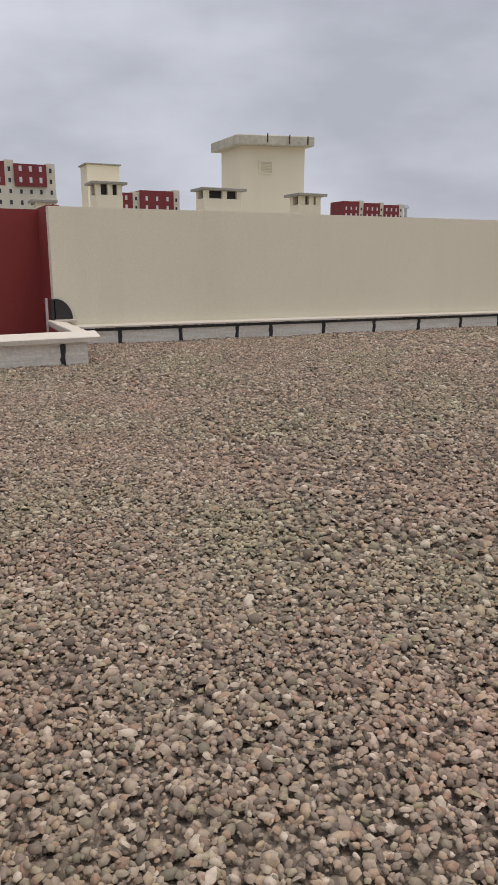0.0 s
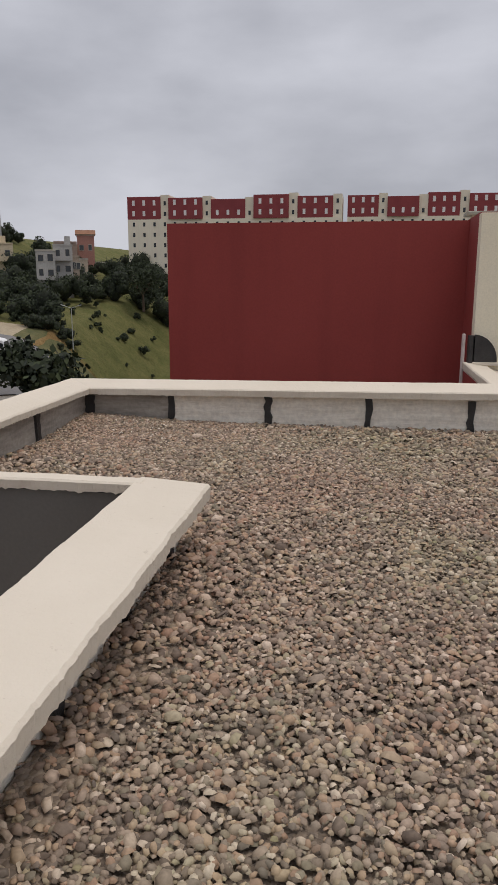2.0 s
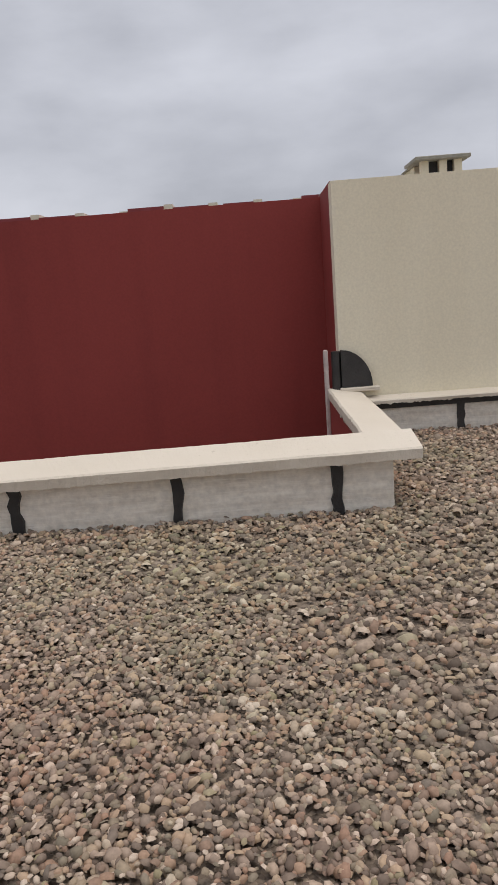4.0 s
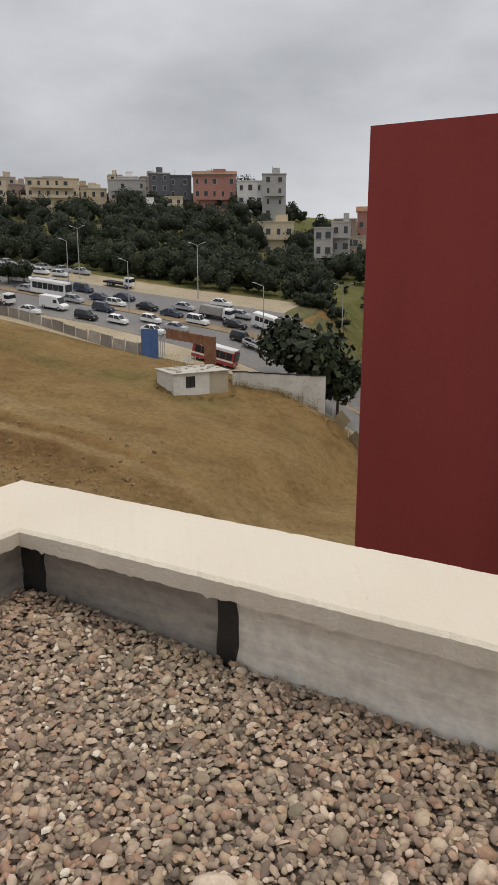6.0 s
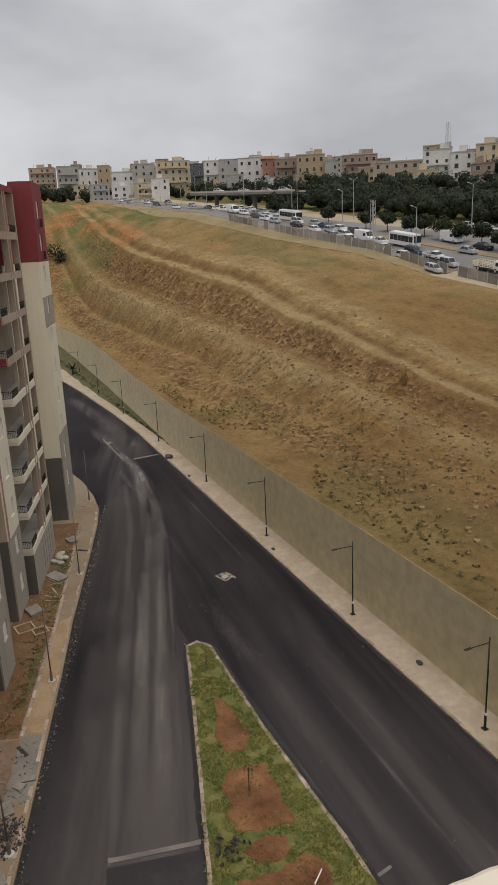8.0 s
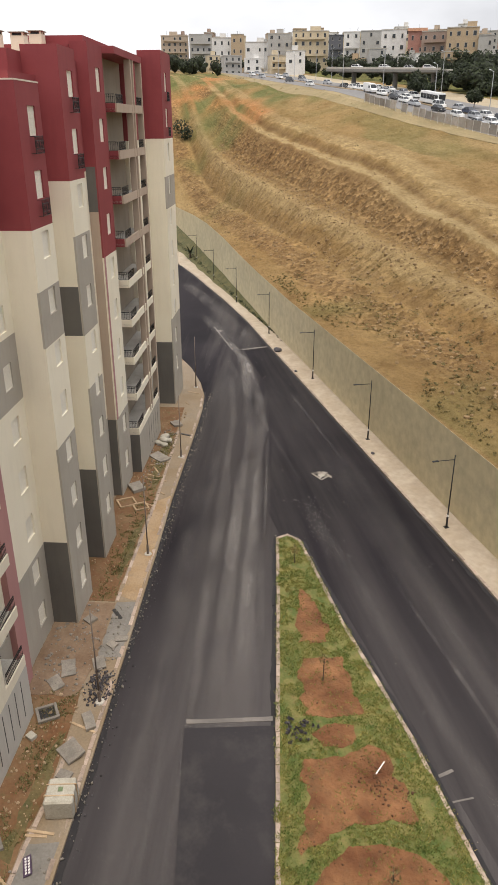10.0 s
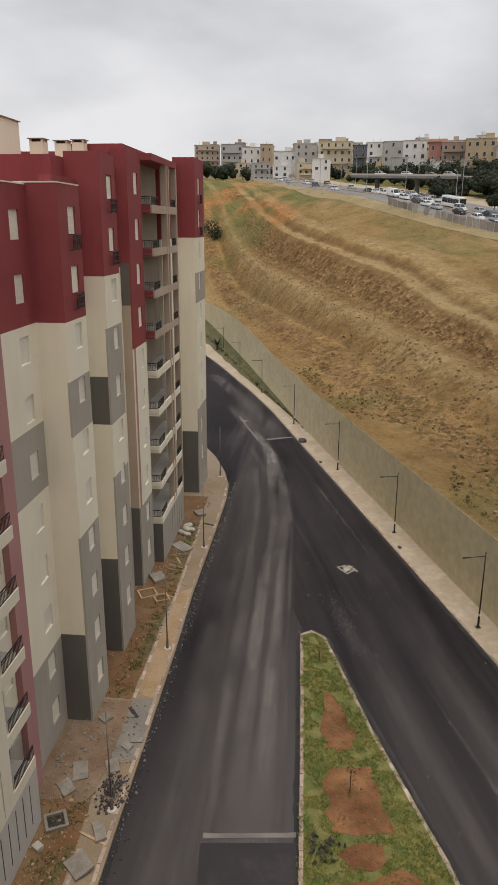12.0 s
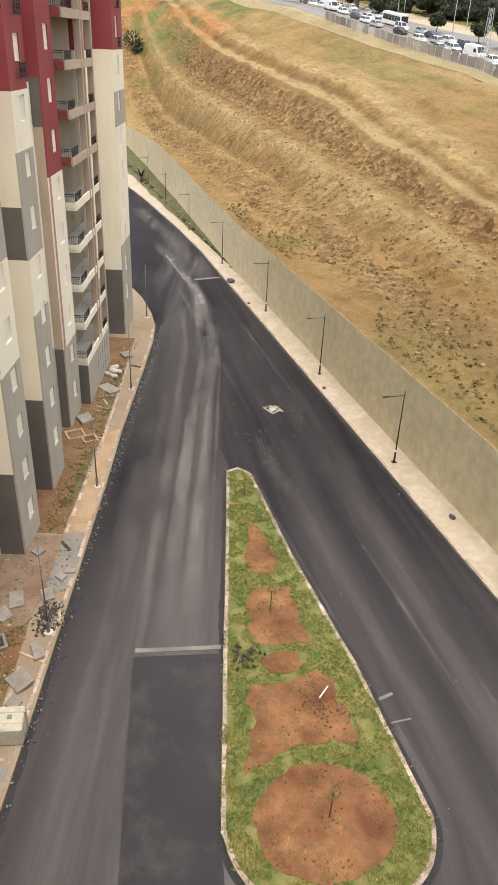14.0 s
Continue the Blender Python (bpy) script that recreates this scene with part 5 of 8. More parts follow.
# ---- street lamps ----
def street_lamp(x, y, z, arm, h=6.3, material=IRON, label="slim black street lamp with a single arm"):
    lamp = tagged(empty("street_lamp", Matrix.Translation((x, y, z))), label, "street lamp", group="street lamps")
    bm = bmesh.new()
    cyl(bm, (0, 0, 0), (0, 0, h), 0.06, 0.042, 8)
    part("pole", bm, material, lamp, smooth=True)
    bm = bmesh.new()
    cyl(bm, (0, 0, 0), (0, 0, 0.95), 0.085, 0.08, 8)
    box(bm, -0.17, 0.17, -0.17, 0.17, 0, 0.05)
    part("base", bm, material, lamp)
    bm = bmesh.new()
    cyl(bm, (0, 0, 0.98), (0, 0, 1.14), 0.088, 0.088, 8)
    part("band", bm, SHUTTER, lamp, "white painted band")
    a = Vector(arm)
    bm = bmesh.new()
    cyl(bm, (0, 0, h - 0.35), (a.x, a.y, h - 0.28), 0.035, 0.03, 6)
    part("arm", bm, material, lamp)
    bm = bmesh.new()
    ang = math.atan2(a.y, a.x)
    box(bm, -0.1, 0.42, -0.09, 0.09, -0.035, 0.035, Matrix.Translation((a.x, a.y, h - 0.27)) @ Matrix.Rotation(ang, 4, "Z"), 0.02)
    part("lamp_head", bm, material, lamp)
    return lamp


for x, y in ((-32.0, 25.6), (-47.6, 25.55), (-65.4, 25.9), (-84.9, 26.2), (-106.8, 26.1), (-128.5, 25.6), (-149, 25.2), (-171, 25.2)):
    street_lamp(x, y, STREET + 0.15, (0.1, -1.5, 0))


def lamp_post(u, v, h):
    x, y = fpt(u, v)
    p = tagged(empty("lamp_post", Matrix.Translation((x, y, STREET + 0.14))), "slim rusty grey lamp post on a round base plate", "lamp post", group="unfinished lamp posts")
    bm = bmesh.new()
    cyl(bm, (0, 0, 0.05), (0, 0, h), 0.05, 0.034, 8)
    part("pole", bm, POSTM, p, smooth=True)
    bm = bmesh.new()
    cyl(bm, (0, 0, 0), (0, 0, 0.07), 0.28, 0.26, 14)
    part("base_plate", bm, CONC, p)
    bm = bmesh.new()
    cyl(bm, (0, 0, 0.07), (0, 0, 0.8), 0.10, 0.09, 8)
    part("sleeve", bm, POSTM, p)


POSTM = mat("rusty_grey_steel", (0.16, 0.13, 0.11), (0.25, 0.21, 0.18), 3, 20, 0.7, 0.2, metal=0.3, dirt=(0.12, 0.06, 0.035))
for u, v in ((-21.2, 3.4), (-6.7, 3.4), (8.3, 3.2), (25.4, 3.1), (45.4, 1.9)):
    lamp_post(u, v, 6.3)


# ---- things on the roofs ----
def vent_stack(x, y, w, d, z0, z1, legs, label="cream masonry vent stack with a thin slab on short legs"):
    s = tagged(empty("vent_stack", Matrix.Translation((x, y, z0))), label, "vent stack", group="vent stacks")
    h = z1 - z0
    bm = bmesh.new()
    box(bm, -w / 2, w / 2, -d / 2, d / 2, 0, h - legs - 0.06, None, 0.012)
    part("shaft", bm, CREAM, s)
    for sx in (-1, 0.1, 1):
        for sy in (-1, 1):
            bm = bmesh.new()
            cx, cy = sx * (w / 2 - 0.07), sy * (d / 2 - 0.07)
            box(bm, cx - 0.06, cx + 0.06, cy - 0.06, cy + 0.06, h - legs - 0.06, h - 0.06)
            part("leg", bm, CREAM, s)
    bm = bmesh.new()
    box(bm, -w / 2 - 0.10, w / 2 + 0.10, -d / 2 - 0.10, d / 2 + 0.10, h - 0.06, h, None, 0.01)
    part("slab", bm, mat("weathered_slab", (0.28, 0.27, 0.22), (0.36, 0.34, 0.28), 2, 25, 0.9, 0.3), s, "weathered grey slab")
    # black block fills the gap between the legs in place of its shade
    bm = bmesh.new()
    box(bm, -w / 2 + 0.12, w / 2 - 0.12, -d / 2 + 0.12, d / 2 - 0.12, h - legs - 0.2, h - 0.0605)
    part("flue", bm, BITUMEN, s, "black block standing in for the shaded opening")
    return s


vent_stack(3.64, 7.75, 0.66, 0.62, 1.25, 3.25, 0.24)
vent_stack(1.9, 6.4, 0.36, 0.36, 1.25, 2.70, 0.14)
vent_stack(6.2, 6.8, 0.98, 0.6, 1.25, 3.13, 0.18)
vent_stack(7.2, 4.2, 0.52, 0.50, 1.25, 2.86, 0.17)
vent_stack(8.7, 29.6, 1.7, 1.6, 1.25, 6.2, 0.0, "broad cream stack with an overhanging slab")


def stair_tower():
    t = tagged(empty("stair_tower", Matrix.Translation((8.27, 8.0, 1.25))), "cream rooftop stair tower with an overhanging slab and a louvred vent", "stair tower")
    bm = bmesh.new()
    box(bm, -0.96, 0.96, 0, 1.3, 0, 3.2)
    part("wall", bm, CREAM, t)
    bm = bmesh.new()
    lo, hi = 3.05, 3.42
    box(bm, -1.18, 1.12, -0.26, 1.55, lo + 0.12, hi, None, 0.02)
    for v in bm.verts:
        if v.co.x < -0.5:
            v.co.z -= 0.08
    part("roof_slab", bm, mat("stained_slab", (0.50, 0.47, 0.37), (0.60, 0.56, 0.45), 1.5, 14, 0.9, 0.3, dirt=(0.30, 0.29, 0.24)), t, "stained weathered slab")
    bm = bmesh.new()
    for x in (-0.3, 0.35, 0.9):
        box(bm, x - 0.012, x + 0.012, -0.29, -0.27, lo + 0.14, hi - 0.01)
    part("drip_stain", bm, BITUMEN, t)
    vent = part("vent", (lambda b: ([box(b, *q) for q in ((-0.42, -0.01, -0.03, 0, 2.43, 2.47), (-0.42, -0.01, -0.03, 0, 2.74, 2.78), (-0.42, -0.38, -0.03, 0, 2.47, 2.74), (-0.05, -0.01, -0.03, 0, 2.47, 2.74))], b)[1])(bmesh.new()), CREAM, t)
    for i in range(7):
        bm = bmesh.new()
        box(bm, -0.38, -0.05, -0.012, 0.012, -0.012, 0.012, Matrix.Translation((0, -0.014, 2.49 + i * 0.038)) @ Matrix.Rotation(radians(35), 4, "X"))
        part("slat", bm, CREAM, vent)
    return t


stair_tower()
pole = tagged(empty("roof_pole", Matrix.Translation((15.6, 12.0, 1.25))), "thin grey metal vent pole with a small cowl", "pole")
bm = bmesh.new()
cyl(bm, (0, 0, 0), (0, 0, 2.0), 0.05, 0.05, 8)
part("pipe", bm, GALV, pole)
bm = bmesh.new()
cyl(bm, (0, 0, 2.0), (0, 0, 2.12), 0.13, 0.08, 8)
part("cowl", bm, GALV, pole)

# black quarter-round flashing, pipe and white corner piece where the walls meet
fl = tagged(empty("corner_flashing", Matrix.Translation((1.355, 2.44, 0.46))), "black quarter-round flashing over the wall corner", "flashing")
bm = bmesh.new()
arc = [(0, 0)] + [(0.29 * math.cos(a), 0.35 * math.sin(a)) for a in np.linspace(0, math.pi / 2, 10)]
fr = [bm.verts.new((x, -0.06, z)) for x, z in arc]
bk = [bm.verts.new((x, 0.0, z)) for x, z in arc]
bm.faces.new(fr[::-1])
bm.faces.new(bk)
for i in range(len(arc)):
    bm.faces.new((fr[i], fr[(i + 1) % len(arc)], bk[(i + 1) % len(arc)], bk[i]))
bmesh.ops.recalc_face_normals(bm, faces=bm.faces[:])
part("cover", bm, BITUMEN, fl)
bm = bmesh.new()
box(bm, -0.02, 0.35, -0.10, 0.0, -0.045, -0.005, None, 0.006)
part("ledge", bm, CAPW, fl, "cream mortar ledge")
pipe = tagged(empty("drain_pipe", Matrix.Translation((1.31, 2.43, 0))), "dark drain pipe and pale corner bead in the recess", "pipe")
bm = bmesh.new()
cyl(bm, (0, 0, -6), (0, 0, 0.80), 0.045, 0.045, 10)
part("tube", bm, BITUMEN, pipe)
bm = bmesh.new()
box(bm, -0.115, -0.072, -0.02, 0.04, -6, 0.82, None, 0.01)
part("corner_bead", bm, mat("bead_plaster", (0.46, 0.38, 0.35), (0.54, 0.46, 0.43), 2, 20, 0.85, 0.2), pipe, "pale pinkish corner bead")

# on the far building's roof
for u, v, w, h in ((7.4, -6.6, 3.2, 7.35), (12.0, -5.0, 0.9, 6.7), (16.6, -5.0, 0.9, 7.05), (20.3, -5.0, 0.9, 7.5), (31.0, -5.0, 1.1, 8.1), (-1.6, -2.6, 0.5, 3.9)):
    x, y = fpt(u, v)
    base = 2.9 if u < 5.5 else 5.2 if u < 17 else 6.4
    s = vent_stack(x, y, w, w, base, h, 0.16 if w < 2 else 0.0, "cream rooftop stack with an overhanging slab" if w < 2 else "cream rooftop stair house with an overhanging slab")
    s.rotation_euler.z = radians(-16.5)


# ---- vehicles ----
def paint(name, c, rough=0.3):
    m, n, l, b = nodes_of(name)
    f = noise_node(n, l, 1.3, 4)
    r = ramp(n, l, f.outputs["Fac"], ((0.3, tuple(0.93 * k for k in c)), (0.7, c)))
    l.new(r.outputs["Color"], b.inputs["Base Color"])
    b.inputs["Roughness"].default_value = rough
    b.inputs["Coat Weight"].default_value = 0.4
    return m


WHITE, SILVER, BLACKP, NAVY, REDP = paint("white_car_paint", (0.78, 0.78, 0.77)), paint("silver_car_paint", (0.42, 0.43, 0.45)), paint("black_car_paint", (0.02, 0.02, 0.023)), paint("navy_car_paint", (0.05, 0.06, 0.10)), paint("red_bus_paint", (0.36, 0.05, 0.045))
TYRE = mat("tyre_rubber", (0.015, 0.015, 0.015), (0.025, 0.025, 0.025), 3, 30, 0.9, 0.1)
TARP = mat("grey_tarpaulin", (0.26, 0.25, 0.23), (0.33, 0.31, 0.28), 1.5, 12, 0.8, 0.4)
LAMPG = mat("headlight_glass", (0.7, 0.7, 0.68), (0.8, 0.8, 0.78), 4, 30, 0.15, 0.0)
RUST = mat("rusty_steel", (0.20, 0.09, 0.045), (0.28, 0.14, 0.075), 0.9, 14, 0.85, 0.4, dirt=(0.13, 0.07, 0.045))
BLUE = mat("blue_sheet_steel", (0.05, 0.12, 0.30), (0.075, 0.16, 0.36), 0.7, 12, 0.55, 0.2)


def frustum(bm, x0, x1, tx0, tx1, w0, w1, z0, z1, bevel=0.0):
    lo = [bm.verts.new(p) for p in ((x0, -w0, z0), (x1, -w0, z0), (x1, w0, z0), (x0, w0, z0))]
    hi = [bm.verts.new(p) for p in ((tx0, -w1, z1), (tx1, -w1, z1), (tx1, w1, z1), (tx0, w1, z1))]
    fs = [bm.faces.new(lo[::-1]), bm.faces.new(hi)]
    for i in range(4):
        fs.append(bm.faces.new((lo[i], lo[(i + 1) % 4], hi[(i + 1) % 4], hi[i])))
    if bevel:
        bmesh.ops.bevel(bm, geom=list({e for f in fs for e in f.edges}), offset=bevel, segments=2, affect="EDGES")


def wheels(car, xs, half, r=0.31, w=0.2):
    for x in xs:
        for s in (-1, 1):
            bm = bmesh.new()
            cyl(bm, (x, s * half - 0.5 * w, r), (x, s * half + 0.5 * w, r), r, r, 14)
            wh = part("wheel", bm, TYRE, car, smooth=False)
            bm = bmesh.new()
            cyl(bm, (x, s * (half + 0.5 * w), r), (x, s * (half + 0.5 * w + 0.012), r), r * 0.62, r * 0.5, 10)
            part("hub", bm, GALV, wh)


def lights(car, x, half, z, rear):
    for s in (-1, 1):
        bm = bmesh.new()
        box(bm, x - 0.04, x + 0.03, s * half - 0.16, s * half + 0.16, z - 0.07, z + 0.07)
        part("headlight", bm, LAMPG, car)
        bm = bmesh.new()
        box(bm, rear - 0.03, rear + 0.04, s * half - 0.12, s * half + 0.12, z - 0.08, z + 0.12)
        part("tail_light", bm, REDP, car)


def car(kind, body, label):
    c = tagged(empty("car"), label, "car", group="cars on the highway")
    if kind == "hatch":
        L, roof, g = 3.95, 1.48, (-1.85, 1.0, -1.45, 0.25)
    elif kind == "suv":
        L, roof, g = 4.4, 1.70, (-2.1, 0.95, -1.85, 0.35)
    else:
        L, roof, g = 4.45, 1.44, (-1.65, 1.0, -0.95, 0.25)
    bm = bmesh.new()
    frustum(bm, -L / 2, L / 2, -L / 2 + 0.1, L / 2 - 0.25, 0.85, 0.80, 0.24, 0.90, 0.10)
    part("body", bm, body, c, smooth=False)
    bm = bmesh.new()
    frustum(bm, g[0], g[1], g[2], g[3], 0.79, 0.60, 0.89, roof - 0.03)
    part("glasshouse", bm, GLASSD, c, "dark tinted glass")
    bm = bmesh.new()
    frustum(bm, g[2] - 0.06, g[3] + 0.08, g[2] + 0.05, g[3] - 0.05, 0.63, 0.56, roof - 0.06, roof)
    part("roof", bm, body, c)
    for s in (-1, 1):
        for x0, x1 in ((g[0], g[2]), (g[1], g[3]), (0.5 * (g[0] + g[1]), 0.5 * (g[2] + g[3]))):
            bm = bmesh.new()
            cyl(bm, (x0, s * 0.79, 0.89), (x1, s * 0.61, roof - 0.04), 0.045, 0.04, 5)
            part("pillar", bm, body, c)
    wheels(c, (-L * 0.31, L * 0.31), 0.72)
    lights(c, L / 2 - 0.12, 0.58, 0.66, -L / 2 + 0.03)
    return c


def van(body, label, L=5.6, h=2.45, side_glass=False, bus=False):
    c = tagged(empty("minibus" if side_glass else "van"), label, "minibus" if side_glass else "van", group="vans on the highway")
    w = 0.98
    bm = bmesh.new()
    if bus:
        frustum(bm, -L / 2, L / 2, -L / 2 + 0.05, L / 2 - 0.2, w + 0.15, w + 0.1, 0.35, h, 0.12)
    else:
        pts = [(-L / 2, 0.35), (L / 2, 0.35), (L / 2, 0.95), (L / 2 - 0.85, 1.25), (L / 2 - 1.55, h - 0.1), (L / 2 - 1.75, h), (-L / 2 + 0.06, h)]
        a = [bm.verts.new((x, -w, z)) for x, z in pts]
        b = [bm.verts.new((x, w, z)) for x, z in pts]
        fs = [bm.faces.new(a), bm.faces.new(b[::-1])]
        for i in range(len(pts)):
            fs.append(bm.faces.new((a[i], b[i], b[(i + 1) % len(pts)], a[(i + 1) % len(pts)])))
        bmesh.ops.recalc_face_normals(bm, faces=fs)
        bmesh.ops.bevel(bm, geom=list({e for f in fs for e in f.edges}), offset=0.08, segments=2, affect="EDGES")
    part("body", bm, body, c)
    bm = bmesh.new()
    if bus:
        box(bm, L / 2 - 0.16, L / 2 - 0.02, -w, w, 1.25, h - 0.35)
    else:
        q = [bm.verts.new(p) for p in ((L / 2 - 0.88, -w + 0.12, 1.27), (L / 2 - 0.88, w - 0.12, 1.27), (L / 2 - 1.5, w - 0.16, h - 0.2), (L / 2 - 1.5, -w + 0.16, h - 0.2))]
        r = [bm.verts.new(v.co + Vector((0.035, 0, 0.02))) for v in q]
        bm.faces.new(r)
        for i in range(4):
            bm.faces.new((q[i], q[(i + 1) % 4], r[(i + 1) % 4], r[i]))
        bmesh.ops.recalc_face_normals(bm, faces=bm.faces[:])
    part("windscreen", bm, GLASSD, c)
    ww = w + (0.14 if bus else 0.0)
    for s in (-1, 1):
        n = (6 if bus else 4) if side_glass else 1
        x = L / 2 - (0.5 if bus else 1.45)
        for i in range(n):
            bm = bmesh.new()
            ln = (L - 1.0) / n - 0.1 if side_glass and bus else 0.85
            box(bm, x - ln, x, s * ww - 0.02, s * ww + 0.02, 1.3, h - 0.5)
            part("side_window", bm, GLASSD, c)
            x -= ln + 0.1
    wheels(c, (-L * 0.30, L * 0.30), w - 0.12, 0.36, 0.24)
    lights(c, L / 2 - 0.02, 0.7, 0.75, -L / 2 + 0.03)
    return c


def lorry(kind, label):
    c = tagged(empty("pickup_truck" if kind == "pickup" else "lorry"), label, "truck", group="trucks on the highway")
    L, w = (5.0, 0.85) if kind == "pickup" else (6.6, 1.05)
    cab0 = L / 2 - (2.6 if kind == "pickup" else 1.7)
    bm = bmesh.new()
    if kind == "pickup":
        frustum(bm, cab0, L / 2, cab0, L / 2 - 0.15, w, w - 0.04, 0.4, 1.02, 0.08)
        frustum(bm, cab0 + 0.05, L / 2 - 1.0, cab0 + 0.2, L / 2 - 1.6, w - 0.06, w - 0.2, 1.0, 1.68, 0.05)
    else:
        frustum(bm, cab0, L / 2, cab0, L / 2 - 0.25, w, w - 0.06, 0.5, 2.2, 0.09)
    part("cab", bm, WHITE, c)
    bm = bmesh.new()
    if kind == "pickup":
        frustum(bm, cab0 + 0.02, L / 2 - 0.93, cab0 + 0.2, L / 2 - 1.5, w - 0.05, w - 0.17, 1.06, 1.56)
    else:
        frustum(bm, cab0 + 0.5, L / 2 - 0.10, cab0 + 0.55, L / 2 - 0.21, w + 0.01, w - 0.02, 1.3, 1.95)
    part("glasshouse", bm, GLASSD, c)
    bm = bmesh.new()
    box(bm, -L / 2, cab0, -w, w, 0.62, 0.74)
    part("chassis", bm, IRON, c)
    bm = bmesh.new()
    if kind == "stake":
        for s in (-1, 1):
            for i in range(9):
                x = -L / 2 + 0.1 + i * (cab0 + L / 2 - 0.2) / 8
                box(bm, x - 0.04, x + 0.04, s * w - 0.03, s * w + 0.03, 0.74, 1.75)
            for z in (0.8, 1.1, 1.4, 1.7):
                box(bm, -L / 2, cab0 - 0.05, s * w - 0.025, s * w + 0.025, z, z + 0.10)
        box(bm, -L / 2, -L / 2 + 0.06, -w, w, 0.74, 1.7)
        part("stake_bed", bm, CREAM, c, "pale slatted sides")
    elif kind == "tarp":
        frustum(bm, -L / 2, cab0 - 0.08, -L / 2 + 0.1, cab0 - 0.12, w + 0.05, w - 0.15, 0.74, 2.25, 0.12)
        part("tarp", bm, TARP, c, "grey tarpaulin cover")
    elif kind == "flat":
        box(bm, -L / 2, cab0 - 0.08, -w, w, 0.74, 0.98)
        part("flat_bed", bm, IRON, c)
    else:
        for q in ((-L / 2, cab0, -w, -w + 0.06), (-L / 2, cab0, w - 0.06, w), (-L / 2, -L / 2 + 0.06, -w + 0.06, w - 0.06)):
            box(bm, *q, 0.5, 1.05)
        part("bed", bm, WHITE, c)
    wheels(c, (-L * 0.29, L * 0.33), w - 0.1, 0.36 if kind == "pickup" else 0.42, 0.24)
    lights(c, L / 2 - 0.03, w - 0.25, 0.8, -L / 2 + 0.03)
    return c


def on_road(x, y, turn=0.0):
    """A pose on the highway, nose towards the east, level with the road."""
    z = lambda a, b: ground_z(a, b) + 0.10
    ux = (z(x + 2, y + 0.26) - z(x - 2, y - 0.26)) / 4
    uy = 0.35 * (z(x, y + 1) - z(x, y - 1)) / 2
    e1 = Vector((1, 0.13, ux + 0.13 * uy)).normalized()
    e3 = Vector((-ux, -uy, 1)).normalized()
    e2 = e3.cross(e1).normalized()
    e3 = e1.cross(e2)
    m = Matrix((e1, e2, e3)).transposed().to_4x4()
    return Matrix.Translation((x, y, z(x, y))) @ m @ Matrix.Rotation(radians(turn), 4, "Z")


def park(proto, places):
    first = True
    for x, y in places:
        if first:
            proto.matrix_basis = on_road(x, y, random.uniform(-3, 3))
            first = False
        else:
            copy_thing(proto, on_road(x, y, random.uniform(-3, 3)))


park(car("hatch", WHITE, "white hatchback queuing on the highway"), [(-133.0, 88.3), (-87.7, 98.4), (-83.5, 102.6), (-94.8, 106.2), (-200.8, 87), (-173.4, 88.6), (-156, 88.8), (-147, 98.5)])
park(car("hatch", SILVER, "silver hatchback queuing on the highway"), [(-119.6, 85.8), (-102.5, 103.0), (-170.2, 91.5)])
park(car("sedan", WHITE, "white saloon car queuing on the highway"), [(-103.8, 92.7), (-80.0, 98.6), (-78.2, 117.9), (-141.6, 89.0), (-148.2, 92.4), (-207, 90.3)])
park(car("sedan", SILVER, "silver saloon car queuing on the highway"), [(-126.5, 99.4), (-114.9, 102.8), (-82.8, 112.0), (-71.5, 114.3), (-162.9, 88.3)])
park(car("sedan", BLACKP, "black saloon car queuing on the highway"), [(-126.5, 103.4), (-69.9, 109.6), (-183.4, 88.5), (-88.4, 107.8)])
park(car("sedan", NAVY, "dark blue saloon car queuing on the highway"), [(-99.5, 107.2), (-82.5, 107.6), (-177, 93.6), (-96.0, 110.2)])
park(car("suv", WHITE, "white off-road car queuing on the highway"), [(-76.4, 107.2), (-190, 92)])
park(car("suv", SILVER, "silver off-road car queuing on the highway"), [(-121.6, 91.0)])
park(car("suv", BLACKP, "black off-road car queuing on the highway"), [(-93.5, 96.5), (-66.0, 105.6)])
park(van(WHITE, "white panel van queuing on the highway"), [(-137.3, 103.5), (-121.7, 107.3), (-102.3, 97.4), (-223.4, 86.0), (-153.6, 91.4)])
park(van(WHITE, "white minibus with dark windows on the highway", 5.9, 2.6, True), [(-65.0, 112.6)])
park(van(WHITE, "white coach with dark windows on the highway", 8.6, 3.0, True, True), [(-109.2, 103.6), (-195.8, 92.6), (-141.5, 94.2)])
park(lorry("pickup", "white pickup truck queuing on the highway"), [(-128.2, 92.2), (-62.8, 104.9)])
# the queue further west, in four lanes
taken = [(o.matrix_basis.translation.x, o.matrix_basis.translation.y) for o in scene.objects if o.parent is None and o.get("group") and "highway" in str(o.get("group"))]
queue = {k: [] for k in range(5)}
lane_rng = random.Random(31)
for lane, x_start, x_end in ((0.0, -250, -118), (3.6, -250, -130), (7.2, -240, -160), (11.5, -118, -70), (15.2, -128, -76), (19.0, -125, -80)):
    x = x_start + 2.0
    while x < x_end:
        y = max(near_y(x) + 2.6, 87.3) + lane + lane_rng.uniform(-0.3, 0.3)
        if all(abs(x - a) > 5.7 or abs(y - b) > 2.7 for a, b in taken) and lane_rng.random() < 0.9:
            queue[lane_rng.choice((0, 0, 1, 2, 3, 4))].append((x, y))
            taken.append((x, y))
            x += lane_rng.uniform(4.9, 7.0)
        x += lane_rng.uniform(0.8, 2.6)
park(car("hatch", WHITE, "white hatchback queuing on the highway"), queue[0])
park(car("sedan", SILVER, "silver saloon car queuing on the highway"), queue[1])
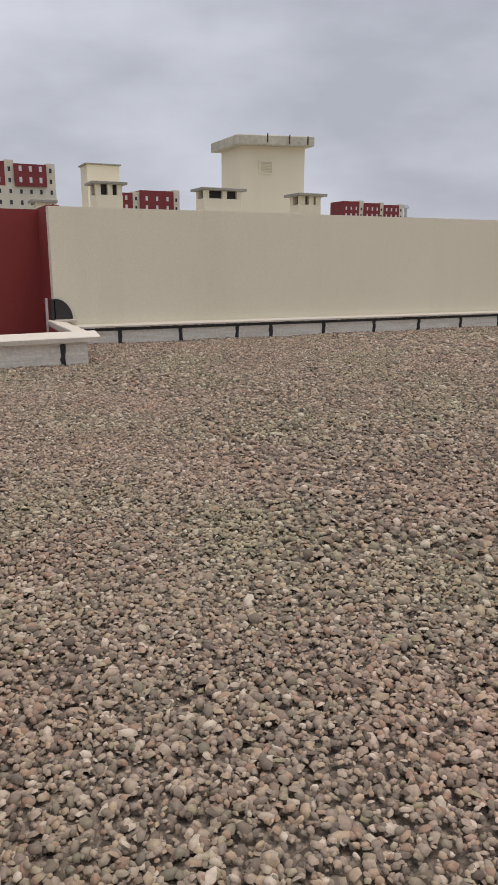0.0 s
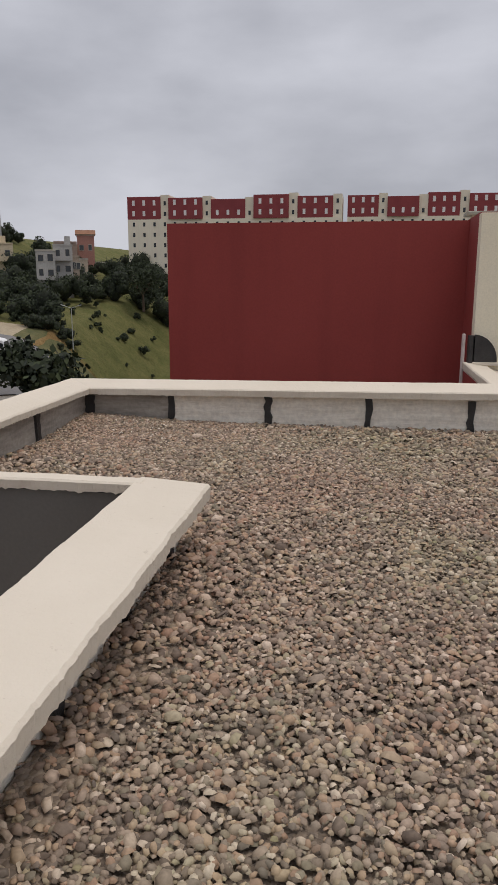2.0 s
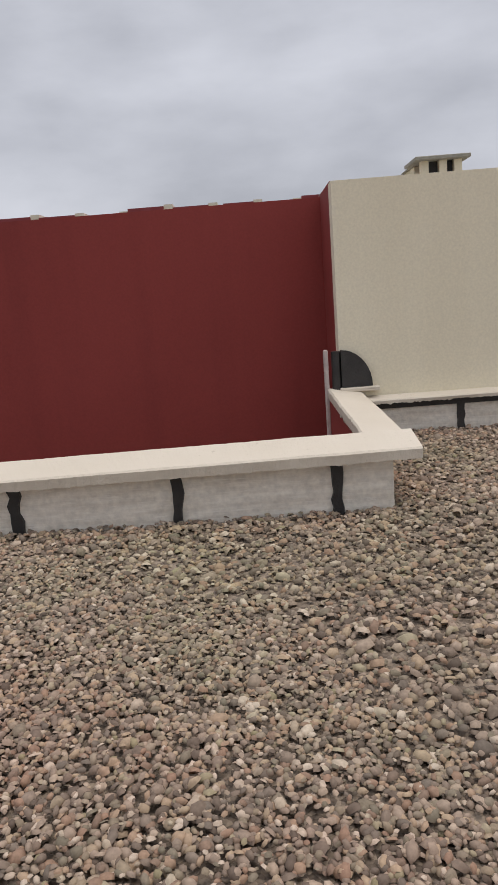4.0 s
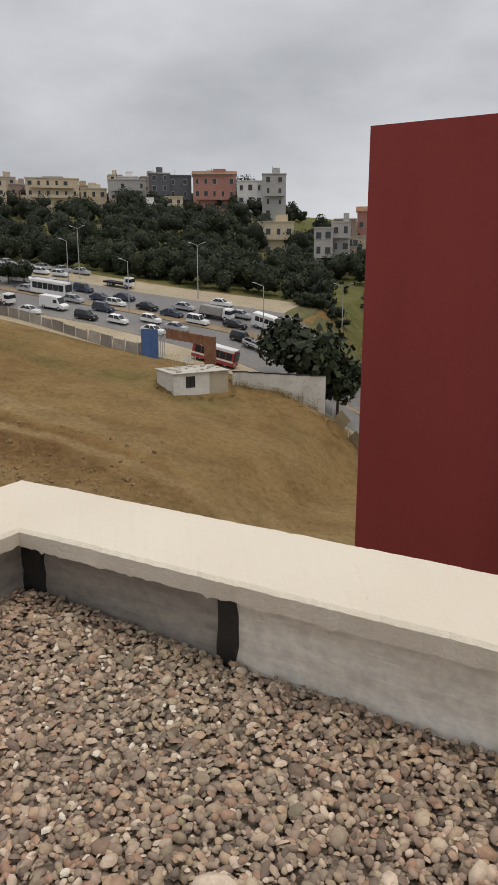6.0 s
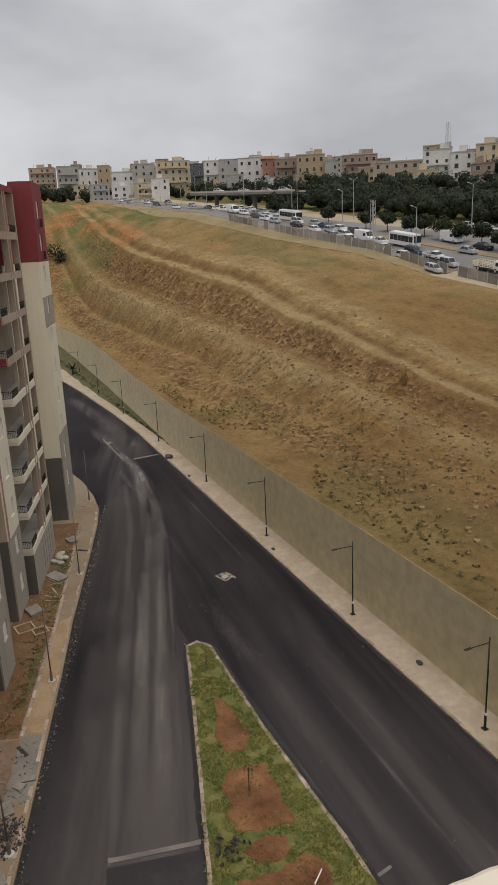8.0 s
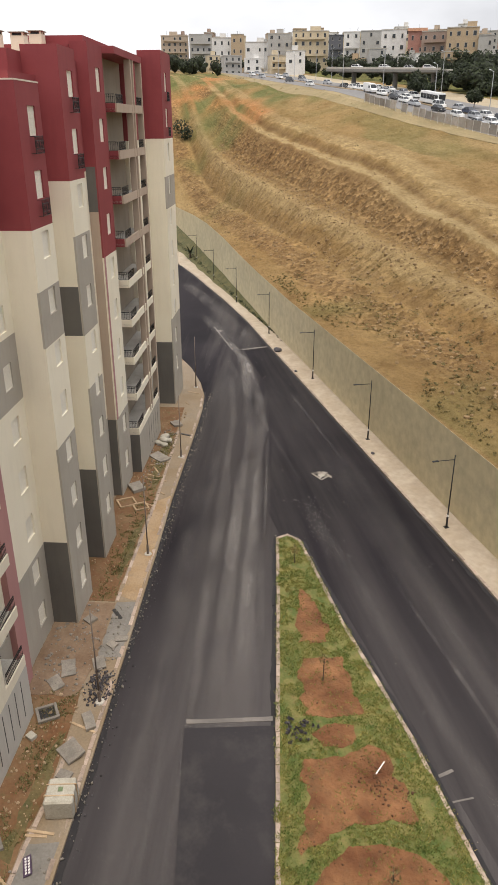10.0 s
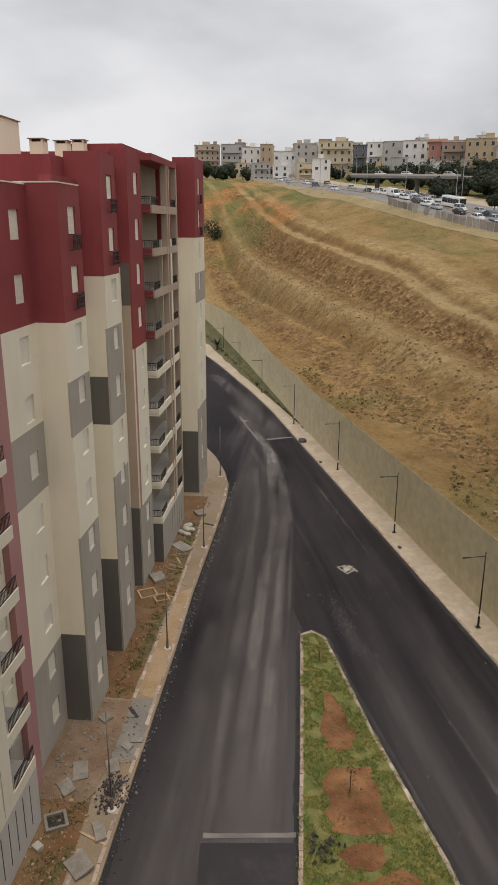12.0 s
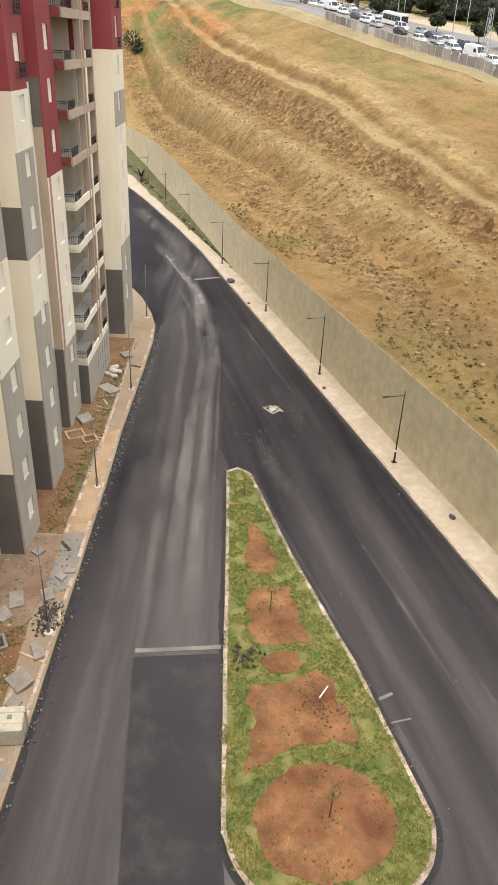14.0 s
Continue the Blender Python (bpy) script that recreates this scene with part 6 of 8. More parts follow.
park(car("sedan", BLACKP, "black saloon car queuing on the highway"), queue[2])
park(car("suv", NAVY, "dark blue off-road car queuing on the highway"), queue[3])
park(car("sedan", WHITE, "white saloon car queuing on the highway"), queue[4])
park(car("hatch", WHITE, "white hatchback on the far rise of the highway"), [(-262, 79.5), (-318, 84.0), (-337, 88.0), (-352, 80.5)])
park(car("suv", BLACKP, "black off-road car on the far rise of the highway"), [(-289, 80.0), (-308, 90.5)])
park(car("sedan", SILVER, "silver saloon car on the far rise of the highway"), [(-275, 90.0), (-298, 88.0), (-328, 79.0), (-345, 94.0), (-366, 86.0)])
park(lorry("stake", "white lorry with pale slatted sides on the highway"), [(-112.9, 93.6)])
park(lorry("tarp", "white lorry with a grey tarpaulin on the highway"), [(-75.0, 111.4)])
park(lorry("flat", "white flatbed lorry parked on the far verge"), [(-103.4, 117.4)])
bus = van(REDP, "red and white bus behind the roadside gate", 7.6, 2.9, True, True)
bm = bmesh.new()
box(bm, -3.75, 3.6, -1.16, 1.16, 0.95, 1.22)
box(bm, -3.7, 3.55, -1.13, 1.13, 2.5, 2.94)
part("white_band", bm, WHITE, bus, "white painted band")
park(bus, [(-65.0, 95.2)])

# parked cars in the lot beyond the trees
lot = [(-150 + 5.2 * i + (1.5 if j else 0), 112 + 5 * j + 0.13 * (5.2 * i)) for i in range(7) for j in range(2)]
park(car("hatch", WHITE, "white car parked beyond the roadside trees"), lot[::2])
park(car("sedan", SILVER, "silver car parked beyond the roadside trees"), lot[1::2])


# ---- beside the highway ----
def highway_lamp(x, y, h, double):
    lamp = tagged(empty("highway_lamp", Matrix.Translation((x, y, ground_z(x, y)))), "tall pale steel highway lamp with two arms" if double else "tall pale steel highway lamp with one arm", "street lamp", group="highway lamps")
    bm = bmesh.new()
    cyl(bm, (0, 0, 0), (0, 0, h), 0.12, 0.07, 8)
    part("pole", bm, GALV, lamp)
    for s in ((-1, 1) if double else (-1,)):
        bm = bmesh.new()
        cyl(bm, (0, 0, h - 0.05), (s * 1.5, 0, h + 0.45), 0.045, 0.04, 6)
        part("arm", bm, GALV, lamp)
        bm = bmesh.new()
        box(bm, -0.4, 0.4, -0.14, 0.14, -0.06, 0.06, Matrix.Translation((s * 1.75, 0, h + 0.5)) @ Matrix.Rotation(-s * 0.25, 4, "Y"), 0.02)
        part("lamp_head", bm, GALV, lamp)


for x, y in ((-89.7, 104.1), (-63.3, 108.4), (-110.5, 110.0), (-133.5, 91.6), (-171, 95.4), (-194, 92.4), (-221, 89), (-248, 86.2), (-276, 86), (-302, 85.5), (-326, 85.5), (-350, 85.5)):
    highway_lamp(x, y, 9.5, False)
for x, y in ((-84.7, 119.5), (-114.5, 117.5), (-57.0, 128.2), (-143.5, 114), (-30, 128), (-190, 110), (-222, 108), (-262, 106), (-312, 104)):
    highway_lamp(x, y, 10.5, True)


def lattice_mast(x, y, z, h, w, label):
    m = tagged(empty("lattice_mast", Matrix.Translation((x, y, z))), label, "mast", group="lattice masts")
    bm = bmesh.new()
    for sx in (-1, 1):
        for sy in (-1, 1):
            cyl(bm, (sx * w, sy * w, 0), (sx * w * 0.6, sy * w * 0.6, h), 0.07, 0.06, 5)
    part("legs", bm, GALV, m)
    n = max(3, int(h / (2.2 * w)))
    for i in range(n):
        a, b = i / n, (i + 1) / n
        bm = bmesh.new()
        for s in ((-1, -1), (1, -1), (1, 1), (-1, 1)):
            r = (-s[1], s[0])
            ka, kb = w * (1 - 0.4 * a), w * (1 - 0.4 * b)
            cyl(bm, (s[0] * ka, s[1] * ka, h * a), (r[0] * kb, r[1] * kb, h * b), 0.035, 0.035, 4)
        part("brace", bm, GALV, m)
    return m


lattice_mast(-232, 174, 30.1, 9.0, 0.7, "grey lattice mast on a white house")
lattice_mast(-140.6, 85.5, ground_z(-140.6, 85.5), 10.5, 0.55, "pale lattice mast beside the highway")


def hut():
    h = tagged(empty("site_hut", Matrix.Translation((-57.9, 79.0, ground_z(-57.6, 79.0) - 0.1)) @ Matrix.Rotation(radians(60), 4, "Z")), "small white site hut with a flat littered roof and barred window", "hut")
    wh = mat("hut_whitewash", (0.62, 0.60, 0.55), (0.70, 0.68, 0.63), 0.6, 9, 0.9, 0.3, dirt=(0.42, 0.36, 0.28))
    bm = bmesh.new()
    box(bm, -4.1, 1.2, -2.9, 2.9, -1.2, 2.45)
    part("wall", bm, wh, h)
    bm = bmesh.new()
    box(bm, 1.2, 4.1, -2.86, 2.9, -1.2, 2.42)
    part("annexe", bm, mat("hut_bare_render", (0.40, 0.34, 0.25), (0.47, 0.41, 0.31), 0.7, 9, 0.9, 0.3), h, "bare rendered annexe")
    bm = bmesh.new()
    box(bm, -4.3, 4.3, -3.1, 3.1, 2.45, 2.57, None, 0.02)
    part("roof", bm, CONC, h)
    bm = bmesh.new()
    box(bm, -2.3, -1.0, -2.93, -2.88, 0.55, 2.05)
    w = part("window", bm, GLASSD, h)
    bm = bmesh.new()
    for x in (-2.32, -1.68, -1.04):
        box(bm, x, x + 0.06, -2.97, -2.93, 0.5, 2.1)
    part("bars", bm, IRON, w)
    rng = random.Random(4)
    for i in range(26):
        bm = bmesh.new()
        s = rng.uniform(0.12, 0.42)
        box(bm, -s, s, -s * 0.6, s * 0.6, 0, s * 0.6, Matrix.Translation((rng.uniform(-3.8, 3.8), rng.uniform(-2.6, 2.6), 2.57)) @ Matrix.Rotation(rng.random() * 3, 4, "Z"))
        part("roof_block", bm, CONC, h)


hut()


def boundary_wall():
    """A low whitewashed wall with a thin dark coping, beside the hut."""
    a, b, n = Vector((-54.6, 84.2, -13.7)), Vector((-43.0, 90.6, -14.35)), 6
    w = tagged(empty("boundary_wall"), "low whitewashed boundary wall with a dark coping beside the hut", "wall")
    wh = mat("wall_whitewash", (0.55, 0.53, 0.48), (0.66, 0.64, 0.59), 0.5, 8, 0.9, 0.3, dirt=(0.36, 0.31, 0.24))
    d = (b - a) / n
    turn = Matrix.Rotation(math.atan2(d.y, d.x), 4, "Z")
    long = math.hypot(d.x, d.y)
    for i in range(n):
        m = Matrix.Translation(a + d * i) @ turn
        bm = bmesh.new()
        box(bm, 0, long - 0.01, -0.1, 0.1, -5.5, 0.0, m)
        part("wall_bay", bm, wh, w)
        bm = bmesh.new()
        box(bm, 0, long - 0.01, -0.16, 0.16, 0.0, 0.14, m)
        part("coping", bm, IRON, w, "dark thin coping")


boundary_wall()


def gate():
    g = tagged(empty("site_gate", Matrix.Translation((-74.5, 88.6, -14.0))), "tall site gate of blue sheet steel and a rusty gantry", "gate")
    for i in range(5):
        bm = bmesh.new()
        box(bm, i * 0.68, i * 0.68 + 0.64, -0.04, 0.04, 0.4, 5.2, None, 0.01)
        part("blue_sheet", bm, BLUE, g, "blue corrugated sheet")
    for x in (3.6, 4.4):
        bm = bmesh.new()
        for s in (-0.22, 0.22):
            cyl(bm, (x + s, 0, -0.5), (x + s, 0, 5.2), 0.05, 0.05, 5)
        for k in range(9):
            a = -1 if k % 2 else 1
            cyl(bm, (x - 0.22 * a, 0, 0.1 + k * 0.55), (x + 0.22 * a, 0, 0.65 + k * 0.55), 0.03, 0.03, 4)
        part("lattice_post", bm, GALV, g)
    for i in range(8):
        bm = bmesh.new()
        box(bm, 5.0 + i * 1.15, 6.1 + i * 1.15, -0.12, 0.12, 3.9 - 0.12 * i, 5.4 - 0.12 * i, None, 0.02)
        part("gantry_panel", bm, RUST, g, "rusty brown panel")
    bm = bmesh.new()
    box(bm, 12.2, 14.2, -0.15, 0.15, -1.2, 4.6, None, 0.02)
    part("pier", bm, RUST, g, "rusty brown pier")
    for i in range(12):
        bm = bmesh.new()
        box(bm, 4.9 + i * 0.42, 4.98 + i * 0.42, 1.2, 1.26, -0.6, 1.3)
        part("rail_bar", bm, SHUTTER, g)


gate()


def fence(label, pts, h, panel, material, seed):
    """A worn fence along pts: leaning panels between posts."""
    f = tagged(empty("fence"), label, "fence", group="site fences")
    rng = random.Random(seed)
    bm = bmesh.new()
    box(bm, 0.06, panel - 0.06, -0.03, 0.03, 0.05, h, None, 0.01)
    me = mesh_of("fence_panel", bm, material)
    bm = bmesh.new()
    box(bm, -0.06, 0.06, -0.06, 0.06, -0.4, h + 0.15)
    pm = mesh_of("fence_post", bm, CONC)
    for (x0, y0), (x1, y1) in zip(pts, pts[1:]):
        n = max(1, round(math.hypot(x1 - x0, y1 - y0) / panel))
        a = math.atan2(y1 - y0, x1 - x0)
        for i in range(n):
            x, y = x0 + (x1 - x0) * i / n, y0 + (y1 - y0) * i / n
            m = Matrix.Translation((x, y, ground_z(x, y))) @ Matrix.Rotation(a, 4, "Z")
            shared("post", pm, f, m)
            if rng.random() < 0.9:
                zz = ground_z(x + math.cos(a) * panel, y + math.sin(a) * panel) - ground_z(x, y)
                shared("panel", me, f, m @ Matrix.Rotation(-math.atan2(zz, panel), 4, "Y") @ Matrix.Rotation(rng.uniform(-0.12, 0.12), 4, "X") @ Matrix.Diagonal((1, 1, rng.uniform(0.85, 1.08), 1)))


OLDP = mat("weathered_panel", (0.23, 0.21, 0.18), (0.32, 0.29, 0.25), 0.3, 7, 0.9, 0.3, dirt=(0.20, 0.13, 0.08), vary=0.25)
fence("worn grey panel fence along the highway", [(x, near_y(x) + 0.2) for x in range(-203, -74, 8)] + [(-75, 88.4)], 1.9, 2.6, OLDP, 1)
fence("dry reed and wire fence with pale posts", [(-45.6, 88.6), (-38, 87.4), (-30, 86.8), (-18, 86.4), (0, 86)], 1.8, 2.2, mat("dry_reed", (0.25, 0.20, 0.12), (0.33, 0.27, 0.17), 0.9, 14, 0.95, 0.6, dirt=(0.16, 0.14, 0.07), vary=0.2), 2)
skip = tagged(empty("skip_container", on_road(-33.5, 100)), "rusty red-brown steel skip beside the highway", "skip")
bm = bmesh.new()
frustum(bm, -2.2, 2.2, -2.7, 2.7, 1.0, 1.1, 0.1, 1.8, 0.05)
part("bin", bm, RUST, skip)

# overpass
over = tagged(empty("overpass"), "grey concrete road overpass on round piers", "bridge")
oz = 17.4
DECK = mat("weathered_bridge_concrete", (0.17, 0.165, 0.15), (0.23, 0.22, 0.20), 0.3, 4, 0.9, 0.3)
OM = Matrix.Translation((-262, 84, oz)) @ Matrix.Rotation(radians(40), 4, "Z") @ Matrix.Rotation(radians(2.6), 4, "Y")
bm = bmesh.new()
box(bm, 4, 44, -4.5, 4.5, 0, 0.75, OM)
part("deck", bm, DECK, over)
for s in (-4.4, 4.4):
    bm = bmesh.new()
    box(bm, 4, 44, s - 0.1, s + 0.1, 0.75, 1.3, OM)
    part("guard_rail", bm, CONC, over)
for k in (12, 27, 40):
    px, py = -262 + k * math.cos(radians(40)), 84 + k * math.sin(radians(40))
    bm = bmesh.new()
    cyl(bm, (px, py, ground_z(px, py) - 0.5), (px, py, oz - k * 0.045 + 0.05), 0.8, 0.8, 14)
    part("pier", bm, DECK, over)


first = car("hatch", WHITE, "white car crossing the overpass")
first.matrix_basis = OM @ Matrix.Translation((14, -1.8, 0.76))
for u, v in ((24, -1.9), (31, 1.6), (39, -1.7)):
    copy_thing(first, OM @ Matrix.Translation((u, v, 0.76)))


# ---- plants ----
def leaf_cloud(name, blobs, leaf, per, material, seed, parent=None, outer=False):
    """Many small folded leaf clumps scattered through lumpy blobs (x, y, z, rx, rz), joined into one mesh."""
    rng = np.random.default_rng(seed)
    b = np.array(blobs)
    k = np.repeat(np.arange(len(b)), per)
    n = len(k)
    d = rng.standard_normal((n, 3))
    d /= np.linalg.norm(d, axis=1)[:, None]
    if outer:  # a dense wood: clumps on the open side and top of each crown alone
        d[:, 1] = np.where(d[:, 1] > 0.45, -d[:, 1], d[:, 1])
        d[:, 2] = np.where(d[:, 2] < -0.35, -d[:, 2], d[:, 2])
    r = rng.uniform(0.78 if outer else 0.45, 1.08, n)[:, None] ** 0.6
    c = b[k, :3] + d * r * np.c_[b[k, 3], b[k, 3], b[k, 4]]
    s = leaf * rng.uniform(0.5, 1.4, n)[:, None]
    u = rng.standard_normal((n, 3))
    u /= np.linalg.norm(u, axis=1)[:, None]
    w = np.cross(u, d)
    w /= np.linalg.norm(w, axis=1)[:, None] + 1e-9
    v = np.stack([c - u * s, c + w * s * 0.7, c + u * s, c - w * s * 0.7], 1).reshape(-1, 3)
    i = np.arange(n) * 4
    f = np.concatenate([np.c_[i, i + 1, i + 2], np.c_[i, i + 2, i + 3]])
    return raw(name, v.tolist(), f.tolist(), material, parent)


def woods(label, places, seed, per, leaf):
    """A wood: lumpy dark crown cores with many leaf clumps over them."""
    rng = random.Random(seed)
    blobs = []
    for x, y, size in places:
        z = ground_z(x, y)
        for j in range(4):
            r = size * rng.uniform(0.45, 0.75)
            blobs.append((x + rng.uniform(-0.6, 0.6) * size, y + rng.uniform(-0.6, 0.6) * size, z + size * rng.uniform(0.35, 1.4), r, r * rng.uniform(0.8, 1.2)))
    t = tagged(leaf_cloud("trees", blobs, leaf, per, LEAF, seed, None, True), label, "trees", kind="stuff")
    base, tri = icosphere(1)
    b = np.array(blobs)
    k, n = len(b), len(base)
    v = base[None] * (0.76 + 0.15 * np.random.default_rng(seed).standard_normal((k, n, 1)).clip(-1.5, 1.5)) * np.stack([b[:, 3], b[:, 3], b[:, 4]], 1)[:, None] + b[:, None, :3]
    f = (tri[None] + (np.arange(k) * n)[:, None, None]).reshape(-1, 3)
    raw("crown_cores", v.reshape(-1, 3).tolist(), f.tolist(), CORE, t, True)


# near-black crown fill: the shade inside the foliage is put into the colour
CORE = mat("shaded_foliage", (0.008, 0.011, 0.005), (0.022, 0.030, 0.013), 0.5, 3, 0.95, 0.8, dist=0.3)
rng = random.Random(11)
near_belt = [(x + rng.uniform(-2, 2), far_y(x) + 3 + rng.uniform(0, 5) + (42 if x > -64 else 0), rng.uniform(2.6, 4.2)) for x in range(-215, 40, 3)]
deep = []
for i in range(480):
    x = rng.uniform(-230, 60)
    y = far_y(x) + 8 + rng.random() ** 1.3 * (92 if x < -60 else 75)
    if x > -64 and y < far_y(x) + 40:
        continue
    deep.append((x, y, rng.uniform(2.4, 4.6)))
slope_bush = random.Random(61)
slope_bushes = [(slope_bush.uniform(-72, -40), slope_bush.uniform(146, 174), 0.35 + 1.1 * slope_bush.random() ** 2) for i in range(38)]
slope_bushes += [(slope_bush.uniform(-71, -58), slope_bush.uniform(127, 136), slope_bush.uniform(0.8, 1.9)) for i in range(26)]
woods("low dark bushes scattered over the grassy slope", slope_bushes, 23, 30, 0.2)
town = [(rng.uniform(-230, 20), rng.uniform(218, 262), rng.uniform(2.0, 4.0)) for i in range(80)]
west = [(-236 - 4 * i + rng.uniform(-3, 3), rng.uniform(112, 200), rng.uniform(2.6, 4.5)) for i in range(60)] + [(-330 - rng.uniform(0, 120), rng.uniform(20, 130), rng.uniform(2.5, 4.5)) for i in range(60)]
west = [p for p in west if not 60 < p[1] < 108 or p[0] < -405]
woods("dense dark green trees on the slope beyond the highway", near_belt + deep, 21, 125, 0.27)
front_belt = []
for hx, hy in ((-468, 62), (-456, 75), (-435, 83), (-423, 89), (-421, 99), (-413, 109), (-394, 120), (-381, 129), (-378, 136), (-371, 143), (-353, 147), (-341, 153), (-332, 157), (-318, 163), (-309, 169), (-298, 177), (-276, 184), (-251, 165)):
    for j in range(5):
        k = rng.uniform(0.78, 0.95)
        front_belt.append((hx * k + rng.uniform(-5, 5), hy * k + rng.uniform(-5, 5), rng.uniform(2.6, 4.4)))
front_belt = [p for p in front_belt if not 66 < p[1] < 106 or p[0] < -405]
under = [(rng.uniform(-262, -205), rng.uniform(100, 150), rng.uniform(2.2, 3.6)) for i in range(45)]
woods("dark trees among the town houses", town + west + front_belt + under, 22, 80, 0.36)


def tree(label, h, r, seed, trunk_r=0.16):
    t = tagged(empty("tree"), label, "tree", group="roadside trees")
    rng = random.Random(seed)
    bm = bmesh.new()
    cyl(bm, (0, 0, -0.3), (0, 0, h * 0.45), trunk_r, trunk_r * 0.7, 8)
    part("trunk", bm, BARK, t)
    blobs = []
    for i in range(6):
        a = i * 1.05 + rng.random()
        e = (math.cos(a) * r * 0.55, math.sin(a) * r * 0.55, h * rng.uniform(0.55, 0.85))
        bm = bmesh.new()
        cyl(bm, (0, 0, h * 0.36), e, trunk_r * 0.5, trunk_r * 0.2, 5)
        part("limb", bm, BARK, t)
        blobs.append((*e, r * rng.uniform(0.45, 0.6), r * rng.uniform(0.4, 0.55)))
    blobs += [(0, 0, h * 0.8, r * 0.6, r * 0.55), (0, 0, h * 0.6, r * 0.7, r * 0.5)]
    leaf_cloud("crown", blobs, 0.30, 190, LEAF, seed, t)
    return t


t1, t2 = tree("dark green roadside tree with a rounded uneven crown", 6.5, 2.8, 31), tree("dark bushy roadside tree", 5.0, 2.6, 32)
spots = [(-141, 104), (-135, 104.5), (-129, 105), (-122.5, 104.8), (-147, 103.4), (-152, 103.2), (-160, 101.8), (-168, 100.6), (-118, 104.9), (-205, 96), (-212, 95), (-185, 99)]
for i, (x, y) in enumerate(spots):
    m = Matrix.Translation((x, y, ground_z(x, y))) @ Matrix.Rotation(i * 1.3, 4, "Z") @ Matrix.Scale(0.8 + 0.05 * (i % 5), 4)
    if i < 2:
        (t1, t2)[i].matrix_basis = m
    else:
        c = copy_thing((t1, t2)[i % 2], Matrix.Translation((x, y, ground_z(x, y))) @ Matrix.Rotation(i * 1.3, 4, "Z"))
for i, (x, y, k) in enumerate(((-52.5, 97.5, 2.1), (-48.5, 96.8, 2.1), (-44.5, 98.5, 2.1))):
    copy_thing((t1, t2)[i % 2], Matrix.Translation((x, y, ground_z(x, y))) @ Matrix.Rotation(2.1 * i, 4, "Z") @ Matrix.Scale(k if i % 2 == 0 else k * 1.25, 4))
x, y = -158, 258
big = tree("large dark round-headed tree between the town houses", 14, 6.5, 33, 0.35)
big.matrix_basis = Matrix.Translation((x, y, ground_z(x, y)))
big2 = tree("large dark round-headed tree above the houses", 11, 5.5, 34, 0.35)
big2.matrix_basis = Matrix.Translation((-56, 172, ground_z(-56, 172) + 3))


def sapling(x, y, h, seed):
    t = tagged(empty("sapling", Matrix.Translation((x, y, STREET + 0.14))), "small leafless sapling planted in red soil", "sapling", group="island saplings")
    rng = random.Random(seed)
    bm = bmesh.new()
    cyl(bm, (0, 0, 0), (0.05, 0, h), 0.035, 0.015, 6)
    part("trunk", bm, BARK, t)
    for i in range(9):
        z = h * rng.uniform(0.45, 0.98)
        a = rng.random() * 6.28
        bm = bmesh.new()
        cyl(bm, (0.03, 0, z), (math.cos(a) * 0.32, math.sin(a) * 0.32, z + 0.3), 0.012, 0.006, 4)
        part("twig", bm, BARK, t)
    leaf_cloud("leaves", [(0, 0, h * 0.9, 0.32, 0.35)], 0.07, 45, SHRUB, seed, t)


sapling(-20.4, 9.2, 1.9, 1)
sapling(-33.4, 10.6, 1.7, 2)
sapling(-45.5, 12.4, 1.2, 3)

rng = random.Random(5)
scrub = []
for i in range(1000):
    x, y = rng.uniform(-120, -25), 29 + rng.random() ** 1.4 * 14
    if noise.noise((x * 0.06, y * 0.09, 1.0)) > -0.12:
        s = 0.11 + 0.30 * rng.random() ** 2.2
        scrub.append((x, y, ground_z(x, y) + s * 0.4, s, s * 0.7))
for i in range(160):
    x, y = rng.uniform(-330, -150), rng.uniform(31, 76)
    s = rng.uniform(0.2, 0.8)
    scrub.append((x, y, ground_z(x, y) + s * 0.4, s, s * 0.6))
for i in range(90):
    x = rng.uniform(-60, -28)
    y = near_y(x) + rng.uniform(-4, 0)
    s = rng.uniform(0.3, 0.9)
    scrub.append((x, y, ground_z(x, y) + s * 0.4, s, s * 0.7))
for i in range(34):
    a = rng.uniform(0, 6.283)
    x, y, s = -57.6 + 5.6 * math.cos(a), 79.0 + 5.0 * math.sin(a), rng.uniform(0.25, 0.6)
    scrub.append((x, y, ground_z(x, y) + s * 0.4, s, s * 0.7))
for i in range(60):
    x, y = rng.uniform(-53.5, -43), rng.uniform(-2.6, -0.4)
    y += 84.2 + (x + 54.6) * 0.55
    s = rng.uniform(0.4, 1.0)
    scrub.append((x, y, ground_z(x, y) + s * 0.5, s, s * 0.9))
tagged(leaf_cloud("scrub", scrub, 0.085, 26, SHRUB, 41), "low dry yellowish scrub on the dirt slope", "scrub", kind="stuff")
bank_rows = []
for i in range(46):
    x = -228 + 2.7 * i
    w = float(np.interp(x, (-228, -190, -150, -106), (4.2, 4.0, 2.6, 0.15))) * (1 + 0.12 * noise.noise((x * 0.2, 0, 0)))
    bank_rows.append([(x, 27.04 - w * (1 - t), STREET + 0.12 + 0.55 * w * t * t + 0.06 * noise.noise((x, t * 3, 1.0))) for t in (0, 0.25, 0.5, 0.75, 1.0)])
bank_faces = [(i * 5 + j, i * 5 + j + 1, i * 5 + j + 6, i * 5 + j + 5) for i in range(45) for j in range(4)]
